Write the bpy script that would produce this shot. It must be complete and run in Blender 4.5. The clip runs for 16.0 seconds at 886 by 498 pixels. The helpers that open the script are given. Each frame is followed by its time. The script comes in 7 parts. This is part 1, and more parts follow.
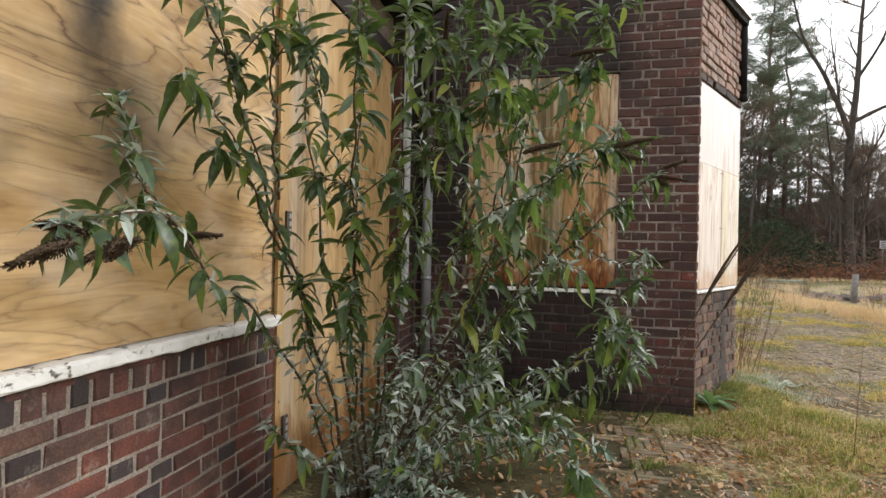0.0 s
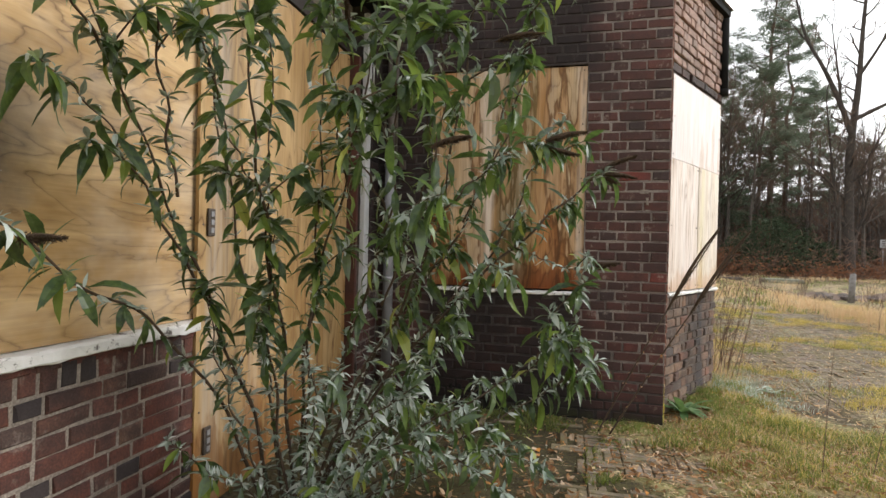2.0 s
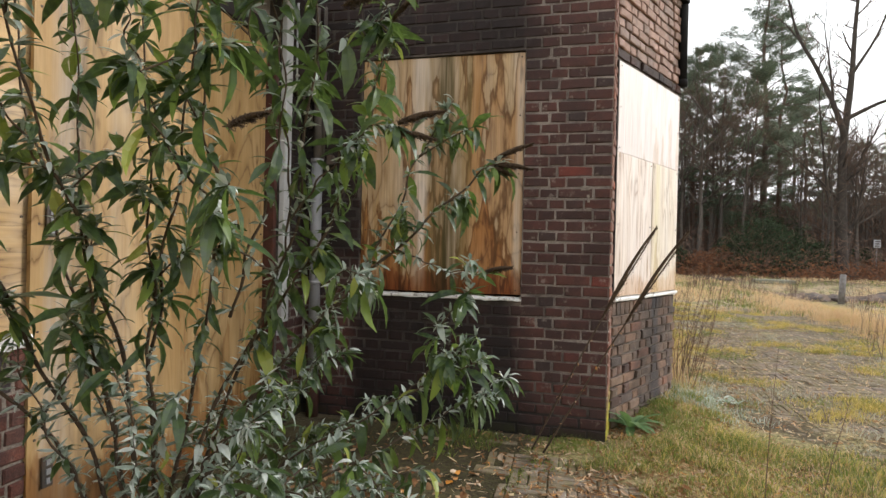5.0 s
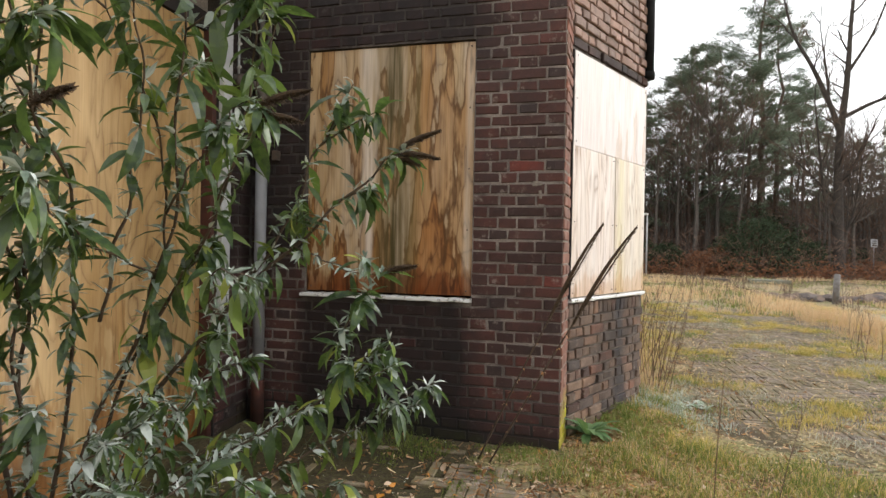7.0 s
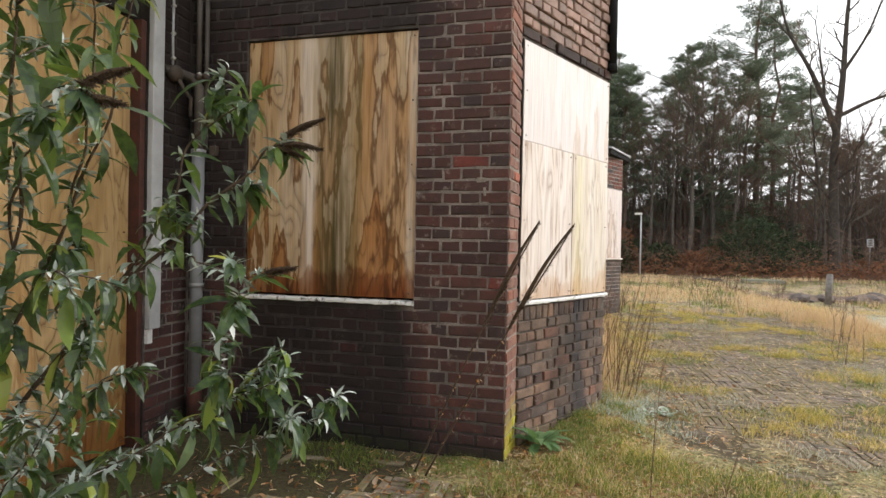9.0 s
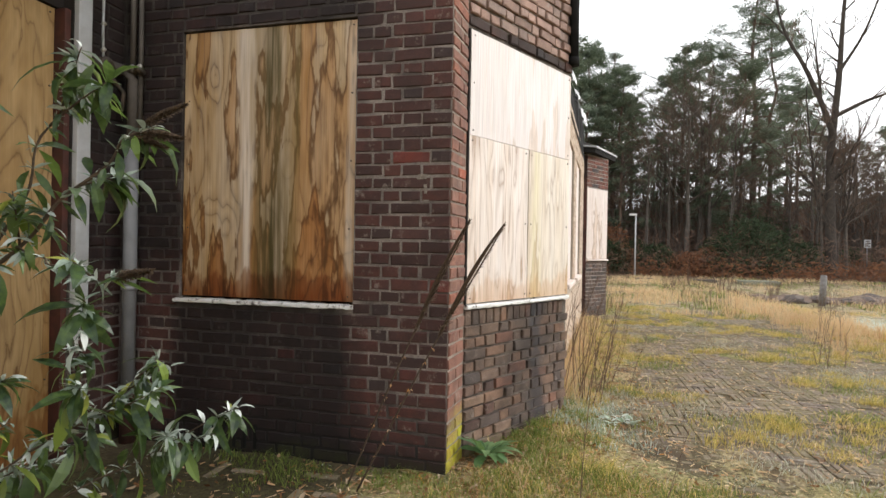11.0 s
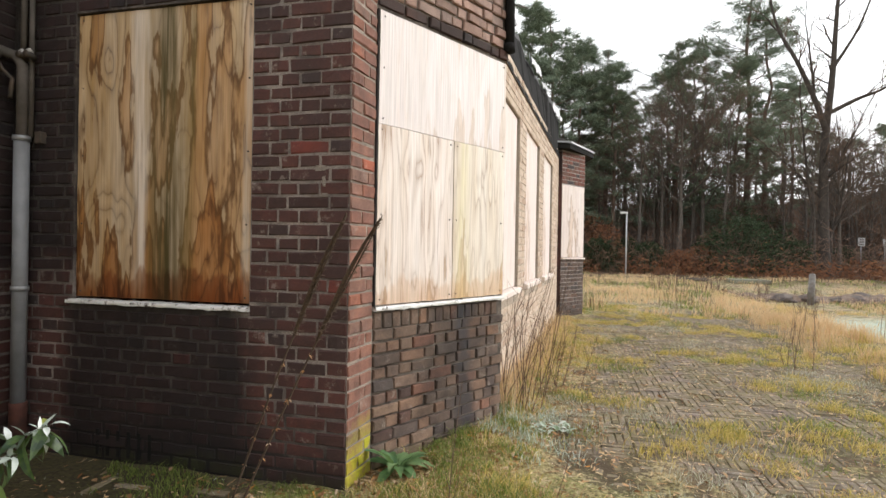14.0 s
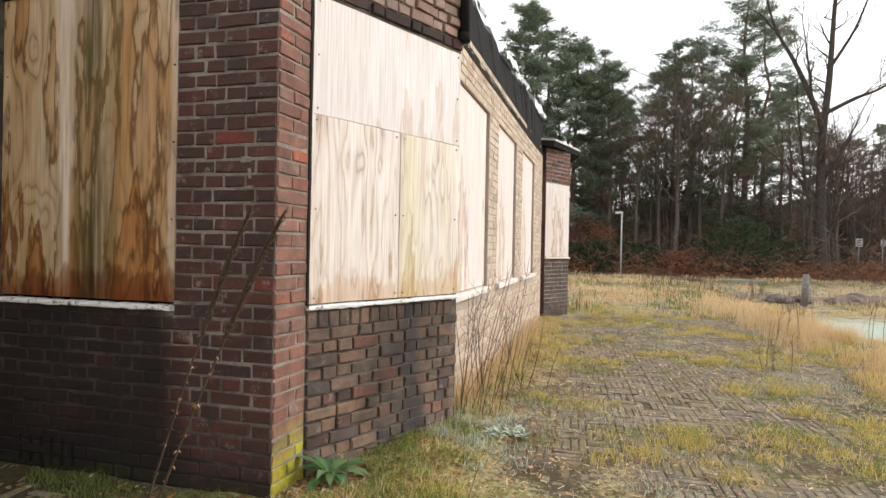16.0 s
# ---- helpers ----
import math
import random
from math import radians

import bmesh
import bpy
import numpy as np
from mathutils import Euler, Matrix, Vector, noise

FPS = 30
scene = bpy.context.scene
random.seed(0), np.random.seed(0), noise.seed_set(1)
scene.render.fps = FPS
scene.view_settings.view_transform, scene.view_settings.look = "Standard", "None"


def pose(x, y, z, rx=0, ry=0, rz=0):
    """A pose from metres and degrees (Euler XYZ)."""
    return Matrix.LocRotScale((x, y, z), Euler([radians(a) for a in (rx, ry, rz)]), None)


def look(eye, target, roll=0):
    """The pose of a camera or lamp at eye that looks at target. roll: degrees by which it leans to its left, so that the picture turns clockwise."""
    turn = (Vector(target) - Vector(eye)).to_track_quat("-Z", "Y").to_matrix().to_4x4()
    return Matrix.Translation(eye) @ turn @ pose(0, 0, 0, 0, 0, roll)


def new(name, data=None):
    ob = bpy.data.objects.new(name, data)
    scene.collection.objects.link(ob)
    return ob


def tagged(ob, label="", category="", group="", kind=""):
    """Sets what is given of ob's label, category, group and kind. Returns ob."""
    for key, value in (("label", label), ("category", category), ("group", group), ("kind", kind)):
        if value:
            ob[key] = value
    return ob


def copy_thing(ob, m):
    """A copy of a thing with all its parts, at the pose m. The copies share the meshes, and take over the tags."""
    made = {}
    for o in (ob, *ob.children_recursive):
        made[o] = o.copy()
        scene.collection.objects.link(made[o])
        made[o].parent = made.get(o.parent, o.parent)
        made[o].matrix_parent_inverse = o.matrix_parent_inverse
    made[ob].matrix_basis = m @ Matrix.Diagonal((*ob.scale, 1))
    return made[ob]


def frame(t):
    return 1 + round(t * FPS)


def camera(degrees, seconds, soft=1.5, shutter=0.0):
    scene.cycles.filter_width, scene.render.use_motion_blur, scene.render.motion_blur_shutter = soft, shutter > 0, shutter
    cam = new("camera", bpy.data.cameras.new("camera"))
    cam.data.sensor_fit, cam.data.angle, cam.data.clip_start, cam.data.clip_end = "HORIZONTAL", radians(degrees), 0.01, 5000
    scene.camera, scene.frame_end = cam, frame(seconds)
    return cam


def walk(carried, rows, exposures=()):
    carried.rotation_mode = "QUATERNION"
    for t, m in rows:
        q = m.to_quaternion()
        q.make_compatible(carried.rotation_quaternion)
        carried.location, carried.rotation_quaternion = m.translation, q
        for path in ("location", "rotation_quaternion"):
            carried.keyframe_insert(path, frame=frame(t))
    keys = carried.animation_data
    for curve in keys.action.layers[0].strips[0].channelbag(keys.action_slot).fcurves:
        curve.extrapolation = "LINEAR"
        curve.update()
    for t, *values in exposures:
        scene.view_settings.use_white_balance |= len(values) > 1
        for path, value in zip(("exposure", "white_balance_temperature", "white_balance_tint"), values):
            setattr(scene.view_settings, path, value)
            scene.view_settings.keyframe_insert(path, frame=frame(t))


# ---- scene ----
cam = camera(79.7, 16.0)
PATH = [
    (0, (-0.065, 0.251, 1.222), (-0.527, 2.197, 1.221), 1.1),
    (0.5, (-0.002, 0.312, 1.24), (-0.467, 2.257, 1.23), 1.3),
    (1, (0.062, 0.373, 1.242), (-0.402, 2.318, 1.233), 1.3),
    (1.5, (0.128, 0.432, 1.249), (-0.338, 2.377, 1.236), 1.4),
    (2, (0.198, 0.494, 1.252), (-0.271, 2.438, 1.237), 1.4),
    (2.5, (0.27, 0.562, 1.256), (-0.198, 2.506, 1.239), 1.3),
    (3, (0.339, 0.628, 1.264), (-0.128, 2.573, 1.245), 1.3),
    (3.5, (0.405, 0.693, 1.26), (-0.062, 2.638, 1.248), 1.3),
    (4, (0.472, 0.761, 1.266), (0.007, 2.706, 1.255), 1.3),
    (6.5, (0.83, 1.102, 1.266), (0.366, 3.047, 1.255), 1.2),
    (7, (0.909, 1.155, 1.258), (0.443, 3.1, 1.251), 1.1),
    (7.5, (0.982, 1.22, 1.251), (0.515, 3.165, 1.245), 1.1),
    (8, (1.062, 1.282, 1.252), (0.595, 3.227, 1.247), 1.0),
    (8.5, (1.14, 1.349, 1.255), (0.675, 3.294, 1.254), 0.8),
    (9, (1.222, 1.407, 1.266), (0.756, 3.352, 1.258), 1.1),
    (11.5, (1.59, 1.721, 1.269), (1.122, 3.666, 1.267), 1.0),
    (12, (1.66, 1.781, 1.279), (1.194, 3.726, 1.271), 1.0),
    (12.5, (1.738, 1.83, 1.278), (1.272, 3.774, 1.271), 1.1),
    (13, (1.811, 1.889, 1.276), (1.343, 3.833, 1.268), 1.1),
    (13.5, (1.895, 1.944, 1.269), (1.425, 3.888, 1.262), 1.1),
    (14, (1.975, 1.997, 1.27), (1.507, 3.941, 1.262), 1.0),
    (14.5, (2.05, 2.053, 1.273), (1.582, 3.998, 1.263), 1.2),
    (15, (2.125, 2.113, 1.266), (1.657, 4.058, 1.26), 1.1),
    (15.5, (2.203, 2.161, 1.259), (1.734, 4.105, 1.252), 1.1),
    (16, (2.274, 2.216, 1.254), (1.802, 4.16, 1.247), 1.1),
]
walk(cam, [(t, look(eye, target, roll)) for t, eye, target, roll in PATH])

# ---- light ----
SUN_AZ, SUN_EL = 62.0, 24.0          # azimuth from +y towards +x, elevation
world = bpy.data.worlds.new("overcast")
world.use_nodes = True
scene.world = world
wt = world.node_tree
sky = wt.nodes.new("ShaderNodeTexSky")
sky.sky_type, sky.sun_disc = "NISHITA", False
sky.sun_elevation, sky.sun_rotation = radians(SUN_EL), radians(SUN_AZ)
sky.air_density, sky.dust_density, sky.ozone_density = 1.0, 4.0, 1.0
grey = wt.nodes.new("ShaderNodeHueSaturation")
grey.inputs["Saturation"].default_value = 0.12
veil = wt.nodes.new("ShaderNodeMix")
veil.data_type, veil.inputs[0].default_value = "RGBA", 0.62
veil.inputs[7].default_value = (10.5, 10.7, 11.0, 1)
wt.links.new(sky.outputs[0], grey.inputs["Color"])
wt.links.new(grey.outputs[0], veil.inputs[6])
wt.links.new(veil.outputs[2], wt.nodes["Background"].inputs[0])
wt.nodes["Background"].inputs[1].default_value = 0.178
sun = new("sun", bpy.data.lights.new("sun", "SUN"))
sun.data.energy, sun.data.angle, sun.data.color = 1.6, radians(14), (1.0, 0.975, 0.945)
sd = Vector((math.sin(radians(SUN_AZ)) * math.cos(radians(SUN_EL)), math.cos(radians(SUN_AZ)) * math.cos(radians(SUN_EL)), math.sin(radians(SUN_EL))))
sun.matrix_world = look(sd * 60, (0, 0, 0))
scene.view_settings.exposure = 0.09


# ---- material tools ----
class N:
    """A small builder for node materials."""

    def __init__(self, name):
        self.m = bpy.data.materials.new(name)
        self.m.use_nodes = True
        self.t = self.m.node_tree
        self.b = self.t.nodes["Principled BSDF"]
        self.out = self.t.nodes["Material Output"]

    def node(self, kind, **kw):
        n = self.t.nodes.new(kind)
        for k, v in kw.items():
            n.inputs[k].default_value = v
        return n

    def put(self, a, b):
        if hasattr(a, "links"):
            self.t.links.new(a, b)
        else:
            b.default_value = a

    def pos(self):
        return self.node("ShaderNodeNewGeometry").outputs["Position"]

    def obj(self):
        return self.node("ShaderNodeTexCoord").outputs["Object"]

    def xyz(self, v):
        s = self.node("ShaderNodeSeparateXYZ")
        self.put(v, s.inputs[0])
        return s.outputs

    def scale(self, v, s, loc=(0, 0, 0)):
        m = self.node("ShaderNodeMapping")
        m.inputs["Scale"].default_value = s
        m.inputs["Location"].default_value = loc
        self.put(v, m.inputs[0])
        return m.outputs[0]

    def noise(self, v, scale, detail=3.0, rough=0.55, dist=0.0):
        n = self.node("ShaderNodeTexNoise", Scale=scale, Detail=detail, Roughness=rough, Distortion=dist)
        self.put(v, n.inputs["Vector"])
        return n.outputs["Fac"]

    def math(self, op, a, b=0.0, c=0.0):
        n = self.node("ShaderNodeMath")
        n.operation = op
        for i, x in enumerate((a, b, c)):
            self.put(x, n.inputs[i])
        return n.outputs[0]

    def ramp(self, f, stops, interp="LINEAR"):
        n = self.node("ShaderNodeValToRGB")
        n.color_ramp.interpolation = interp
        e = n.color_ramp.elements
        while len(e) < len(stops):
            e.new(0.5)
        for q, (p, c) in zip(e, stops):
            q.position = p
            q.color = (c, c, c, 1) if isinstance(c, (int, float)) else (*c, 1)
        self.put(f, n.inputs[0])
        return n.outputs[0]

    def mix(self, f, a, b, mode="MIX"):
        n = self.node("ShaderNodeMix")
        n.data_type, n.blend_type = "RGBA", mode
        self.put(f, n.inputs[0])
        for x, i in ((a, 6), (b, 7)):
            self.put((*x, 1) if isinstance(x, tuple) and len(x) == 3 else x, n.inputs[i])
        return n.outputs[2]

    def bump(self, h, strength=0.4, dist=0.01):
        n = self.node("ShaderNodeBump", Strength=strength, Distance=dist)
        self.put(h, n.inputs["Height"])
        self.put(n.outputs[0], self.b.inputs["Normal"])

    def done(self, col, rough=0.8, spec=0.3, metal=0.0):
        self.put((*col, 1) if isinstance(col, tuple) and len(col) == 3 else col, self.b.inputs["Base Color"])
        self.put(rough, self.b.inputs["Roughness"])
        self.b.inputs["Specular IOR Level"].default_value = spec
        self.b.inputs["Metallic"].default_value = metal
        return self.m


def stain_and_nook(n, p):
    """Ragged smoke and damp stains of the facing wall under the window and over its head, and a darker pipe corner."""
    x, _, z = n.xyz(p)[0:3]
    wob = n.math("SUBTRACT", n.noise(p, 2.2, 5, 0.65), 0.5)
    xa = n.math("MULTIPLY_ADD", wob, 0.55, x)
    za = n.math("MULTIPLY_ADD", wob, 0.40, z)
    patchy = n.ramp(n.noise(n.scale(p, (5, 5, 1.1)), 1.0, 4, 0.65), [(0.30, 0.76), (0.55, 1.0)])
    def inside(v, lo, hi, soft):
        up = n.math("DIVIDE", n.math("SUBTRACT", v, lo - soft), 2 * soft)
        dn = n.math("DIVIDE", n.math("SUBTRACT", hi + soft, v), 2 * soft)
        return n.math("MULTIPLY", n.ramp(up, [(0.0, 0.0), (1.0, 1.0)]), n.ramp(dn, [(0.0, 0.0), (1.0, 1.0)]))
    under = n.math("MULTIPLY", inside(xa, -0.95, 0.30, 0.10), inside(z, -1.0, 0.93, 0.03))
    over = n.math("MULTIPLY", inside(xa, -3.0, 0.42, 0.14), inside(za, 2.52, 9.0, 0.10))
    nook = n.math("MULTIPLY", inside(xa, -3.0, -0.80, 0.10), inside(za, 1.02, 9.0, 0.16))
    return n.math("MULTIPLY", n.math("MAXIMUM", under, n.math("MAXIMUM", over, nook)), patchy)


def brick_mat(name, stops, soot=0.0, island=False, damp=None, moss=None, dust=0.25, rough=0.8, blotch=0.55, stain=False, band=None):
    """Fired clay: one tone a brick, blotches, soot, lime bloom; damp and moss lie in a stretch of heights."""
    n = N(name)
    p = n.pos()
    if island:
        r = n.node("ShaderNodeNewGeometry").outputs["Random Per Island"]
    else:
        r = n.node("ShaderNodeObjectInfo").outputs["Random"]
    col = n.ramp(r, stops)
    blot = n.noise(p, 9.0, 4)
    col = n.mix(n.ramp(blot, [(0.35, 0.0), (0.7, blotch)]), col, (0.05, 0.036, 0.034))
    grit = n.noise(p, 130.0, 3)
    col = n.mix(n.ramp(grit, [(0.4, 0.64 * blotch), (0.75, 0.0)]), col, (0.03, 0.022, 0.02))
    bloom = n.noise(p, 11.0, 7, 0.75)
    col = n.mix(n.math("MULTIPLY", n.ramp(bloom, [(0.58, 0.0), (0.72, 1.0)]), dust), col, (0.42, 0.36, 0.31))
    if soot:
        s = n.noise(p, 1.3, 5, 0.65)
        col = n.mix(n.math("MULTIPLY", n.ramp(s, [(0.36, 0.0), (0.6, 1.0)]), soot), col, (0.014, 0.012, 0.012))
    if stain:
        col = n.mix(n.math("MULTIPLY", stain_and_nook(n, p), 0.88), col, (0.017, 0.014, 0.014))
    x, z = n.xyz(p)[0], n.xyz(p)[2]
    if band:
        # a run of tarry damp down the wall between two x
        xw = n.math("MULTIPLY_ADD", n.math("SUBTRACT", n.noise(p, 5.0, 4), 0.5), 0.16, x)
        f = n.math("MULTIPLY", n.ramp(n.math("MULTIPLY", n.math("SUBTRACT", xw, band[0] - 0.02), 25.0), [(0.0, 0.0), (1.0, 0.75)]), n.ramp(n.math("MULTIPLY", n.math("SUBTRACT", band[1] + 0.02, xw), 25.0), [(0.0, 0.0), (1.0, 1.0)]))
        col = n.mix(f, col, (0.035, 0.034, 0.037))
    wob = n.math("MULTIPLY", n.noise(p, 3.5, 4), 0.5)
    rgh = rough
    if damp:
        f = n.ramp(n.math("SUBTRACT", n.math("ADD", damp, wob), z), [(0.2, 0.0), (0.5, 0.85)])
        col = n.mix(f, col, (0.017, 0.015, 0.015))
    if moss:
        f = n.ramp(n.math("SUBTRACT", n.math("ADD", moss[0], wob), z), [(0.18, 0.0), (0.36, moss[1])])
        col = n.mix(n.math("MULTIPLY", f, n.ramp(n.noise(p, 22.0, 5, 0.7), [(0.3, 0.25), (0.6, 1.0)])), col, moss[2])
    n.bump(n.math("ADD", grit, n.math("MULTIPLY", blot, 2.0)), 0.55, 0.004)
    return n.done(col, rgh, 0.25)


def mortar_mat(name, a, b, damp=None, stain=False):
    n = N(name)
    p = n.pos()
    col = n.mix(n.ramp(n.noise(p, 4.0, 5, 0.7), [(0.35, 0.0), (0.65, 1.0)]), a, b)
    g = n.noise(p, 160.0, 3)
    col = n.mix(n.ramp(g, [(0.35, 0.6), (0.7, 0.0)]), col, (0.06, 0.05, 0.045))
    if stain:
        col = n.mix(n.math("MULTIPLY", stain_and_nook(n, p), 0.86), col, (0.024, 0.021, 0.020))
    if damp:
        z = n.xyz(p)[2]
        f = n.ramp(n.math("SUBTRACT", n.math("ADD", damp, n.math("MULTIPLY", n.noise(p, 3.0, 4), 0.6)), z), [(0.2, 0.0), (0.5, 0.9)])
        col = n.mix(f, col, (0.022, 0.02, 0.019))
    n.bump(g, 0.6, 0.004)
    return n.done(col, 0.95, 0.1)


def ply_mat(name, pale, tan, line, seed=(0, 0, 0), along="z", rings=13.0, wide=2.3, stretch=0.55, foot=None, streaks=(), smut=None, grey=0.0, lines=0.7, tide=None, wild=0.35, knots=(), fibre=0.40):
    """Rotary-cut plywood: contour grain along one axis, fine fibre, water stains with shapes of their own."""
    n = N(name)
    o = n.obj()
    x, _, z = n.xyz(o)[0:3]
    s = (wide, 1, stretch) if along == "z" else (stretch, 1, wide)
    f = (90, 1, 2.2) if along == "z" else (2.2, 1, 90)
    v = n.scale(o, s, seed)
    field = n.noise(v, 1.0, 2.5, 0.5, wild)
    rag = n.noise(n.scale(o, (s[0] * 7, 1, s[2] * 5), seed), 1.0, 3, 0.6)
    for u, w, rx, rz, a in knots:
        kx = n.math("DIVIDE", n.math("SUBTRACT", x, u), rx)
        kz = n.math("DIVIDE", n.math("SUBTRACT", z, w), rz)
        e = n.math("EXPONENT", n.math("MULTIPLY", n.math("ADD", n.math("MULTIPLY", kx, kx), n.math("MULTIPLY", kz, kz)), -1.0))
        knot = n.math("MULTIPLY", e, a * 0.42)
        field = n.math("ADD", field, knot)
    val = n.math("FRACT", n.math("ADD", n.math("MULTIPLY", field, rings), n.math("MULTIPLY", rag, 0.6)))
    soft = n.ramp(val, [(0.0, 1.0), (0.06, 0.60), (0.16, 0.16), (0.50, 0.0), (0.86, 0.26), (1.0, 0.6)])
    big = n.noise(n.scale(o, (s[0] * 1.5, 1, s[2] * 1.1), (5, 2, 1)), 1.0, 4, 0.6)
    col = n.mix(n.ramp(big, [(0.36, 0.0), (0.62, 1.0)]), pale, tan)
    # where the grain shows strongly and where it fades
    show = n.ramp(n.noise(n.scale(o, (2.1, 1, 1.3), (8, 3, 2)), 1.0, 3, 0.6), [(0.32, 0.25), (0.62, 1.0)])
    col = n.mix(n.math("MULTIPLY", n.math("MULTIPLY", soft, show), lines), col, line)
    fib = n.noise(n.scale(o, f), 1.0, 3, 0.6)
    col = n.mix(n.ramp(fib, [(0.36, fibre), (0.6, 0.0)]), col, tuple(c * 0.5 for c in tan))
    if grey:
        w = n.noise(n.scale(o, (s[0] * 2.5, 1, s[2] * 0.6), (3, 1, 7)), 1.0, 4, 0.6)
        col = n.mix(n.math("MULTIPLY", n.ramp(w, [(0.45, 0.0), (0.66, 1.0)]), grey), col, (0.62, 0.58, 0.53))
    if tide:
        # dried water stains: ragged upright patches with a dark rim; (level, tilt over x, fall over z, colour, rim, strength)
        for lv, kx, kz, c, rim, a, off in tide:
            t1 = n.noise(n.scale(o, (5.2, 1, 0.75), (off, 0, off * 2)), 1.0, 3, 0.55)
            t2 = n.noise(n.scale(o, (26, 1, 5), (off, 0, 1)), 1.0, 3, 0.6)
            q = n.math("ADD", n.math("ADD", t1, n.math("MULTIPLY", t2, 0.16)), n.math("ADD", n.math("MULTIPLY", x, kx), n.math("MULTIPLY", z, -kz)))
            m = n.ramp(n.math("SUBTRACT", q, lv - 0.5), [(0.485, 0.0), (0.50, 1.0), (0.60, 0.85), (0.75, 0.6)])
            e = n.ramp(n.math("SUBTRACT", q, lv - 0.5), [(0.480, 0.0), (0.497, 1.0), (0.512, 0.9), (0.54, 0.0)])
            col = n.mix(n.math("MULTIPLY", m, a), col, c, "MULTIPLY")
            col = n.mix(n.math("MULTIPLY", e, rim), col, (0.10, 0.045, 0.014))
    for u, half, c, a in streaks:
        d = n.math("ABSOLUTE", n.math("SUBTRACT", n.math("ADD", x, n.math("MULTIPLY", n.math("SUBTRACT", n.noise(n.scale(o, (7, 1, 0.8), (u * 9, 0, 0)), 1.0, 4, 0.6), 0.5), half * 2.2)), u))
        m = n.ramp(n.math("DIVIDE", d, half), [(0.25, 1.0), (1.0, 0.0)])
        br = n.ramp(n.noise(n.scale(o, (26, 1, 0.9), (u * 5, 0, 2)), 1.0, 3, 0.6), [(0.38, 0.25), (0.62, 1.0)])
        col = n.mix(n.math("MULTIPLY", n.math("MULTIPLY", m, br), a), col, c)
    if foot:
        h, c, a = foot
        wv = n.noise(n.scale(o, (4.5, 1, 1.2), seed), 1.0, 4, 0.75)
        e = n.math("SUBTRACT", n.math("ADD", -h * 0.5, n.math("MULTIPLY", wv, h * 2.4)), z)
        m = n.ramp(n.math("DIVIDE", e, h), [(0.0, 0.0), (0.18, 0.7), (0.8, 1.0)])
        col = n.mix(n.math("MULTIPLY", m, a), col, c, "MULTIPLY")
    if smut:
        for u, w, hx, hz, a in smut:
            dx = n.math("DIVIDE", n.math("SUBTRACT", x, u), hx)
            dz = n.math("DIVIDE", n.math("SUBTRACT", z, w), hz)
            d = n.math("SQRT", n.math("ADD", n.math("MULTIPLY", dx, dx), n.math("MULTIPLY", dz, dz)))
            d = n.math("ADD", d, n.math("MULTIPLY", n.math("SUBTRACT", n.noise(o, 4.0, 5, 0.65), 0.5), 1.1))
            col = n.mix(n.math("MULTIPLY", n.ramp(d, [(0.2, 1.0), (1.0, 0.0)]), a), col, (0.03, 0.026, 0.022))
    n.bump(n.math("ADD", fib, n.math("MULTIPLY", val, 0.4)), 0.3, 0.003)
    return n.done(col, 0.6, 0.3)


def plain_mat(name, a, b, rough=0.6, scale=12.0, metal=0.0, spec=0.3, bump=0.2, wear=None):
    n = N(name)
    p = n.pos()
    f = n.noise(p, scale, 5, 0.65)
    col = n.mix(n.ramp(f, [(0.35, 0.0), (0.65, 1.0)]), a, b)
    if wear:
        col = n.mix(n.ramp(n.noise(n.scale(p, (1, 1, 1)), scale * 2.2, 6, 0.75), [(0.56, 0.0), (0.62, 1.0)]), col, wear)
    n.bump(n.noise(p, scale * 8, 3), bump, 0.003)
    return n.done(col, rough, spec, metal)


def leaf_mat(name, stops, light, trans=0.35, rough=0.5, spec=0.35, island=True, vein=True):
    n = N(name)
    if island:
        r = n.node("ShaderNodeNewGeometry").outputs["Random Per Island"]
    else:
        r = n.node("ShaderNodeObjectInfo").outputs["Random"]
    col = n.ramp(r, stops)
    p = n.pos()
    col = n.mix(n.ramp(n.noise(p, 45.0, 3), [(0.4, 0.0), (0.7, 0.35)]), col, light)
    if vein:
        n.bump(n.noise(p, 160.0, 2), 0.25, 0.002)
    n.done(col, rough, spec)
    tr = n.node("ShaderNodeBsdfTranslucent")
    n.put(n.mix(0.5, col, light), tr.inputs[0])
    ms = n.node("ShaderNodeMixShader")
    ms.inputs[0].default_value = trans
    n.put(n.b.outputs[0], ms.inputs[1])
    n.put(tr.outputs[0], ms.inputs[2])
    n.put(ms.outputs[0], n.out.inputs[0])
    return n.m


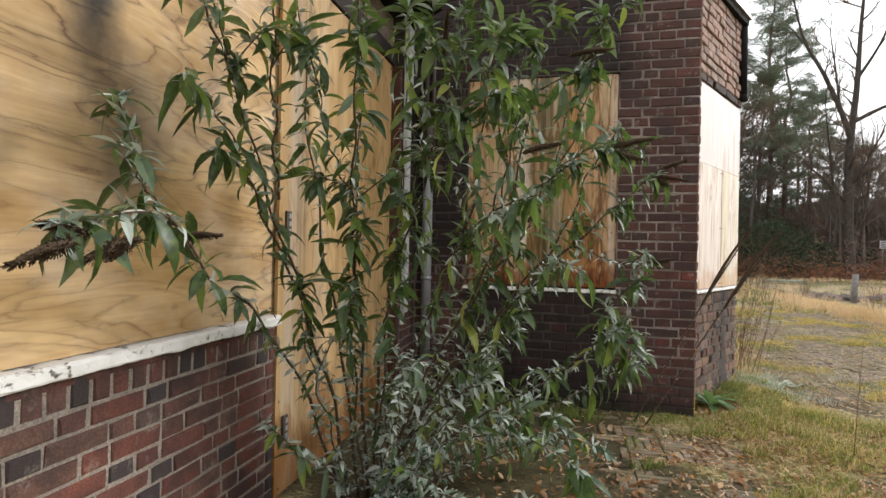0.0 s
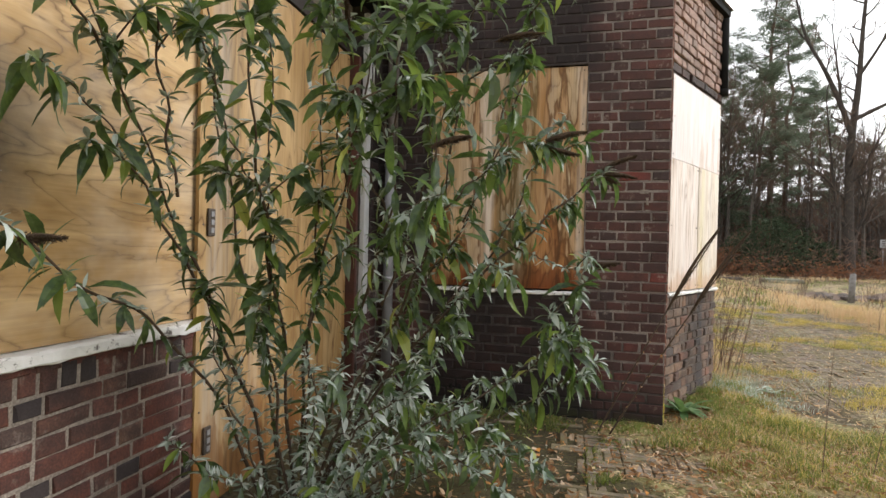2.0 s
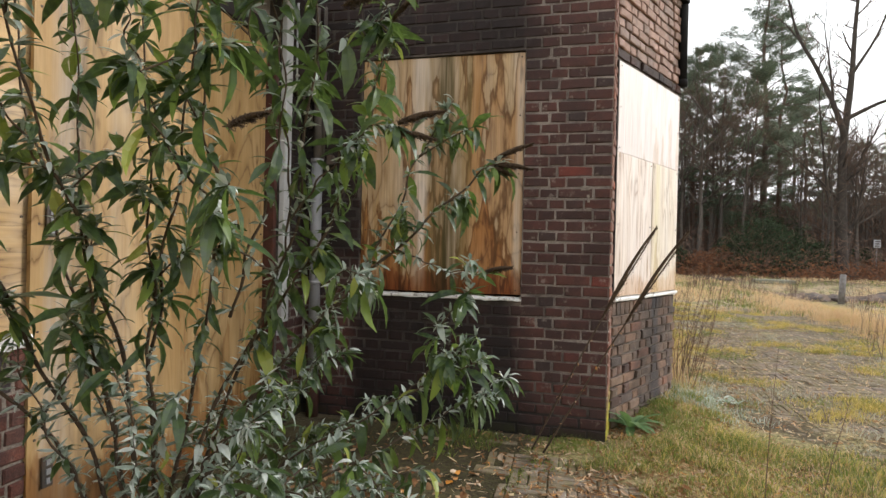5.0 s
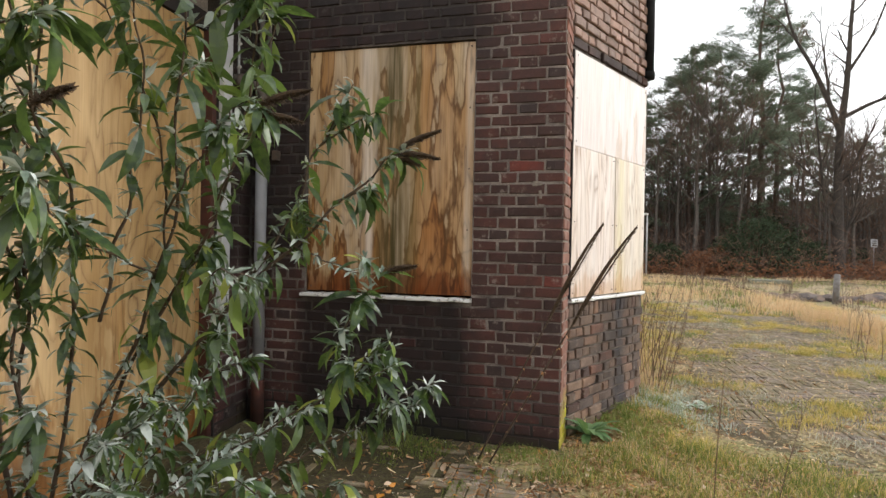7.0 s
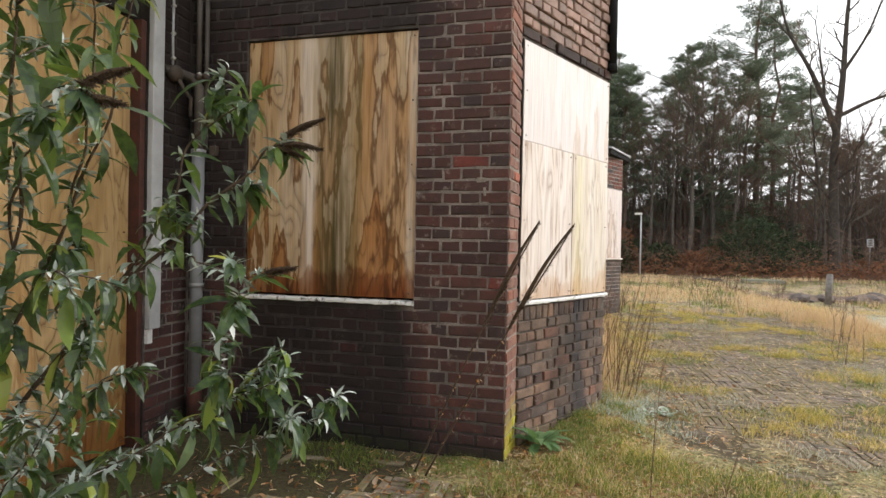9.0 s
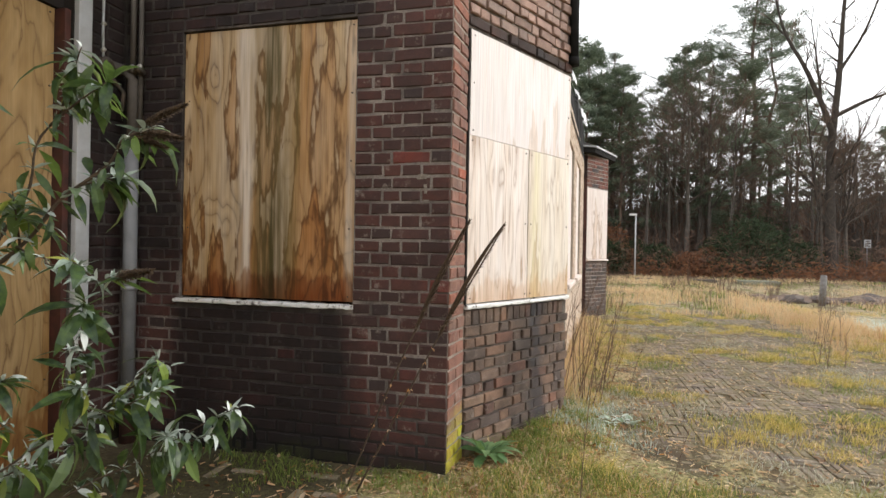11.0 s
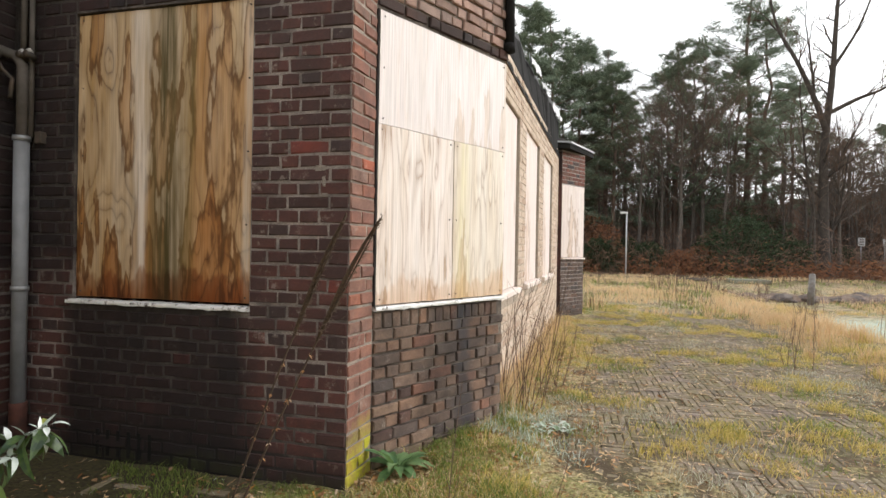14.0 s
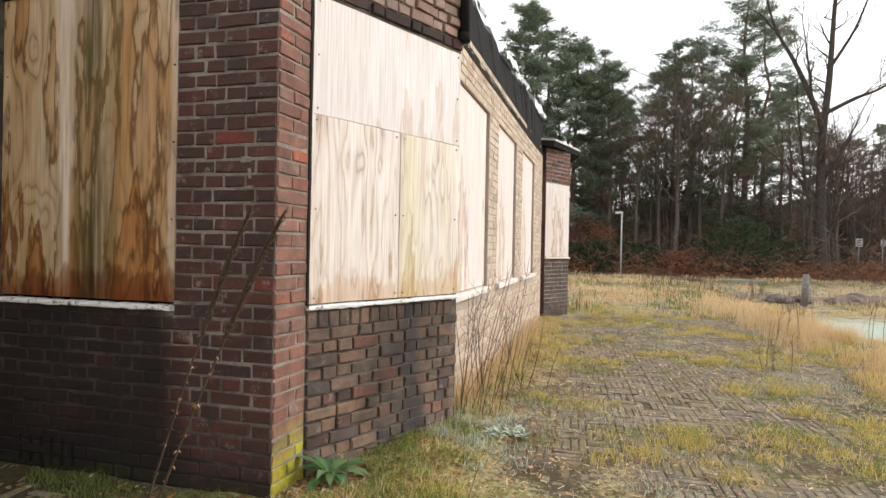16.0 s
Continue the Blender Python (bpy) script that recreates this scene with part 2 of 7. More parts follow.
# ---- materials ----
RED = [(0.0, (0.19, 0.062, 0.042)), (0.3, (0.27, 0.09, 0.06)), (0.55, (0.20, 0.085, 0.062)), (0.8, (0.24, 0.13, 0.09)), (0.86, (0.075, 0.06, 0.06)), (1.0, (0.06, 0.048, 0.05))]
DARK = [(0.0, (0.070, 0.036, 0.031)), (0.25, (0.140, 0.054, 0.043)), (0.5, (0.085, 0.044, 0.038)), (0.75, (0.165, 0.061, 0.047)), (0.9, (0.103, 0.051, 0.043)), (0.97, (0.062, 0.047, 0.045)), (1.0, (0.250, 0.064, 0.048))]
GREYED = [(0.0, (0.13, 0.10, 0.085)), (0.35, (0.21, 0.14, 0.105)), (0.6, (0.115, 0.098, 0.09)), (0.85, (0.25, 0.145, 0.10)), (1.0, (0.08, 0.07, 0.068))]
# lighter, warmer brick tones that hold the sun on the pier's side
SUNLIT = [(0.0, (0.22, 0.10, 0.072)), (0.4, (0.32, 0.145, 0.10)), (0.7, (0.27, 0.155, 0.115)), (0.95, (0.34, 0.125, 0.075)), (1.0, (0.46, 0.11, 0.055))]
# damp on the red brick paints the bush's shadow along the wall foot
M_brick_red = brick_mat("brick red", RED, dust=0.45, soot=0.45, damp=0.22, blotch=0.8)
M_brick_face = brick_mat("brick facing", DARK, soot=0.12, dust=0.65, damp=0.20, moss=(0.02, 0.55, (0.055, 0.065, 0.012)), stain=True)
# dark brick colour that stands in for shade on the bay returns
M_brick_shade = brick_mat("brick shaded", DARK, soot=0.8, dust=0.05)
M_brick_rot = brick_mat("brick rotten", [(0.0, (0.03, 0.022, 0.02)), (0.6, (0.11, 0.055, 0.042)), (1.0, (0.22, 0.10, 0.07))], soot=0.75, dust=0.1)
M_brick_sunlit = brick_mat("brick pier side sunlit", SUNLIT, dust=0.35, moss=(0.25, 1.0, (0.36, 0.34, 0.02)))
M_brick_grey = brick_mat("brick canted", [(0.0, (0.16, 0.12, 0.095)), (0.25, (0.36, 0.235, 0.16)), (0.42, (0.12, 0.10, 0.09)), (0.6, (0.42, 0.24, 0.15)), (0.78, (0.22, 0.165, 0.13)), (0.92, (0.33, 0.155, 0.10)), (1.0, (0.05, 0.047, 0.047))], soot=0.62, dust=0.7, damp=0.0, moss=(0.05, 0.6, (0.09, 0.10, 0.03)), band=(1.26, 1.335))
M_brick_top = brick_mat("brick over boards", [(0.0, (0.40, 0.26, 0.205)), (0.5, (0.56, 0.35, 0.275)), (0.8, (0.46, 0.33, 0.275)), (1.0, (0.26, 0.175, 0.145))], soot=0.25, dust=0.9, blotch=0.4)
M_brick_isle = brick_mat("brick far", [(0.0, (0.52, 0.40, 0.30)), (0.5, (0.64, 0.52, 0.41)), (1.0, (0.46, 0.33, 0.24))], island=True, dust=0.4, blotch=0.15)
M_brick_isle_red = brick_mat("brick far red", RED, island=True)
M_brick_isle_grey = brick_mat("brick far grey", GREYED, island=True, soot=0.3)
M_mortar = mortar_mat("mortar", (0.42, 0.36, 0.30), (0.20, 0.17, 0.145))
M_mortar_dark = mortar_mat("mortar dirty", (0.46, 0.40, 0.355), (0.25, 0.215, 0.19), damp=0.25)
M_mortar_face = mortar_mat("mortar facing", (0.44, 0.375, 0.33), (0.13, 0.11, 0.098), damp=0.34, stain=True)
M_mortar_cant = mortar_mat("mortar canted", (0.30, 0.255, 0.21), (0.045, 0.038, 0.034))
M_render = mortar_mat("weathered render", (0.62, 0.54, 0.44), (0.50, 0.41, 0.32))
M_ply_big = ply_mat("plywood big", (0.64, 0.44, 0.22), (0.40, 0.24, 0.09), (0.10, 0.045, 0.013), (1.3, 0, 2.1), "x", 8.0, 5.2, 1.15, smut=[(2.68, 1.15, 0.12, 0.55, 0.95), (2.80, 0.62, 0.20, 0.34, 0.7), (2.60, 0.62, 0.26, 0.40, 0.32)], grey=0.25, lines=1.0, wild=1.1, fibre=0.18)
M_ply_door = ply_mat("plywood door", (0.55, 0.375, 0.185), (0.38, 0.23, 0.088), (0.11, 0.05, 0.015), (4.3, 0, 0.6), "z", 9.0, 3.0, 0.9, lines=0.95, wild=1.0, fibre=0.22, foot=(0.55, (0.50, 0.30, 0.13), 0.95), tide=[(0.60, 0.0, 0.10, (0.84, 0.68, 0.48), 0.25, 0.6, 6.0)], streaks=[(0.13, 0.10, (0.42, 0.36, 0.29), 0.7), (0.25, 0.10, (0.12, 0.085, 0.05), 0.75), (0.42, 0.10, (0.46, 0.38, 0.28), 0.5), (0.66, 0.06, (0.20, 0.12, 0.05), 0.4), (0.85, 0.10, (0.30, 0.18, 0.07), 0.4)])
M_ply_win = ply_mat("plywood window", (0.63, 0.48, 0.315), (0.45, 0.275, 0.11), (0.09, 0.036, 0.010), (2.2, 0, 5.2), "z", 12.0, 2.7, 0.62, foot=(0.20, (0.42, 0.20, 0.065), 0.95), streaks=[(0.62, 0.20, (0.16, 0.105, 0.03), 0.75), (0.61, 0.10, (0.065, 0.050, 0.014), 0.95), (0.44, 0.06, (0.76, 0.66, 0.56), 0.9), (0.78, 0.05, (0.14, 0.10, 0.025), 0.6), (1.15, 0.05, (0.7, 0.62, 0.52), 0.6)], grey=0.3, lines=0.95, tide=[(0.56, 0.10, 0.07, (0.86, 0.64, 0.42), 0.8, 0.75, 3.0), (0.60, 0.08, 0.17, (0.80, 0.52, 0.26), 0.75, 0.8, 7.0)], knots=[(0.20, 1.35, 0.10, 0.12, 0.25), (0.98, 1.42, 0.08, 0.16, 0.28), (0.30, 0.45, 0.12, 0.14, 0.32), (0.12, 0.42, 0.07, 0.12, 0.28), (0.92, 0.38, 0.10, 0.16, 0.3), (1.12, 0.40, 0.06, 0.12, 0.26), (0.74, 0.85, 0.06, 0.10, 0.24)])
M_ply_pale = ply_mat("plywood pale", (0.81, 0.745, 0.735), (0.76, 0.68, 0.65), (0.62, 0.46, 0.33), (7.1, 0, 3.0), "z", 9.0, 3.2, 0.4, grey=0.35, lines=0.45, tide=[(0.72, 0.16, 0.0, (0.92, 0.82, 0.68), 0.12, 0.6, 2.0)])
M_ply_pale_low = ply_mat("plywood pale lower", (0.84, 0.76, 0.71), (0.76, 0.64, 0.54), (0.28, 0.15, 0.07), (9.4, 0, 1.2), "z", 9.0, 6.0, 0.55, foot=(0.20, (0.80, 0.62, 0.46), 0.75), grey=0.3, lines=0.95, tide=[(0.64, 0.0, 0.22, (0.90, 0.78, 0.62), 0.3, 0.7, 5.0)], knots=[(0.20, 0.80, 0.05, 0.09, 0.20), (0.34, 0.80, 0.05, 0.09, 0.19), (0.45, 0.79, 0.04, 0.08, 0.18), (0.10, 0.17, 0.06, 0.10, 0.17), (0.28, 0.15, 0.06, 0.09, 0.19), (0.46, 0.18, 0.06, 0.10, 0.17)])
M_ply_yellow = ply_mat("plywood yellowed", (0.83, 0.76, 0.67), (0.73, 0.62, 0.48), (0.26, 0.14, 0.06), (3.4, 0, 8.2), "z", 9.0, 6.0, 0.55, foot=(0.20, (0.82, 0.62, 0.44), 0.75), streaks=[(0.10, 0.09, (0.66, 0.60, 0.34), 0.55)], grey=0.25, lines=0.8, tide=[(0.64, 0.0, 0.22, (0.90, 0.76, 0.56), 0.3, 0.7, 9.0)], knots=[(0.25, 0.78, 0.05, 0.09, 0.19), (0.38, 0.77, 0.05, 0.09, 0.19), (0.10, 0.17, 0.05, 0.09, 0.20), (0.24, 0.15, 0.06, 0.09, 0.20), (0.38, 0.18, 0.05, 0.10, 0.18)])
M_ply_far = ply_mat("board far", (0.80, 0.71, 0.67), (0.74, 0.63, 0.57), (0.5, 0.36, 0.24), (1, 0, 1), "z", 7.0, 3.0, 0.3, grey=0.4, lines=0.5, tide=[(0.62, 0.0, 0.10, (0.88, 0.76, 0.62), 0.4, 0.7, 4.0)])
M_white = plain_mat("flaking white paint", (0.80, 0.79, 0.77), (0.62, 0.61, 0.58), 0.5, 7.0, wear=(0.10, 0.085, 0.075))
M_pinkish = plain_mat("faded sill paint", (0.66, 0.55, 0.5), (0.75, 0.68, 0.62), 0.6, 6.0)
M_pvc = plain_mat("grey plastic", (0.27, 0.27, 0.28), (0.20, 0.20, 0.205), 0.5, 5.0, spec=0.35, bump=0.05)
M_pvc_lt = plain_mat("pale grey conduit", (0.55, 0.56, 0.57), (0.42, 0.42, 0.42), 0.45, 5.0, spec=0.4, bump=0.05)
M_pipe_old = plain_mat("stained old pipe", (0.12, 0.10, 0.085), (0.07, 0.06, 0.05), 0.7, 7.0)
M_clay = plain_mat("red clay pipe", (0.11, 0.042, 0.030), (0.06, 0.03, 0.024), 0.8)
M_frame = plain_mat("red-brown frame paint", (0.10, 0.035, 0.026), (0.06, 0.028, 0.022), 0.6)
M_black = plain_mat("black bitumen", (0.010, 0.0095, 0.0095), (0.020, 0.019, 0.018), 0.9, 6.0, spec=0.1)
M_felt = plain_mat("weathered roofing felt", (0.10, 0.10, 0.10), (0.05, 0.05, 0.05), 0.8, 7.0)
M_zinc = plain_mat("torn zinc edge", (0.42, 0.42, 0.43), (0.22, 0.22, 0.22), 0.45, 9.0, metal=0.5)
M_dark = plain_mat("dark lintel", (0.03, 0.022, 0.02), (0.018, 0.015, 0.014), 0.8)
M_iron = plain_mat("old iron", (0.05, 0.045, 0.04), (0.10, 0.07, 0.05), 0.6)
M_porcelain = plain_mat("dirty porcelain", (0.6, 0.58, 0.54), (0.35, 0.32, 0.28), 0.3, 20.0)
M_stem = plain_mat("bush stem bark", (0.055, 0.04, 0.028), (0.11, 0.075, 0.05), 0.8, 40.0)
M_spike = plain_mat("dead flower spike", (0.045, 0.030, 0.020), (0.095, 0.062, 0.036), 0.95, 90.0)
M_leaf = leaf_mat("leaf green", [(0.0, (0.012, 0.026, 0.013)), (0.40, (0.022, 0.046, 0.022)), (0.68, (0.045, 0.080, 0.034)), (0.80, (0.15, 0.19, 0.14)), (0.90, (0.15, 0.23, 0.04)), (1.0, (0.36, 0.36, 0.07))], (0.20, 0.31, 0.06), 0.34, 0.38, 0.5)
M_leaf_one = leaf_mat("leaf green single", [(0.0, (0.012, 0.028, 0.013)), (0.45, (0.026, 0.054, 0.022)), (0.75, (0.055, 0.10, 0.035)), (1.0, (0.24, 0.30, 0.05))], (0.22, 0.34, 0.06), 0.40, 0.36, 0.5, island=False)
M_dock = leaf_mat("dock leaf", [(0.0, (0.06, 0.125, 0.055)), (0.6, (0.11, 0.20, 0.085)), (1.0, (0.20, 0.30, 0.14))], (0.22, 0.36, 0.10), 0.3, 0.5, 0.4, island=False)
M_felted = leaf_mat("leaf silver felt", [(0.0, (0.08, 0.12, 0.08)), (0.35, (0.20, 0.25, 0.20)), (0.65, (0.38, 0.43, 0.38)), (0.88, (0.56, 0.60, 0.56)), (1.0, (0.78, 0.80, 0.77))], (0.5, 0.58, 0.48), 0.2, 0.65, 0.3)
M_grass = leaf_mat("grass green", [(0.0, (0.055, 0.085, 0.02)), (0.45, (0.12, 0.17, 0.035)), (0.8, (0.20, 0.25, 0.06)), (1.0, (0.34, 0.34, 0.12))], (0.36, 0.42, 0.10), 0.3, 0.6, 0.2, vein=False)
M_grass_y = leaf_mat("grass yellow", [(0.0, (0.13, 0.11, 0.022)), (0.4, (0.42, 0.35, 0.08)), (1.0, (0.80, 0.62, 0.24))], (0.74, 0.60, 0.18), 0.35, 0.6, 0.2, vein=False)
M_straw = leaf_mat("grass straw", [(0.0, (0.50, 0.35, 0.18)), (0.5, (0.74, 0.57, 0.34)), (1.0, (0.60, 0.32, 0.15))], (0.75, 0.6, 0.38), 0.3, 0.7, 0.2, vein=False)
M_frost = leaf_mat("frosted leaf", [(0.0, (0.20, 0.27, 0.15)), (0.6, (0.42, 0.48, 0.38)), (1.0, (0.74, 0.76, 0.70))], (0.66, 0.72, 0.64), 0.2, 0.8, 0.2, vein=False)
M_rime = leaf_mat("rimed grass", [(0.0, (0.26, 0.25, 0.14)), (0.6, (0.44, 0.43, 0.31)), (1.0, (0.66, 0.65, 0.56))], (0.6, 0.6, 0.48), 0.2, 0.8, 0.2, vein=False)
M_litter = leaf_mat("leaf litter", [(0.0, (0.12, 0.05, 0.025)), (0.4, (0.22, 0.10, 0.04)), (0.75, (0.34, 0.22, 0.13)), (0.9, (0.6, 0.48, 0.36)), (1.0, (0.55, 0.22, 0.03))], (0.5, 0.3, 0.12), 0.15, 0.8, 0.2, vein=False)
M_bark = plain_mat("tree bark", (0.085, 0.072, 0.062), (0.14, 0.12, 0.10), 0.9, 6.0)
M_bark_dark = plain_mat("dark wet bark", (0.045, 0.037, 0.031), (0.08, 0.066, 0.055), 0.9, 5.0)
M_bark_pine = plain_mat("pine bark", (0.17, 0.105, 0.075), (0.10, 0.08, 0.068), 0.9, 3.0)
M_twig = plain_mat("twig", (0.125, 0.082, 0.058), (0.18, 0.12, 0.085), 0.9, 6.0)
# needles, and the brush below, lightened to put distance haze into the colour
M_needle = leaf_mat("pine needles", [(0.0, (0.095, 0.125, 0.092)), (0.6, (0.145, 0.18, 0.13)), (1.0, (0.20, 0.235, 0.16))], (0.24, 0.29, 0.18), 0.25, 0.7, 0.2, vein=False)
M_rhodo = leaf_mat("evergreen shrub leaf", [(0.0, (0.014, 0.024, 0.010)), (1.0, (0.036, 0.052, 0.022))], (0.05, 0.075, 0.03), 0.12, 0.75, 0.15, vein=False)
M_rust = leaf_mat("rusty leaf", [(0.0, (0.09, 0.04, 0.024)), (0.7, (0.18, 0.075, 0.035)), (1.0, (0.25, 0.12, 0.05))], (0.28, 0.13, 0.06), 0.2, 0.8, 0.2, vein=False)
M_brush = plain_mat("brown brush", (0.105, 0.066, 0.047), (0.165, 0.10, 0.068), 0.95, 1.2)
M_rubble = plain_mat("rubble stone", (0.16, 0.13, 0.115), (0.08, 0.065, 0.06), 0.9, 5.0)
M_spoil = plain_mat("spoil", (0.13, 0.085, 0.065), (0.22, 0.165, 0.13), 0.95, 5.0, bump=0.8)
M_concrete = plain_mat("mossy concrete", (0.26, 0.25, 0.20), (0.16, 0.17, 0.11), 0.9, 4.0)
M_post = plain_mat("grey weathered wood", (0.24, 0.225, 0.21), (0.14, 0.125, 0.118), 0.9, 9.0)
M_paver = brick_mat("paver", [(0.0, (0.44, 0.345, 0.30)), (0.4, (0.60, 0.49, 0.425)), (0.75, (0.53, 0.395, 0.335)), (1.0, (0.28, 0.22, 0.195))], dust=1.0, soot=0.35, blotch=0.85, rough=0.8, moss=(0.06, 0.6, (0.21, 0.18, 0.055)))
M_paver_isle = brick_mat("paver far", [(0.0, (0.44, 0.345, 0.30)), (0.4, (0.60, 0.49, 0.425)), (0.75, (0.53, 0.395, 0.335)), (1.0, (0.28, 0.22, 0.195))], dust=1.0, soot=0.35, blotch=0.85, island=True, rough=0.8, moss=(0.06, 0.6, (0.21, 0.18, 0.055)))


def ground_mat():
    n = N("ground")
    p = n.pos()
    x, y, z = n.xyz(p)[0:3]
    a = n.noise(p, 0.55, 6, 0.65)
    b = n.noise(p, 3.2, 6, 0.7)
    col = n.mix(n.ramp(b, [(0.3, 0.0), (0.6, 1.0)]), (0.20, 0.16, 0.10), (0.36, 0.32, 0.13))
    col = n.mix(n.ramp(a, [(0.42, 0.0), (0.62, 0.9)]), col, (0.56, 0.43, 0.25))
    d = n.math("MULTIPLY", n.math("SUBTRACT", n.math("ADD", y, n.math("MULTIPLY", a, 8.0)), 13.0), 0.25)
    col = n.mix(n.ramp(d, [(0.0, 0.0), (1.0, 0.85)]), col, (0.60, 0.46, 0.30))
    g = n.noise(p, 1.6, 6, 0.7)
    col = n.mix(n.ramp(g, [(0.44, 0.0), (0.58, 0.75)]), col, (0.20, 0.23, 0.055))
    sp = n.noise(p, 38.0, 5, 0.75)
    fine0 = n.noise(p, 24.0, 5, 0.7)
    col = n.mix(n.ramp(sp, [(0.52, 0.0), (0.62, 0.8)]), col, (0.50, 0.42, 0.27))
    col = n.mix(n.ramp(sp, [(0.40, 0.95), (0.50, 0.0)]), col, (0.05, 0.037, 0.022))
    bare = n.noise(p, 2.4, 5, 0.7)
    col = n.mix(n.ramp(bare, [(0.52, 0.0), (0.60, 0.85)]), col, (0.13, 0.085, 0.055))
    # moss and dead grass on the raised cushions, dark earth and painted gap shade in the dips
    zc = n.math("MULTIPLY_ADD", n.math("SUBTRACT", sp, 0.5), 0.03, z)
    near = n.ramp(n.math("MULTIPLY", n.math("SUBTRACT", 15.0, y), 0.4), [(0.0, 0.0), (1.0, 1.0)])
    hum = n.math("MULTIPLY", n.ramp(n.math("MULTIPLY", zc, 20.0), [(0.15, 0.0), (0.55, 0.8)]), near)
    col = n.mix(hum, col, n.mix(n.ramp(fine0, [(0.4, 0.0), (0.6, 1.0)]), (0.25, 0.21, 0.055), (0.64, 0.52, 0.27)))
    low = n.math("MULTIPLY", n.ramp(n.math("MULTIPLY", zc, 20.0), [(0.0, 0.75), (0.12, 0.0)]), near)
    col = n.mix(low, col, (0.075, 0.055, 0.038))
    # damp soil with painted-in shade under the bush and in the corner
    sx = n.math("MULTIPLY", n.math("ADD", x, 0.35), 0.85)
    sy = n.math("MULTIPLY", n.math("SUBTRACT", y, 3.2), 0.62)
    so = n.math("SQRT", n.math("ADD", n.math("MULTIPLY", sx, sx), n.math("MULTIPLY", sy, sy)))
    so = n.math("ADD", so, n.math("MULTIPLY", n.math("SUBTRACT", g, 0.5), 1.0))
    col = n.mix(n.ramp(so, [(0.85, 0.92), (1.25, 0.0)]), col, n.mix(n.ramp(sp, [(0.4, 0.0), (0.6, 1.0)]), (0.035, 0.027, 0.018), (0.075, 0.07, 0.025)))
    # rime on the low open ground
    dx = n.math("MULTIPLY", n.math("SUBTRACT", x, 10.0), 0.22)
    dy = n.math("MULTIPLY", n.math("SUBTRACT", y, 15.2), 0.38)
    r = n.math("SQRT", n.math("ADD", n.math("MULTIPLY", dx, dx), n.math("MULTIPLY", dy, dy)))
    r = n.math("ADD", r, n.math("MULTIPLY", n.math("SUBTRACT", b, 0.5), 0.8))
    col = n.mix(n.ramp(r, [(0.55, 0.9), (1.0, 0.0)]), col, (0.52, 0.60, 0.50))
    rm = n.math("MULTIPLY", n.ramp(n.noise(n.scale(p, (0.55, 0.9, 1), (0, 0, 3)), 1.0, 6, 0.7), [(0.56, 0.0), (0.66, 0.55)]), n.ramp(n.math("MULTIPLY", n.math("SUBTRACT", y, 5.0), 0.5), [(0.0, 0.0), (1.0, 1.0)]))
    col = n.mix(n.math("MULTIPLY", rm, n.ramp(sp, [(0.42, 0.2), (0.56, 1.0)])), col, (0.48, 0.46, 0.36))
    # dark woodland floor
    w = n.math("MULTIPLY", n.math("SUBTRACT", n.math("ADD", y, n.math("MULTIPLY", b, 4.0)), 28.5), 0.4)
    col = n.mix(n.ramp(w, [(0.0, 0.0), (1.0, 0.95)]), col, (0.085, 0.045, 0.028))
    fine = n.noise(p, 60.0, 4, 0.7)
    col = n.mix(n.ramp(fine, [(0.35, 0.5), (0.65, 0.0)]), col, (0.09, 0.075, 0.05))
    n.bump(n.math("ADD", fine, n.math("MULTIPLY", b, 3.0)), 0.6, 0.02)
    return n.done(col, 0.95, 0.15)


M_ground = ground_mat()


# ---- mesh tools ----
def mesh_of(name, verts, faces, mat, smooth=False):
    me = bpy.data.meshes.new(name)
    me.from_pydata([tuple(v) for v in verts], [], [tuple(f) for f in faces])
    me.materials.append(mat)
    if smooth:
        me.polygons.foreach_set("use_smooth", [True] * len(me.polygons))
    me.update()
    return me


def part(name, bm, material, parent=None, label="", smooth=False):
    me = bpy.data.meshes.new(name)
    bm.to_mesh(me)
    bm.free()
    me.materials.append(material)
    if smooth:
        me.polygons.foreach_set("use_smooth", [True] * len(me.polygons))
    ob = new(name, me)
    if parent:
        ob.parent = parent
    if label:
        ob["label"] = label
    return ob


def raw(name, verts, faces, material, parent=None, label="", smooth=False):
    ob = new(name, mesh_of(name, verts, faces, material, smooth))
    if parent:
        ob.parent = parent
    if label:
        ob["label"] = label
    return ob


def base(name, at=(0, 0, 0), **tags):
    ob = new(name)
    ob.empty_display_size = 0.1
    ob.location = at
    return tagged(ob, **tags)


BOXF = [(0, 3, 2, 1), (4, 5, 6, 7), (0, 1, 5, 4), (1, 2, 6, 5), (2, 3, 7, 6), (3, 0, 4, 7)]


def box_bm(m, lo, hi, bevel=0.0, bm=None):
    """A box lo..hi in the frame m, bevelled."""
    bm2 = bmesh.new()
    vs = [bm2.verts.new((x, y, z)) for z in (lo[2], hi[2]) for x, y in ((lo[0], lo[1]), (hi[0], lo[1]), (hi[0], hi[1]), (lo[0], hi[1]))]
    for f in BOXF:
        bm2.faces.new([vs[i] for i in f])
    if bevel:
        bmesh.ops.bevel(bm2, geom=bm2.edges[:], offset=bevel, segments=2, affect="EDGES", profile=0.6)
    bm2.transform(m)
    if bm is None:
        return bm2
    tmp = bpy.data.meshes.new("tmp")
    bm2.to_mesh(tmp)
    bm2.free()
    bm.from_mesh(tmp)
    bpy.data.meshes.remove(tmp)
    return bm


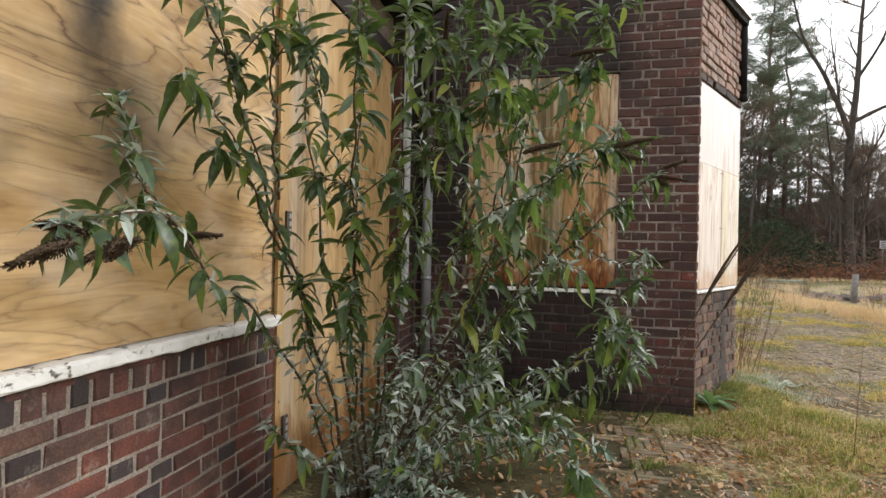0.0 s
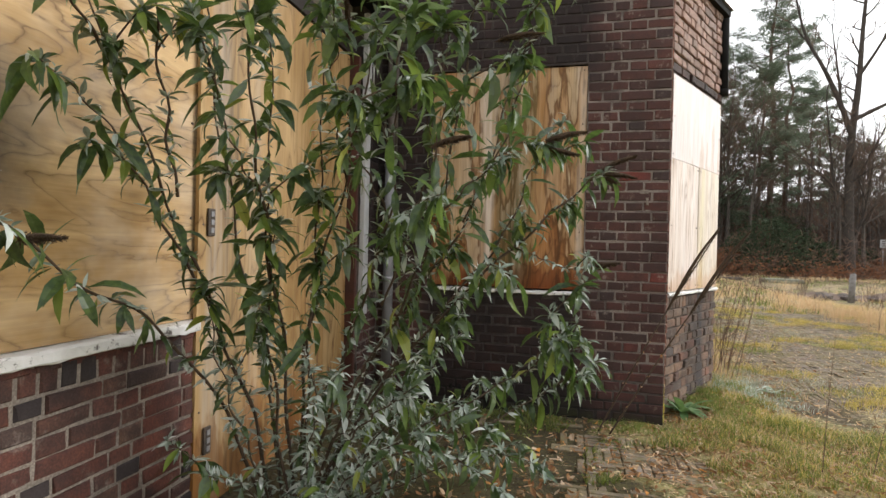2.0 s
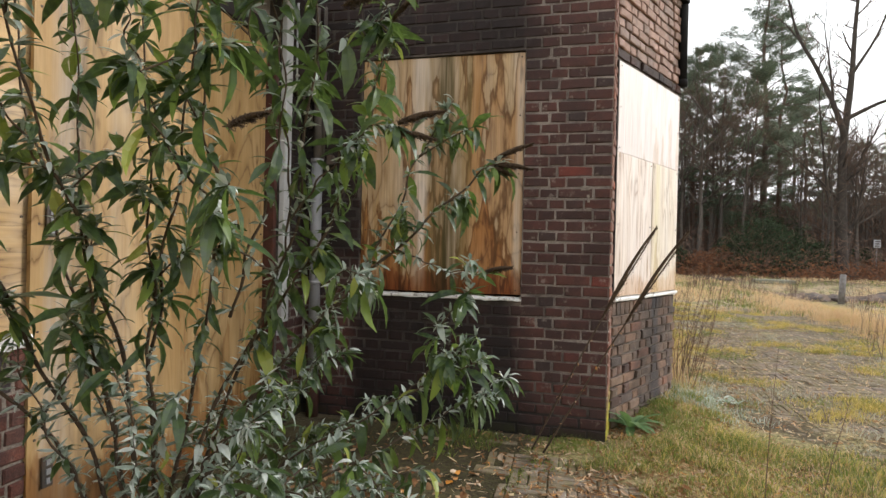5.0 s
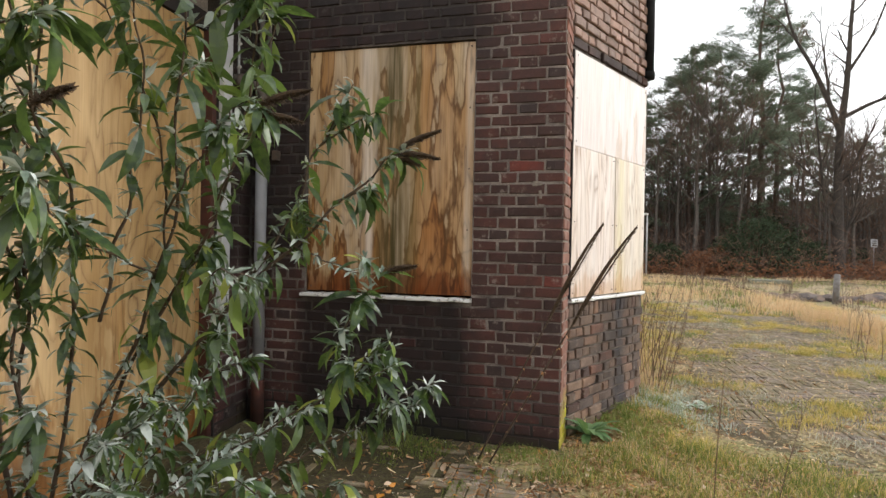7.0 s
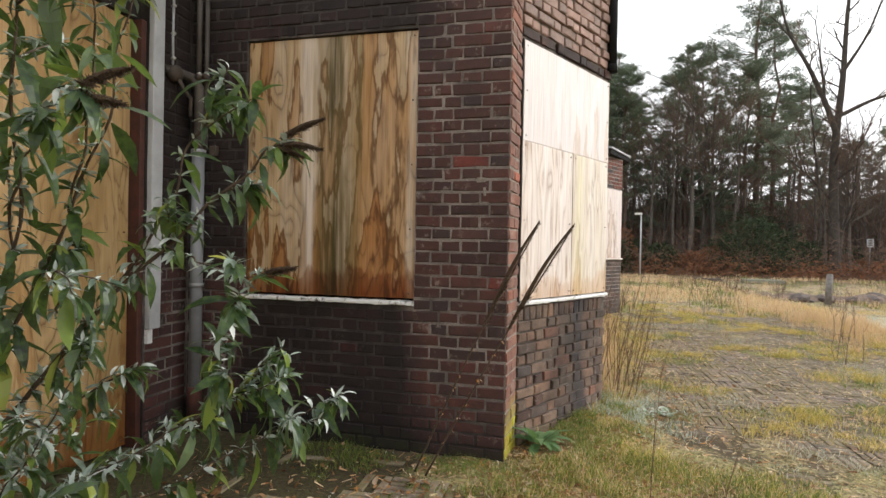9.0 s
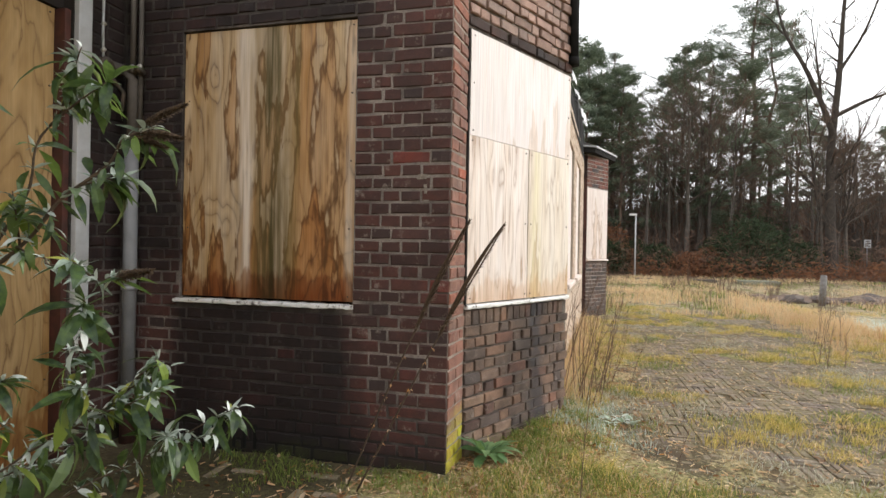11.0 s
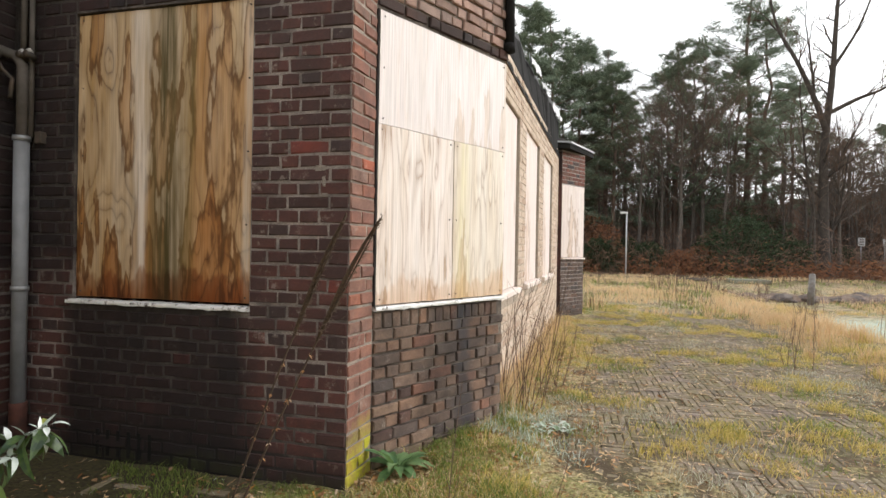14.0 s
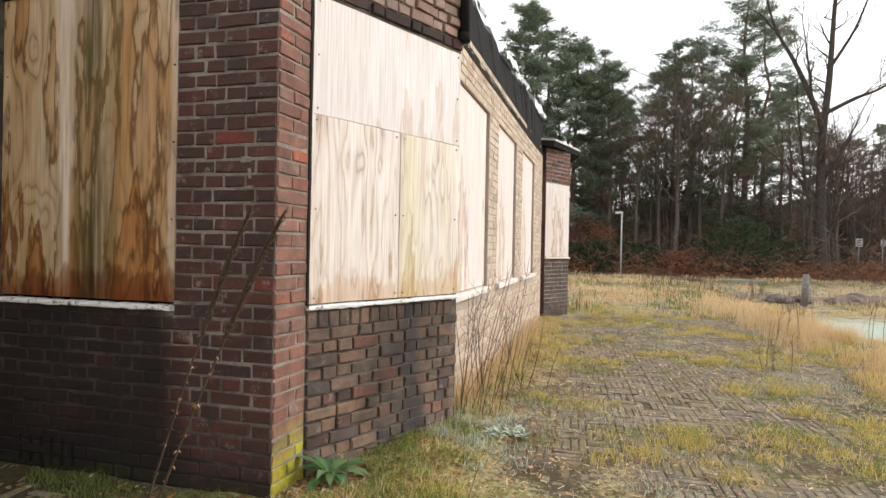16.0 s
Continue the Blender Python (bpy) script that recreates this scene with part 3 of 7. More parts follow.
def tube_data(pts, radii, sides=7, cap=True):
    """A tapered tube along a line of points, as vertices and faces."""
    pts = [Vector(p) for p in pts]
    verts, faces = [], []
    side = None
    for i, p in enumerate(pts):
        d = (pts[min(i + 1, len(pts) - 1)] - pts[max(i - 1, 0)]).normalized()
        if side is None:
            side = d.orthogonal().normalized()
        side = (side - d * side.dot(d)).normalized()
        up = d.cross(side)
        for k in range(sides):
            a = 2 * math.pi * k / sides
            verts.append(p + (side * math.cos(a) + up * math.sin(a)) * radii[i])
    for i in range(len(pts) - 1):
        for k in range(sides):
            j = (k + 1) % sides
            faces.append((i * sides + k, i * sides + j, (i + 1) * sides + j, (i + 1) * sides + k))
    if cap:
        faces.append(tuple(reversed(range(sides))))
        n = (len(pts) - 1) * sides
        faces.append(tuple(range(n, n + sides)))
    return verts, faces


def curve_pts(ctrl, n=24):
    """A smooth line through control points."""
    c = [Vector(p) for p in ctrl]
    c = [c[0] * 2 - c[1]] + c + [c[-1] * 2 - c[-2]]
    out = []
    segs = len(c) - 3
    for i in range(n + 1):
        s = min(i / n * segs, segs - 1e-6)
        k = int(s)
        t = s - k
        a, b, d, e = c[k:k + 4]
        out.append(0.5 * ((2 * b) + (d - a) * t + (2 * a - 5 * b + 4 * d - e) * t * t + (3 * b - a - 3 * d + e) * t ** 3))
    return out


class Acc:
    """Collects many small pieces for one mesh."""

    def __init__(self):
        self.v, self.f = [], []

    def add(self, verts, faces):
        o = len(self.v)
        self.v += [tuple(q) for q in verts]
        self.f += [tuple(i + o for i in q) for q in faces]

    def ob(self, name, mat, parent=None, label="", smooth=False):
        return raw(name, self.v, self.f, mat, parent, label, smooth)


# ---- brickwork ----
COURSE, STRETCH, HEAD, JOINT = 0.0727, 0.236, 0.118, 0.011
brick_rng = random.Random(5)
brick_cache = {}


def brick_data(l, h, d=0.05, rng=brick_rng):
    """A worn brick, centred, front at y = 0: chamfered arrises with chips."""
    c = 0.006
    def j(a):
        return a + rng.uniform(-0.0030, 0.0030)
    x, z = l / 2, h / 2
    v = [(-x, d, -z), (x, d, -z), (x, d, z), (-x, d, z)]
    v += [(j(-x), c, j(-z)), (j(x), c, j(-z)), (j(x), c, j(z)), (j(-x), c, j(z))]
    v += [(j(-x + c), j(0), j(-z + c)), (j(x - c), j(0), j(-z + c)), (j(x - c), j(0), j(z - c)), (j(-x + c), j(0), j(z - c))]
    v += [(j(0), j(-0.001), j(-z + c * 0.7)), (j(0), j(-0.001), j(z - c * 0.7))]
    f = [(0, 1, 5, 4), (1, 2, 6, 5), (2, 3, 7, 6), (3, 0, 4, 7)]
    f += [(4, 5, 9, 12, 8), (5, 6, 10, 9), (6, 7, 11, 13, 10), (7, 4, 8, 11), (8, 12, 13, 11), (12, 9, 10, 13)]
    return v, f


def brick_mesh(l, h, mat):
    key = (round(l, 2), round(h, 3), mat.name, brick_rng.randrange(3))
    if key not in brick_cache:
        v, f = brick_data(round(l, 2), h)
        brick_cache[key] = mesh_of("brick", v, f, mat)
    return brick_cache[key]


def cuts(u0, u1, row, rng, k_len=1.0):
    """One course from u0 to u1 in a cross bond: widths with joints between."""
    out, u = [], u0
    k = row % 4
    first = {0: STRETCH, 1: HEAD, 2: STRETCH * 0.75, 3: HEAD}[k] * k_len
    seq = [STRETCH, HEAD] if k in (0, 2) else [HEAD, HEAD, STRETCH]
    i, w = 0, first
    while u < u1 - 0.02:
        e = min(u + w, u1)
        if u1 - e < 0.05:
            e = u1
        out.append((u, e))
        u = e
        w = seq[i % len(seq)] * k_len * rng.uniform(0.96, 1.04)
        i += 1
    return out


def brickwork(parent, frame_m, spans, mat_of, seed=1, joined=None, rowlock=None, proud=0.0025, course=COURSE, k_len=1.0, joint=JOINT, rough=1.0):
    """Lays bricks in the frame frame_m (x along the wall, y inwards, z up). spans(z): the stretches (u0, u1) to fill at that height."""
    rng = random.Random(seed)
    z, row = 0.0, 0
    top = spans(None)
    while z < top:
        for u0, u1 in spans(z + course / 2):
            up = rowlock and rowlock[0] - 0.02 < z + course / 2 < rowlock[1]
            if up:
                continue
            for a, b in cuts(u0, u1, row, rng, k_len):
                l = b - a - joint
                if l < 0.02:
                    continue
                m = Matrix.Translation(((a + b) / 2, -rng.uniform(0, proud) - 0.001, z + course / 2)) @ Euler((rng.gauss(0, 0.010 * rough), rng.gauss(0, 0.007 * rough), rng.gauss(0, 0.009 * rough))).to_matrix().to_4x4()
                h = round(course - joint * rng.choice((0.7, 0.9, 1.0, 1.2, 1.4)), 4)
                mat = mat_of((a + b) / 2, z)
                if joined is not None:
                    v, f = brick_data(l, h)
                    joined.add([frame_m @ m @ Vector(q) for q in v], f)
                else:
                    ob = new("brick", brick_mesh(l, h, mat))
                    ob.parent = parent
                    ob.matrix_local = frame_m @ m
        z += course
        row += 1
    if rowlock:
        for u0, u1 in spans((rowlock[0] + rowlock[1]) / 2):
            u = u0
            while u < u1 - 0.03:
                w = min(0.072 * rng.uniform(0.95, 1.05), u1 - u)
                h = rowlock[1] - rowlock[0] - joint
                m = Matrix.Translation((u + w / 2, -rng.uniform(0.001, 0.004), (rowlock[0] + rowlock[1]) / 2)) @ Euler((0, rng.gauss(0, 0.012), 0)).to_matrix().to_4x4()
                if w > 0.03:
                    ob = new("brick", brick_mesh(w - joint, h, mat_of(u, rowlock[0])))
                    ob.parent = parent
                    ob.matrix_local = frame_m @ m
                u += w


def wall_frame(a, b, z=0.0):
    """The frame of a wall from plan point a to b, seen from its outer side: x along it, y inwards."""
    d = Vector((b[0] - a[0], b[1] - a[1], 0))
    l = d.length
    d.normalize()
    m = Matrix(((d.x, -d.y, 0, a[0]), (d.y, d.x, 0, a[1]), (0, 0, 1, z), (0, 0, 0, 1)))
    return m, l


def core(name, m, rects, mat, thick=0.22, label="", front=0.0028):
    """The wall behind the bricks, a slab for each rectangle (u0, z0, u1, z1)."""
    bm = bmesh.new()
    for u0, z0, u1, z1 in rects:
        box_bm(m, (u0, front, z0), (u1, thick, z1), 0, bm)
    ob = part(name, bm, mat)
    return tagged(ob, label=label, category="wall", kind="structure")


def board(name, m, u0, z0, u1, z1, mat, label, y0=0.0, thick=0.018, group="plywood boards", warp=0.004, nails=True):
    """A plywood sheet with slightly uneven edges, its screws, set in the wall frame m."""
    rng = random.Random(int(u0 * 100 + z0 * 1000 + z1 * 37))
    nx, nz = 14, 20
    w, h = u1 - u0, z1 - z0
    v, f = [], []
    for side in (0, 1):
        for k in range(nz + 1):
            for i in range(nx + 1):
                x, z = w * i / nx, h * k / nz
                ex = rng.uniform(-0.0015, 0.0015)
                bow = warp * math.sin(3.1 * x / w + 0.6) * math.sin(2.3 * z / h)
                v.append((x + ex * (i in (0, nx)), (thick if side else 0) - bow, z + ex * (k in (0, nz))))
    n1 = (nx + 1) * (nz + 1)
    for k in range(nz):
        for i in range(nx):
            a = k * (nx + 1) + i
            f.append((a, a + 1, a + nx + 2, a + nx + 1))
            f.append((a + n1, a + nx + 1 + n1, a + nx + 2 + n1, a + 1 + n1))
    rim = [i for i in range(nx + 1)] + [k * (nx + 1) + nx for k in range(1, nz + 1)] + [nz * (nx + 1) + i for i in range(nx - 1, -1, -1)] + [k * (nx + 1) for k in range(nz - 1, 0, -1)]
    for a, b in zip(rim, rim[1:] + rim[:1]):
        f.append((b, a, a + n1, b + n1))
    ob = new(name, mesh_of(name, v, f, mat))
    ob.matrix_world = m @ Matrix.Translation((u0, y0, z0))
    tagged(ob, label=label, category="plywood board", group=group)
    if nails:
        sv, sf = tube_data([(0, -0.0035, 0), (0, 0.004, 0)], [0.0055, 0.0055], 6)
        me = mesh_of("screw", sv, sf, M_iron)
        k = max(2, int(h / 0.4))
        for i in range(k + 1):
            for x in (0.03, w - 0.03):
                s = new("screw", me)
                s.parent = ob
                s.location = (x + rng.uniform(-0.006, 0.006), 0, 0.03 + (h - 0.06) * i / k)
    return ob


# ---- the building ----
XL = -1.325                      # outer face of the recessed long wall
YF = 4.54                        # outer face of the wall that faces the path
XP = 0.868                       # corner of the brick pier
WB = (-0.888, 0.290, 0.93, 2.610)   # board in the facing wall: x0, x1, z0, z1
TOP = 3.40

# long wall: low brick under a white sill, boarded above; door-sized board; brick return to the corner
XB = -1.42                       # face of the boards and the low wall, set back from the corner brickwork
mB, lenB_long = wall_frame((XB, -1.2), (XB, YF))
mL, lenL = wall_frame((XL, -1.2), (XL, YF))
yo = 1.2                         # along-wall offset of y = 0
SILL_L = 0.846
wall_long = core("wall_long", mB, [(0, -0.1, yo + 2.535, SILL_L), (0, 2.62, yo + 4.165, 3.0)], M_mortar, label="low red brick wall below boarded window, light mortar joints")
brickwork(wall_long, mB, lambda z: SILL_L if z is None else [(1.0, yo + 2.53)] if z < SILL_L else [], lambda u, z: M_brick_red, 3, rowlock=(0.746, 0.842), proud=0.006, course=0.0676, k_len=0.90, joint=0.0105, rough=1.6)
wall_corner = core("wall_corner", mL, [(yo + 4.165, -0.1, lenL, 3.0)], M_mortar_face, label="dark brick return in the corner beside the door board")
brickwork(wall_corner, mL, lambda z: 3.0 if z is None else [(yo + 4.165, lenL - 0.012)], lambda u, z: M_brick_face, 4)

mW, lenW = wall_frame((XL, YF), (XP, YF))
o = -XL
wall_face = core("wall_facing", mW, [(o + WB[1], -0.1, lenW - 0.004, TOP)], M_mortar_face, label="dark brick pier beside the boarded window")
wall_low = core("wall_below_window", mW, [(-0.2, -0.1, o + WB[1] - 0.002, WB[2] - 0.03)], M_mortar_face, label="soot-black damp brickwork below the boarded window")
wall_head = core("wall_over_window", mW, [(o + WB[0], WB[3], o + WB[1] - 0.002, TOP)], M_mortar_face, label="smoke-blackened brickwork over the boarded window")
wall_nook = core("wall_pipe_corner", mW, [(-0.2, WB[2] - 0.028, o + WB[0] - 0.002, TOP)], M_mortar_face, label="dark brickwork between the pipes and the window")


def lay_facing():
    """Cross bond set out from the pier's corner, one run of bricks broken only by the window."""
    rng = random.Random(7)
    z, row = 0.0, 0
    while z < 3.39:
        zc = z + COURSE / 2
        u = lenW
        first = STRETCH * 0.74 if row % 2 else HEAD
        seq = [HEAD, HEAD, STRETCH] if row % 2 else [STRETCH, HEAD, HEAD]
        i, w = 0, first
        while u > 0.02:
            a, b = max(u - w, 0.0), u
            u = a
            w = seq[i % 3] * rng.uniform(0.97, 1.03)
            i += 1
            if WB[2] - 0.03 < zc < WB[3] + 0.01:
                if a < o + WB[1] < b:
                    a = o + WB[1]
                elif a < o + WB[0] < b:
                    b = o + WB[0]
                elif o + WB[0] < (a + b) / 2 < o + WB[1]:
                    continue
            l = b - a - JOINT * rng.uniform(0.8, 1.3)
            if l < 0.02:
                continue
            m = Matrix.Translation(((a + b) / 2, -rng.uniform(0, 0.004) - 0.001, zc + rng.gauss(0, 0.0012))) @ Euler((rng.gauss(0, 0.014), rng.gauss(0, 0.009), rng.gauss(0, 0.012))).to_matrix().to_4x4()
            h = round(COURSE - JOINT * rng.choice((0.8, 1.0, 1.1, 1.3, 1.5)), 4)
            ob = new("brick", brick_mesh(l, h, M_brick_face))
            mid = (a + b) / 2
            ob.parent = wall_face if mid > o + WB[1] else wall_low if zc < WB[2] - 0.03 else wall_nook if mid < o + WB[0] else wall_head
            ob.matrix_local = mW @ m
        z += COURSE
        row += 1


lay_facing()

# side of the pier, sunlight put into its warmer brick colour
mP, lenP = wall_frame((XP, YF), (0.902, 4.795))
wall_pier = core("wall_pier_side", mP, [(0.004, -0.1, lenP, TOP)], M_mortar, 0.2, "brick pier side coloured in a sunlit tone, yellow moss low down")
brickwork(wall_pier, mP, lambda z: 3.39 if z is None else [(0.0, lenP)], lambda u, z: M_brick_sunlit, 11, proud=0.006, rough=1.5)

# canted wall with the pale boards
CA, CB = (0.905, 4.797), (1.502, 5.846)
mC, lenC = wall_frame(CA, CB)
CZ = (0.926, 2.595)
wall_cant = core("wall_canted", mC, [(0.0, -0.1, lenC - 0.01, CZ[0] - 0.03), (0.0, CZ[1], lenC - 0.01, TOP)], M_mortar_cant, 0.22, "canted weathered brick wall with pale boards", front=0.009)
brickwork(wall_cant, mC, lambda z: 3.39 if z is None else ([(0.0, lenC - (0.05 if int(z / COURSE) % 2 else 0.0))] if z < CZ[0] - 0.03 or z > CZ[1] else []), lambda u, z: M_brick_grey if z < 2 else M_brick_rot if z < CZ[1] + 0.03 else M_brick_top, 13, rowlock=(0.795, 0.895), proud=0.014, joint=0.013, rough=2.6, k_len=0.86)
# return behind the canted wall and the long far wall
FA, FB = (1.345, 6.10), (1.735, 11.90)
mR, lenR = wall_frame(CB, FA)
core("wall_return", mR, [(0.02, -0.1, lenR, TOP)], M_brick_shade, 0.05, "plain side of the bay, weathered")
mF, lenF = wall_frame(FA, FB)
OPEN = [(0.20, 1.46, 2.62), (1.92, 3.08, 2.65), (3.58, 4.78, 2.68)]
rects = [(0, -0.1, lenF, 0.80)]
edges = [0.0] + [q for a, b, t in OPEN for q in (a, b)] + [lenF]
for a, b in zip(edges[0::2], edges[1::2]):
    rects.append((a, 0.80, b, 3.0))
for a, b, t in OPEN:
    rects.append((a, t, b, 3.0))
wall_far = core("wall_far", mF, rects, M_render, 0.24, "long pale weathered brick wall with three boarded openings")
acc = Acc()
brickwork(None, mF, lambda z: 3.0 if z is None else ([(0.0, 5.8)] if z < 0.76 else [(max(a, 0.0), min(b, 5.8)) for a, b in zip(edges[0::2], edges[1::2])] if z < 2.62 else [(0.0, 5.8)]), lambda u, z: M_brick_isle, 17, joined=acc)
far_bricks = acc.ob("far_brickwork", M_brick_isle, wall_far)
far_bricks["kind"] = "stuff"

# second bay
DA, DB = (1.800, 11.92), (2.215, 12.59)
mS, lenS = wall_frame((1.60, 11.90), DA)
# turned from the sun; its shade is put into the brick colour
wall_s = core("wall_bay_face", mS, [(0, -0.1, lenS, 3.05)], M_brick_shade, 0.2, "narrow brick face of the far bay, coloured as shaded")
mD, lenD = wall_frame(DA, DB)
wall_d = core("wall_bay_canted", mD, [(0, -0.1, lenD, 1.10), (0, 2.46, lenD, 3.10)], M_mortar_dark, 0.2, "canted brick wall of the far bay")
acc = Acc()
brickwork(None, mD, lambda z: 3.05 if z is None else ([(0, lenD)] if z > 2.47 else []), lambda u, z: M_brick_isle_red, 19, joined=acc)
acc.ob("far_brickwork", M_brick_isle_red, wall_d)["kind"] = "stuff"
acc = Acc()
brickwork(None, mD, lambda z: 1.08 if z is None else [(0, lenD)], lambda u, z: M_brick_isle_grey, 20, joined=acc)
acc.ob("plinth_brickwork", M_brick_isle_grey, wall_d, "greyed plinth brick")["kind"] = "stuff"
mE, lenE = wall_frame(DB, (1.9, 14.2))
core("wall_bay_back", mE, [(0, -0.1, lenE, 3.05)], M_render, 0.2, "side of the far bay")

# dark rooms are closed off behind the boards
bm = bmesh.new()
for m, l in ((mB, lenB_long), (mW, lenW), (mC, lenC), (mF, lenF), (mD, lenD)):
    box_bm(m, (0.02, 0.19, 0.0), (l - 0.02, 0.21, (2.95 if m is mB else TOP - 0.05)), 0, bm)
tagged(part("wall_inner", bm, M_dark), label="dark inner lining behind the boards", category="wall", kind="structure")

EAVE = 3.64                     # height of the far eave
# roofs: flat felt over the bays, eave with a black soffit on the far wall
def slab(name, pts, z0, z1, mat, label):
    n = len(pts)
    v = [(x, y, z0) for x, y in pts] + [(x, y, z1) for x, y in pts]
    f = [tuple(reversed(range(n))), tuple(range(n, 2 * n))] + [(i, (i + 1) % n, n + (i + 1) % n, n + i) for i in range(n)]
    return tagged(raw(name, v, f, mat), label=label, category="roof", kind="structure")


slab("roof_bay", [(-3.2, 4.46), (0.90, 4.46), (0.95, 4.80), (1.57, 5.85), (1.30, 6.1), (1.30, 9.0), (-3.2, 9.0)], 3.405, 3.46, M_black, "flat roof edge of black bitumen")
slab("roof_bay_edge", [(-3.2, 4.44), (0.92, 4.44), (0.97, 4.79), (1.60, 5.86), (1.28, 6.1), (-3.2, 6.1)], 3.464, 3.49, M_zinc, "zinc edging of the flat roof")
slab("roof_long", [(-4.2, -2.0), (-1.02, -2.0), (-1.02, 4.1), (-1.3, 4.34), (-4.2, 4.34)], 3.0, 3.14, M_black, "black flat roof over the long wall")
dF = (Vector((*FB, 0)) - Vector((*FA, 0))).normalized()
nF = Vector((dF.y, -dF.x, 0))
rng = random.Random(4)
rows, steps = [], 46
for i in range(steps + 1):
    s = -0.05 + (lenF + 0.02) * i / steps
    p = Vector((*FA, 0)) + dF * s
    sag = 0.022 * math.sin(s * 1.7) + rng.uniform(-0.020, 0.020)
    top = Vector((1.165 + 0.09 * (p.y - 6.05), p.y, EAVE))
    # black starts low on the wall to take in the eave's shadow band
    foot = p + nF * 0.012 + Vector((0, 0, 2.91))
    lip = foot.lerp(top, 0.90) + nF * (0.02 + sag)
    rows.append([foot, lip, top + nF * (0.012 + sag) + Vector((0, 0, sag)), top - nF * 0.07 + Vector((0, 0, 0.03)), top - nF * 2.4 + Vector((0, 0, 0.12))])
v = [q for r in rows for q in r]
for nm, cols, mt, lb in (("eave_soffit", (0, 1), M_black, "black soffit and painted shadow band under the eave"), ("eave_fascia", (1, 2), M_felt, "torn dark roofing edge"), ("eave_gutter", (2, 3), M_felt, "felt lip above the edge"), ("roof_far", (3, 4), M_felt, "sloping felt roof")):
    f = [(i * 5 + cols[0], i * 5 + cols[1], (i + 1) * 5 + cols[1], (i + 1) * 5 + cols[0]) for i in range(steps)]
    tagged(raw(nm, v, f, mt), label=lb + " along the far wall", category="roof", kind="structure")
for s0, l, drop in ((1.2, .35, .10), (2.5, .5, .14), (3.6, .45, .12), (4.7, .6, .16), (5.5, .3, .10)):
    p = Vector((*FA, 0)) + dF * s0
    tp0 = Vector((1.165 + 0.09 * (p.y - 6.05), p.y, EAVE)) + nF * 0.035
    scrap_v, nx = [], 6
    for thick in (0.0, 0.004):
        for i in range(nx + 1):
            q = tp0 + dF * (l * i / nx) + nF * (0.02 * math.sin(i * 1.9 + s0) + thick) + Vector((0.09 * l * i / nx * dF.y, 0, 0.03))
            scrap_v += [q + Vector((0, 0, rng.uniform(-.01, .01))), q + nF * 0.03 - Vector((0, 0, drop * rng.uniform(.4, 1.1)))]
    k = 2 * (nx + 1)
    scrap_f = [(2 * i, 2 * i + 1, 2 * i + 3, 2 * i + 2) for i in range(nx)] + [(k + 2 * i, k + 2 * i + 2, k + 2 * i + 3, k + 2 * i + 1) for i in range(nx)] + [(2 * i + 1, k + 2 * i + 1, k + 2 * i + 3, 2 * i + 3) for i in range(nx)]
    tagged(raw("zinc_strip", scrap_v, scrap_f, M_zinc), label="torn bent zinc strip hanging at the eave", category="roof edging", group="torn zinc strips")
slab("roof_far_bay", [(-1.0, 11.7), (1.72, 11.70), (1.93, 11.80), (2.38, 12.95), (2.1, 14.3), (-1.0, 14.3)], 3.08, 3.17, M_black, "black flat roof of the far bay")
slab("roof_far_bay_edge", [(1.70, 11.68), (1.95, 11.78), (2.405, 12.96), (2.12, 14.3), (1.6, 14.3)], 3.174, 3.205, M_zinc, "pale zinc edging of the far bay")

# boards
board("plywood_board", mB, yo - 1.15, 0.897, yo + 2.535, 2.62, M_ply_big, "golden plywood sheet with wavy grain and black smoke stain", 0.012)
board("plywood_board", mB, yo + 2.522, 0.02, yo + 4.115, 2.615, M_ply_door, "tall weathered plywood door board reaching the ground", -0.012)
board("plywood_board", mW, o + WB[0] + 0.004, WB[2] + 0.012, o + WB[1] - 0.004, WB[3] - 0.008, M_ply_win, "stained plywood window board, dark wet foot, green streak", 0.02)
SZ = CZ[0] + 0.01
lenB = 1.185
board("plywood_board", mC, 0.008, 1.958, lenB, CZ[1] - 0.004, M_ply_pale, "pale bleached plywood sheet over two smaller sheets", -0.012)
board("plywood_board", mC, 0.008, SZ, 0.640, 1.955, M_ply_pale_low, "pale plywood sheet with knots along its foot", -0.010)
board("plywood_board", mC, 0.643, SZ, lenB, 1.955, M_ply_yellow, "yellowish plywood sheet with knots along its foot", -0.011)
for a, b, t in OPEN:
    board("plywood_board", mF, a + 0.02, 0.88, b - 0.02, t - 0.01, M_ply_far, "pale board closing a tall window of the far wall", 0.03, nails=False)
board("plywood_board", mD, 0.01, 1.115, lenD - 0.01, 2.455, M_ply_far, "pale board on the far bay", 0.0, nails=False)

# reveal strips and dark gaps round the boards
bm = box_bm(mB, (yo + 4.12, -0.082, 0.0), (yo + 4.160, 0.10, 2.62), 0.006)
tagged(part("door_frame", bm, M_frame), label="dark red-brown door frame post beside the board", category="door frame", kind="structure")
bm = box_bm(mB, (yo + 2.45, -0.03, 2.622), (yo + 4.16, 0.05, 2.74), 0.005)
tagged(part("lintel", bm, M_dark), label="black lintel over the door board", category="lintel", kind="structure")
bm = box_bm(mB, (yo - 1.15, -0.02, 2.624), (yo + 2.445, 0.05, 2.74), 0.005)
tagged(part("lintel", bm, M_dark), label="black lintel over the big board", category="lintel", kind="structure")
bm = box_bm(mC, (-0.004, -0.009, CZ[0]), (0.007, 0.03, CZ[1]), 0.0)
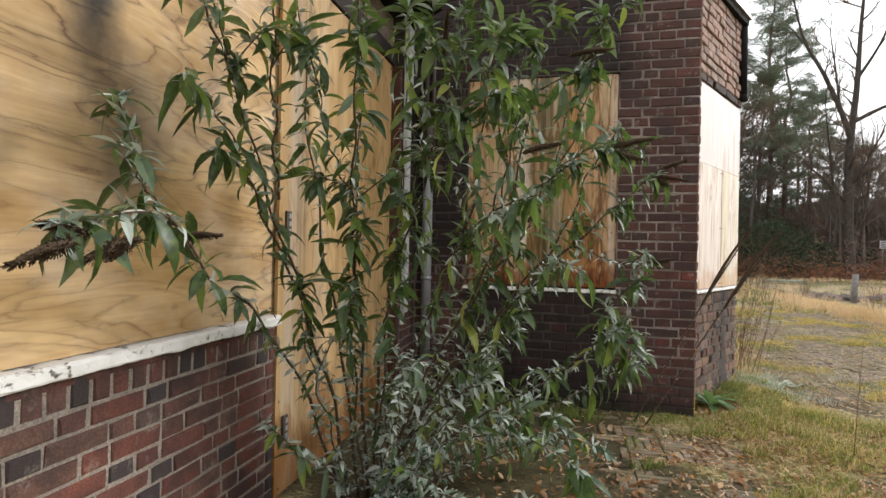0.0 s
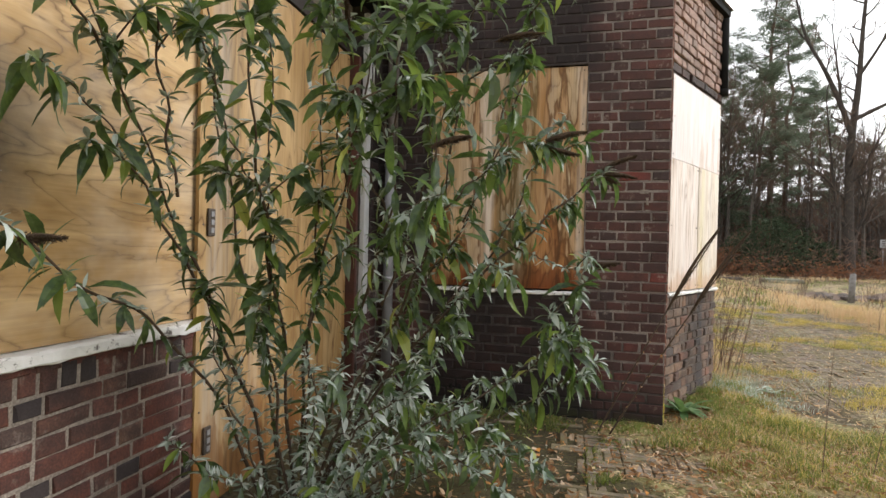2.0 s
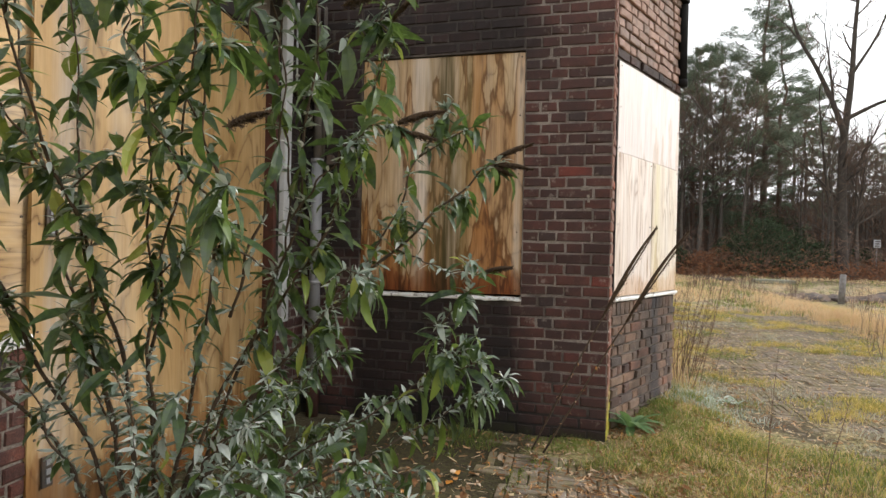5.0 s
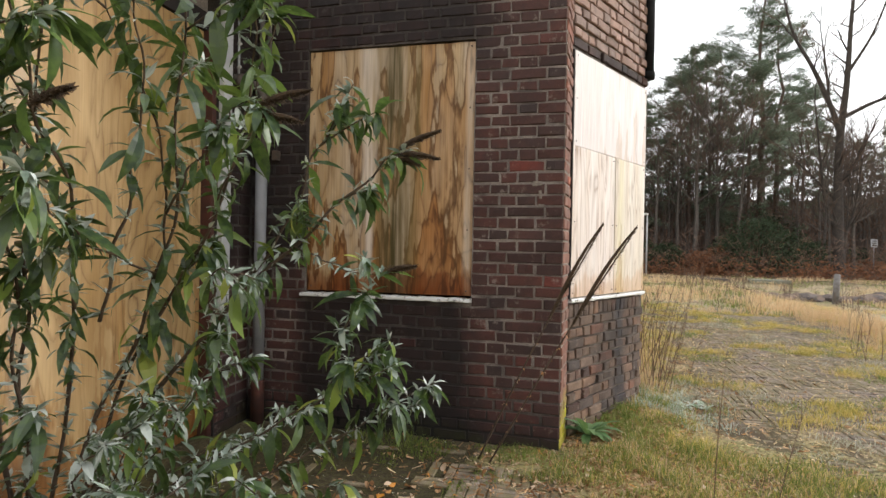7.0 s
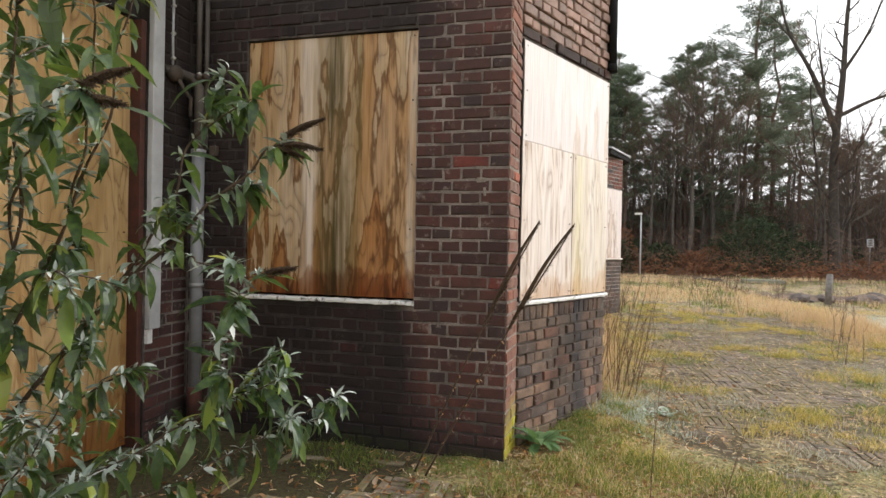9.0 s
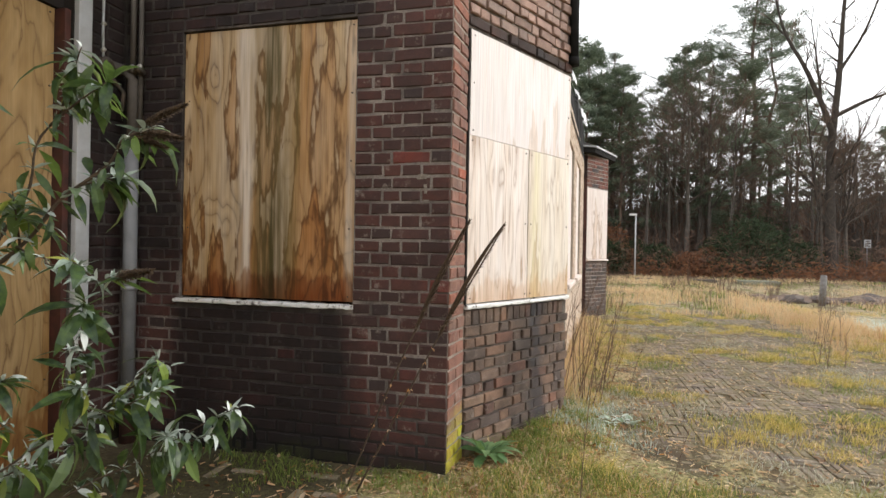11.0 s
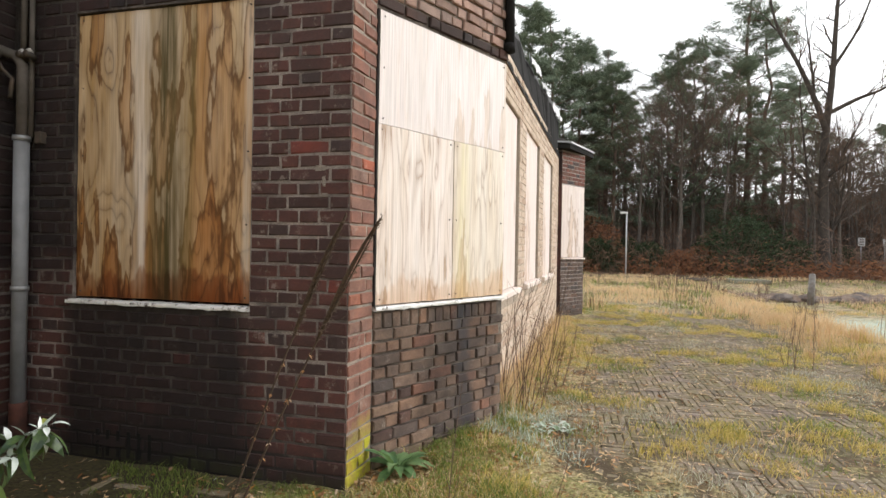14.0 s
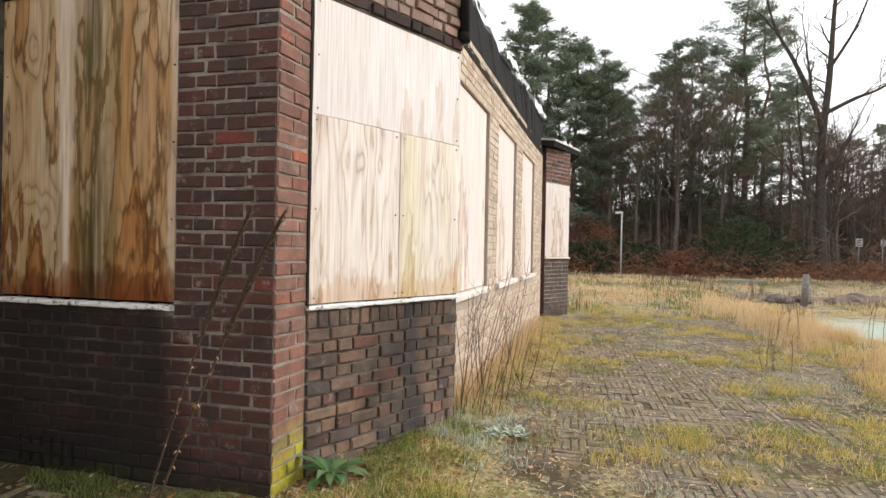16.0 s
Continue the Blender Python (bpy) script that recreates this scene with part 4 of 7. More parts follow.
tagged(part("trim", bm, M_dark), label="black joint beside the pale boards", category="trim", kind="structure")


def sill(m, u0, u1, z0, z1, out, mat, label):
    """A timber sill with a rounded nose and a few chips."""
    rng = random.Random(int(abs(u1) * 1000))
    n = max(8, int((u1 - u0) / 0.03))
    prof = [(0.06, z1), (-out * 0.8, z1 - 0.004), (-out, z1 - 0.012), (-out, z0 + 0.006), (-out * 0.85, z0), (0.06, z0)]
    v, f = [], []
    for i in range(n + 1):
        for y, z in prof:
            v.append(m @ Vector((u0 + (u1 - u0) * i / n, y + rng.uniform(-0.002, 0.002), z + rng.uniform(-0.002, 0.002) - (0.005 if rng.random() < 0.12 else 0))))
    k = len(prof)
    for i in range(n):
        for j in range(k):
            f.append((i * k + j, i * k + (j + 1) % k, (i + 1) * k + (j + 1) % k, (i + 1) * k + j))
    f.append(tuple(range(k)))
    f.append(tuple(reversed(range(n * k, n * k + k))))
    return tagged(raw("window_sill", v, f, mat), label=label, category="window sill", kind="structure")


sill(mB, 0.0, yo + 2.520, SILL_L + 0.002, 0.896, 0.040, M_white, "white painted sill, flaking, under the big board")
sill(mW, o + WB[0] - 0.03, o + WB[1] + 0.004, 0.902, 0.929, 0.026, M_white, "thin white flaking window sill")
sill(mC, 0.0, lenB + 0.01, 0.902, 0.931, 0.026, M_white, "thin white flaking sill on the canted wall")
for a, b, t in OPEN:
    sill(mF, a - 0.05, b + 0.02, 0.815, 0.872, 0.045, M_pinkish, "faded pinkish window sill of the far wall")
sill(mD, 0.0, lenD, 1.08, 1.11, 0.04, M_pinkish, "pale sill of the far bay")


# pipes in the corner
def pipe(name, pts, r, mat, parent=None, label="", sides=12):
    v, f = tube_data(pts, [r] * len(pts), sides)
    return raw(name, v, f, mat, parent, label, True)


dp = base("drainpipe", (-1.205, 4.475, 0), label="grey plastic drainpipe in the brick corner, red clay foot", category="drainpipe")
def under(ob, parent):
    ob.parent = parent
    ob.matrix_parent_inverse = parent.matrix_basis.inverted()
    return ob


dpp = under(pipe("pipe", [(-1.205, 4.475, 0.30), (-1.205, 4.475, 1.86)], 0.040, M_pvc), dp)
under(pipe("upper_pipe", [(-1.205, 4.475, 1.86), (-1.205, 4.475, 2.30), (-1.25, 4.465, 2.36), (-1.30, 4.40, 2.38), (-1.33, 4.30, 2.37)], 0.030, M_pipe_old, None, "grey-brown upper pipe bending away"), dp)
under(pipe("clay_foot", [(-1.205, 4.475, 0.0), (-1.205, 4.475, 0.26), (-1.205, 4.475, 0.265), (-1.205, 4.475, 0.305)], 0.046, M_clay, None, "red clay pipe foot"), dp)
for z in (0.98, 1.87):
    pipe("clamp", [(-1.205, 4.475, z - 0.014), (-1.205, 4.475, z + 0.014)], 0.047, M_zinc, dpp, "zinc pipe clamp")
rp = base("riser_pipe", (-1.17, 4.50, 1.9), label="thin grey riser pipe beside the drainpipe", category="pipe")
under(pipe("pipe", [(-1.175, 4.505, 1.88), (-1.175, 4.505, 3.0)], 0.014, M_pipe_old), rp)
under(pipe("pipe", [(-1.235, 4.505, 2.40), (-1.235, 4.505, 3.0)], 0.018, M_pipe_old), rp)
for x in (-1.20, -1.145):
    cp = under(pipe("cap", [(x, 4.50, 2.345), (x, 4.47, 2.36), (x, 4.44, 2.36)], 0.02, M_iron, None, "black insulator cap"), rp)
    pipe("cap_top", [(x, 4.475, 2.372), (x, 4.455, 2.388)], 0.015, M_porcelain, cp, "white porcelain top")
bm = box_bm(Matrix.Translation((-1.12, 4.52, 1.88)), (-0.025, -0.02, -0.035), (0.025, 0.02, 0.035), 0.006)
under(part("bracket", bm, M_iron), rp)
bm = box_bm(mL, (yo + 4.168, -0.035, 0.72), (yo + 4.258, 0.006, 2.95), 0.008)
cd = tagged(part("cable_trunking", bm, M_pvc_lt), label="pale grey plastic cable trunking on the brick", category="trunking")
bm = box_bm(mL, (yo + 4.168, -0.02, 0.63), (yo + 4.210, 0.004, 0.718), 0.003)
part("end_cap", bm, M_white, cd, "white trunking end piece")
cb = base("bell_box", (-1.32, 4.36, 2.36), label="round rusty junction box with cable running down to it", category="junction box")
v, f = tube_data([(-1.325, 4.36, 2.36), (-1.28, 4.36, 2.36), (-1.265, 4.36, 2.36)], [0.055, 0.055, 0.035], 16)
under(raw("box", v, f, M_iron, None, "", True), cb)
under(pipe("cable", [(-1.318, 4.36, 2.41), (-1.318, 4.355, 2.6), (-1.318, 4.36, 2.98)], 0.008, M_pvc_lt, None, "pale cable", 8), cb)
for z in (2.46, 2.62, 2.8):
    under(pipe("clip", [(-1.327, 4.358, z - 0.008), (-1.305, 4.358, z + 0.008)], 0.013, M_porcelain, None, "cable clip", 8), cb)
under(pipe("branch_cable", [(-1.27, 4.36, 2.32), (-1.26, 4.40, 2.26), (-1.25, 4.45, 2.22), (-1.24, 4.43, 2.1)], 0.012, M_iron, None, "dark bent cable", 8), cb)

# latches on the door board
for z in (1.267, 0.27):
    lt = base("latch", (XB, 2.60, z), label="black iron latch plate with pale slots on the board", category="latch", group="latches on the door board")
    bm = box_bm(mB, (yo + 2.575, -0.026, z), (yo + 2.622, -0.0145, z + 0.125), 0.004)
    lpl = under(part("plate", bm, M_iron), lt)
    for k in range(3):
        bm = box_bm(mB, (yo + 2.588, -0.031, z + 0.014 + k * 0.037), (yo + 2.609, -0.0265, z + 0.038 + k * 0.037), 0.002)
        part("slot", bm, M_pvc, lpl, "grey slot")

# rusty drain stub at the end of the canted wall
st = base("gutter_stub", (1.52, 5.83, 2.7), label="black iron gutter stub at the wall end", category="gutter")
under(pipe("pipe", [(1.520, 5.83, 2.70), (1.520, 5.83, 3.38)], 0.035, M_black), st)
under(pipe("collar", [(1.520, 5.83, 2.68), (1.520, 5.83, 2.74)], 0.042, M_black), st)

# leftover chalk-white scraps of old fixings on the pier
for dx, z, w, h in ((0.72, 1.60, 0.012, 0.05), (0.70, 1.67, 0.05, 0.02), (0.725, 1.53, 0.03, 0.012)):
    bm = box_bm(Matrix.Translation((dx, YF - 0.004, z)), (-w / 2, -0.001, -h / 2), (w / 2, 0.004, h / 2), 0.001)
    for q in bm.verts:
        q.co.x += random.uniform(-.006, .006)
        q.co.z += random.uniform(-.006, .006)
    tagged(part("fixing_remnant", bm, M_mortar), label="pale scrap of plaster stuck on the brick pier", category="plaster scrap", group="plaster scraps on the pier")

# air vent at the foot of the facing wall
vent = base("air_vent", (-0.50, YF, 0.1), label="row of dark air slots between upright bricks", category="air vent")
for k in range(6):
    bm = box_bm(Matrix.Translation((-0.69 + k * 0.072, YF - 0.004, 0.10)), (-0.011, -0.0015, -0.075), (0.011, 0.004, 0.075), 0.001)
    under(part("slot", bm, M_black, None, "black slot"), vent)
rod = pipe("bent_rod", [(1.24, 7.15, 3.58), (1.36, 7.20, 3.66), (1.52, 7.28, 3.64)], 0.008, M_iron)
tagged(rod, label="thin bent iron rod sticking out over the eave", category="rod")


# ---- ground ----
def ground_z(x, y):
    """Soil and moss have grown over the paving in patches and along its edges."""
    k = noise.noise(Vector((x * 0.8, y * 0.62, 0.3))) + 0.6 * noise.noise(Vector((x * 2.3, y * 2.0, 4.1))) + 0.35 * noise.noise(Vector((x * 6.5, y * 6.5, 2.2)))
    edge = max(0.0, 1.0 - abs(x - 1.3 - 0.05 * y) / 0.75) if y > 3.6 else 0.55
    edge = max(edge, min(1.0, max(0.0, (x - 3.5 - 0.16 * y) / 0.8)), min(1.0, max(0.0, (y - 12.5) / 3)))
    h = max(-0.015 + 0.046 * k + 0.050 * edge, -0.0045)
    def step(t):
        t = min(1.0, max(0.0, t))
        return t * t * (3 - 2 * t)
    h -= 0.40 * step((x - 5.2 - 0.02 * y) / 2.6) * step((y - 9.0) / 4.0) * (1 - step((y - 24.0) / 4.0))
    if y > 24:
        h += 0.06 * min(1, (y - 24) / 8)
    return h


def spread(lo, hi, fine_lo, fine_hi, step, grow=1.22):
    out = list(np.arange(fine_lo, fine_hi + 1e-6, step))
    s, q = step, fine_hi
    while q < hi:
        s *= grow
        q += s
        out.append(q)
    s, q = step, fine_lo
    while q > lo:
        s *= grow
        q -= s
        out.insert(0, q)
    return out


gx, gy = spread(-600, 600, -1.6, 7.0, 0.075), spread(-400, 900, 1.6, 13.0, 0.085)
v = [(x, y, ground_z(x, y)) for y in gy for x in gx]
w = len(gx)
f = [(j * w + i, j * w + i + 1, (j + 1) * w + i + 1, (j + 1) * w + i) for j in range(len(gy) - 1) for i in range(w - 1)]
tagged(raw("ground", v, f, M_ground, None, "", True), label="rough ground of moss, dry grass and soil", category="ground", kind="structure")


def ground_ok(x, y):
    """Whether a spot is open ground, outside the building."""
    if y < 4.50:
        return x > -1.28
    if y < 4.88:
        return x > 0.89
    if y < 5.8:
        return x > 0.91 + (y - 4.80) * 0.57
    if y < 13.1:
        return x > 1.34 + (y - 6.0) * 0.0535
    if y < 13.9:
        return x > 1.80 + (y - 13.1) * 0.63
    return x > 2.3 or y > 15.6


# ---- the butterfly bush by the wall ----
bush_rng = random.Random(21)


def leaf_data(l, w, droop, fold=0.25, seg=4, curl=0.0):
    """A lance-shaped leaf along +x, folded on its midrib and drooping to its tip."""
    prof = [0.10, 0.80, 1.0, 0.62, 0.0]
    v, f = [], []
    a, x, z = 0.0, 0.0, 0.0
    for i in range(seg + 1):
        hw = w * 0.5 * prof[i]
        y = curl * (i / seg) ** 2 * l
        v += [(x, y - hw, z + hw * fold), (x, y, z), (x, y + hw, z + hw * fold)]
        a += droop / seg
        x += math.cos(a) * l / seg
        z -= math.sin(a) * l / seg
    for i in range(seg):
        k = i * 3
        f += [(k, k + 3, k + 4, k + 1), (k + 1, k + 4, k + 5, k + 2)]
    return v, f


bush = base("butterfly_bush", (-1.0, 2.70, 0.0), label="tall leggy butterfly bush, grey-green leaves, dead flower spikes", category="bush")
STEMS = [
    # control points, foot radius, leaf vigour
    ([(-1.10, 2.62, 0), (-1.19, 2.50, .44), (-1.22, 2.10, .93), (-1.19, 1.76, 1.10), (-1.06, 1.40, 1.29), (-.97, 1.02, 1.25)], .011, 1.0),
    ([(-1.08, 2.66, 0), (-1.10, 2.50, .5), (-1.14, 2.26, 1.0), (-1.19, 2.05, 1.45), (-1.19, 1.85, 1.78), (-1.16, 1.66, 2.08)], .012, 1.0),
    ([(-1.14, 2.26, 1.0), (-1.20, 2.02, 1.38), (-1.19, 1.80, 1.62), (-1.14, 1.55, 1.72)], .008, 1.0),
    ([(-1.04, 2.68, 0), (-1.08, 2.55, .7), (-1.12, 2.38, 1.3), (-1.14, 2.25, 1.9), (-1.14, 2.15, 2.5)], .011, .8),
    ([(-1.19, 1.85, 1.78), (-1.12, 1.60, 1.93), (-1.04, 1.42, 1.99), (-1.0, 1.28, 1.96)], .007, 1.1),
    ([(-1.06, 1.42, 1.27), (-1.10, 1.36, 1.37), (-1.12, 1.32, 1.46)], .005, .9),
    ([(-1.16, 2.1, 1.4), (-1.1, 1.95, 1.75), (-1.0, 1.78, 2.1), (-.95, 1.7, 2.3)], .008, .9),
    ([(-1.0, 2.70, 0), (-.98, 2.50, .9), (-.90, 2.22, 1.4), (-.80, 1.98, 1.75), (-.72, 1.82, 2.2)], .012, .9),
    ([(-.98, 2.72, 0), (-.92, 2.60, .7), (-.78, 2.50, 1.2), (-.60, 2.38, 1.7), (-.48, 2.28, 2.2)], .012, 1.0),
    ([(-.95, 2.72, 0), (-.75, 2.70, .55), (-.50, 2.68, 1.0), (-.32, 2.60, 1.4), (-.22, 2.50, 1.9), (-.14, 2.40, 2.25)], .012, 1.2),
    ([(-.95, 2.74, 0), (-.70, 2.78, .5), (-.30, 2.82, 1.0), (-.05, 2.87, 1.25), (.13, 2.90, 1.42), (.27, 2.92, 1.55), (.35, 2.93, 1.60)], .013, 1.1),
    ([(-.95, 2.76, 0), (-.68, 2.80, .55), (-.28, 2.86, 1.06), (-.10, 2.88, 1.3), (0.0, 2.90, 1.55), (.10, 2.93, 1.76)], .011, 1.0),
    ([(-.90, 2.75, 0), (-.60, 2.86, .30), (-.20, 2.95, .55), (.05, 3.0, .70), (.30, 3.07, .82)], .009, 1.1),
    ([(-.90, 2.76, 0), (-.50, 2.90, .22), (-.10, 3.10, .42), (.13, 3.26, .54), (.32, 3.28, .60)], .009, 1.0),
    ([(-.90, 2.70, 0), (-.60, 2.65, .30), (-.35, 2.55, .42), (-.15, 2.42, .44), (.02, 2.36, .36)], .008, 1.0),
    ([(-.95, 2.70, 0), (-.86, 2.58, .45), (-.68, 2.46, .75)], .008, 1.0),
    ([(-.98, 2.72, 0), (-.72, 2.60, .8), (-.46, 2.36, 1.35), (-.39, 2.17, 1.67), (-.30, 2.06, 2.0)], .011, 1.2),
    ([(-.95, 2.74, 0), (-.62, 2.75, .8), (-.27, 2.70, 1.3), (-.12, 2.72, 1.70), (-.02, 2.68, 2.05)], .011, 1.2),
    ([(-.55, 2.55, 1.0), (-.38, 2.48, 1.4), (-.28, 2.42, 1.75), (-.25, 2.30, 2.1)], .008, 1.2),
    ([(-.30, 2.82, 1.0), (-.22, 2.66, 1.05), (-.12, 2.55, 1.18), (.02, 2.5, 1.12)], .006, .35),
    ([(-.05, 2.87, 1.25), (.08, 2.88, 1.20), (.2, 2.88, 1.16), (.32, 2.88, 1.17)], .005, .4),
    ([(-.80, 2.68, .3), (-.62, 2.55, .5), (-.48, 2.5, .62), (-.36, 2.40, .68)], .007, 1.0),
    ([(-.92, 2.66, 0), (-.80, 2.45, .25), (-.62, 2.25, .34), (-.45, 2.12, .3)], .007, 1.0),
    ([(-1.05, 2.62, 0), (-1.10, 2.42, .25), (-1.12, 2.22, .36)], .006, .7),
    ([(-.10, 3.0, .62), (.05, 3.08, .72), (.16, 3.12, .84), (.24, 3.10, .90)], .005, .8),
    ([(.05, 3.0, .70), (.10, 2.94, .86), (.12, 2.92, .98)], .005, 1.0),
    ([(-.42, 2.64, 1.15), (-.44, 2.40, 1.25), (-.36, 2.2, 1.35), (-.25, 2.05, 1.33)], .006, 1.1),
    ([(-.35, 2.60, 1.35), (-.18, 2.52, 1.5), (-.02, 2.45, 1.62), (.10, 2.42, 1.62)], .006, 1.2),
    ([(-.66, 2.42, 1.5), (-.62, 2.2, 1.75), (-.52, 2.02, 1.95)], .006, 1.0),
    ([(-.90, 2.64, 0), (-.72, 2.52, .22), (-.55, 2.44, .40), (-.42, 2.36, .52)], .006, .5),
    ([(-.86, 2.70, 0), (-.66, 2.66, .32), (-.50, 2.62, .58), (-.40, 2.56, .80)], .006, .5),
    ([(-.88, 2.74, 0), (-.62, 2.78, .38), (-.40, 2.80, .70), (-.26, 2.78, .95)], .006, .7),
    ([(-.94, 2.62, 0), (-.82, 2.44, .30), (-.74, 2.34, .55), (-.70, 2.28, .8)], .006, .4),
    ([(-.84, 2.76, 0), (-.50, 2.84, .16), (-.22, 2.82, .30), (-.02, 2.76, .36), (.12, 2.74, .32)], .006, .7),
    ([(-.86, 2.66, 0), (-.60, 2.50, .14), (-.40, 2.36, .2), (-.24, 2.26, .2)], .006, .5),
    ([(-.40, 2.66, 1.2), (-.34, 2.55, 1.6), (-.40, 2.42, 1.95), (-.42, 2.36, 2.3)], .006, 1.2),
    ([(-.90, 2.80, 0), (-.78, 3.00, .22), (-.60, 3.20, .36), (-.42, 3.34, .40)], .007, 1.0),
    ([(-.92, 2.82, 0), (-.92, 3.02, .25), (-.86, 3.24, .42), (-.76, 3.42, .50)], .007, 1.0),
    ([(-.86, 2.80, 0), (-.58, 2.98, .30), (-.28, 3.14, .50), (-.10, 3.22, .58)], .007, 1.1),
    ([(-.84, 2.78, 0), (-.52, 3.02, .12), (-.24, 3.20, .20), (-.02, 3.30, .22)], .006, .8),
    ([(-.96, 2.80, 0), (-1.04, 3.04, .30), (-1.08, 3.26, .48)], .006, .9),
    ([(-.90, 2.78, 0), (-.74, 2.92, .40), (-.55, 3.02, .66), (-.42, 3.06, .78)], .006, 1.0),
    ([(-.46, 2.36, 1.35), (-.50, 2.16, 1.55), (-.48, 2.0, 1.72)], .006, 1.2),
    ([(-.90, 2.22, 1.4), (-.95, 2.06, 1.65), (-.94, 1.94, 1.92)], .006, 1.1),
    ([(-1.0, 2.66, 0), (-1.0, 2.50, .6), (-.96, 2.36, 1.1), (-.90, 2.26, 1.6), (-.86, 2.20, 2.1)], .010, 1.2),
    ([(-.96, 2.70, 0), (-.88, 2.56, .7), (-.80, 2.46, 1.2), (-.74, 2.36, 1.7), (-.72, 2.30, 2.2)], .010, 1.3),
    ([(-1.06, 2.64, 0), (-1.08, 2.44, .4), (-1.12, 2.30, .75), (-1.12, 2.20, 1.1)], .008, 1.2),
    ([(-1.0, 2.50, .6), (-.98, 2.36, .85), (-.92, 2.26, 1.05)], .006, 1.2),
    ([(-.25, 2.70, 1.35), (-.06, 2.60, 1.7), (.02, 2.5, 2.0), (.04, 2.45, 2.2)], .006, 1.2),
]
big, small = Acc(), Acc()
leaf_single = []


def spot(m, l, w, droop, acc, curl=0.0):
    v, f = leaf_data(l, w, droop, curl=curl)
    acc.add([m @ Vector(q) for q in v], f)


def aim(p, d, roll=0.0):
    """A frame at p whose x runs along d, its z as upright as can be."""
    x = d.normalized()
    y = Vector((0, 0, 1)).cross(x)
    if y.length < 0.05:
        y = Vector((0, 1, 0))
    y.normalize()
    z = x.cross(y)
    return Matrix.Translation(p) @ Matrix((x, y, z)).transposed().to_4x4() @ Euler((roll, 0, 0)).to_matrix().to_4x4()


def spike(p, d, l, fat=1.0):
    """A dead flower cone: a bristly tapered plume with its own stalk."""
    rng = bush_rng
    pts = [p + d * (l * t) + Vector((0, 0, 0.06 * l * math.sin(3 * t))) for t in [i / 12 for i in range(13)]]
    v, f = tube_data(pts, [fat ** 0.5 * 0.85 * (0.003 + 0.007 * math.sin(math.pi * (0.12 + 0.88 * t)) ** 0.7 * (1 - 0.45 * t)) for t in [i / 12 for i in range(13)]], 7)
    a = Acc()
    a.add(v, f)
    for i in range(300):
        t = rng.random()
        q = p + d * (l * t)
        u = Vector((rng.gauss(0, 1), rng.gauss(0, 1), rng.gauss(0, 1))).normalized()
        r = 0.017 * fat * (1 - 0.6 * t)
        e = q + u * r + d * 0.008
        s = u.cross(d).normalized() * 0.0022
        a.add([q + s, q - s, e - s * 0.6, e + s * 0.6], [(0, 1, 2, 3)])
    return a.ob("flower_spike", M_spike, None, "dead brown flower spike")


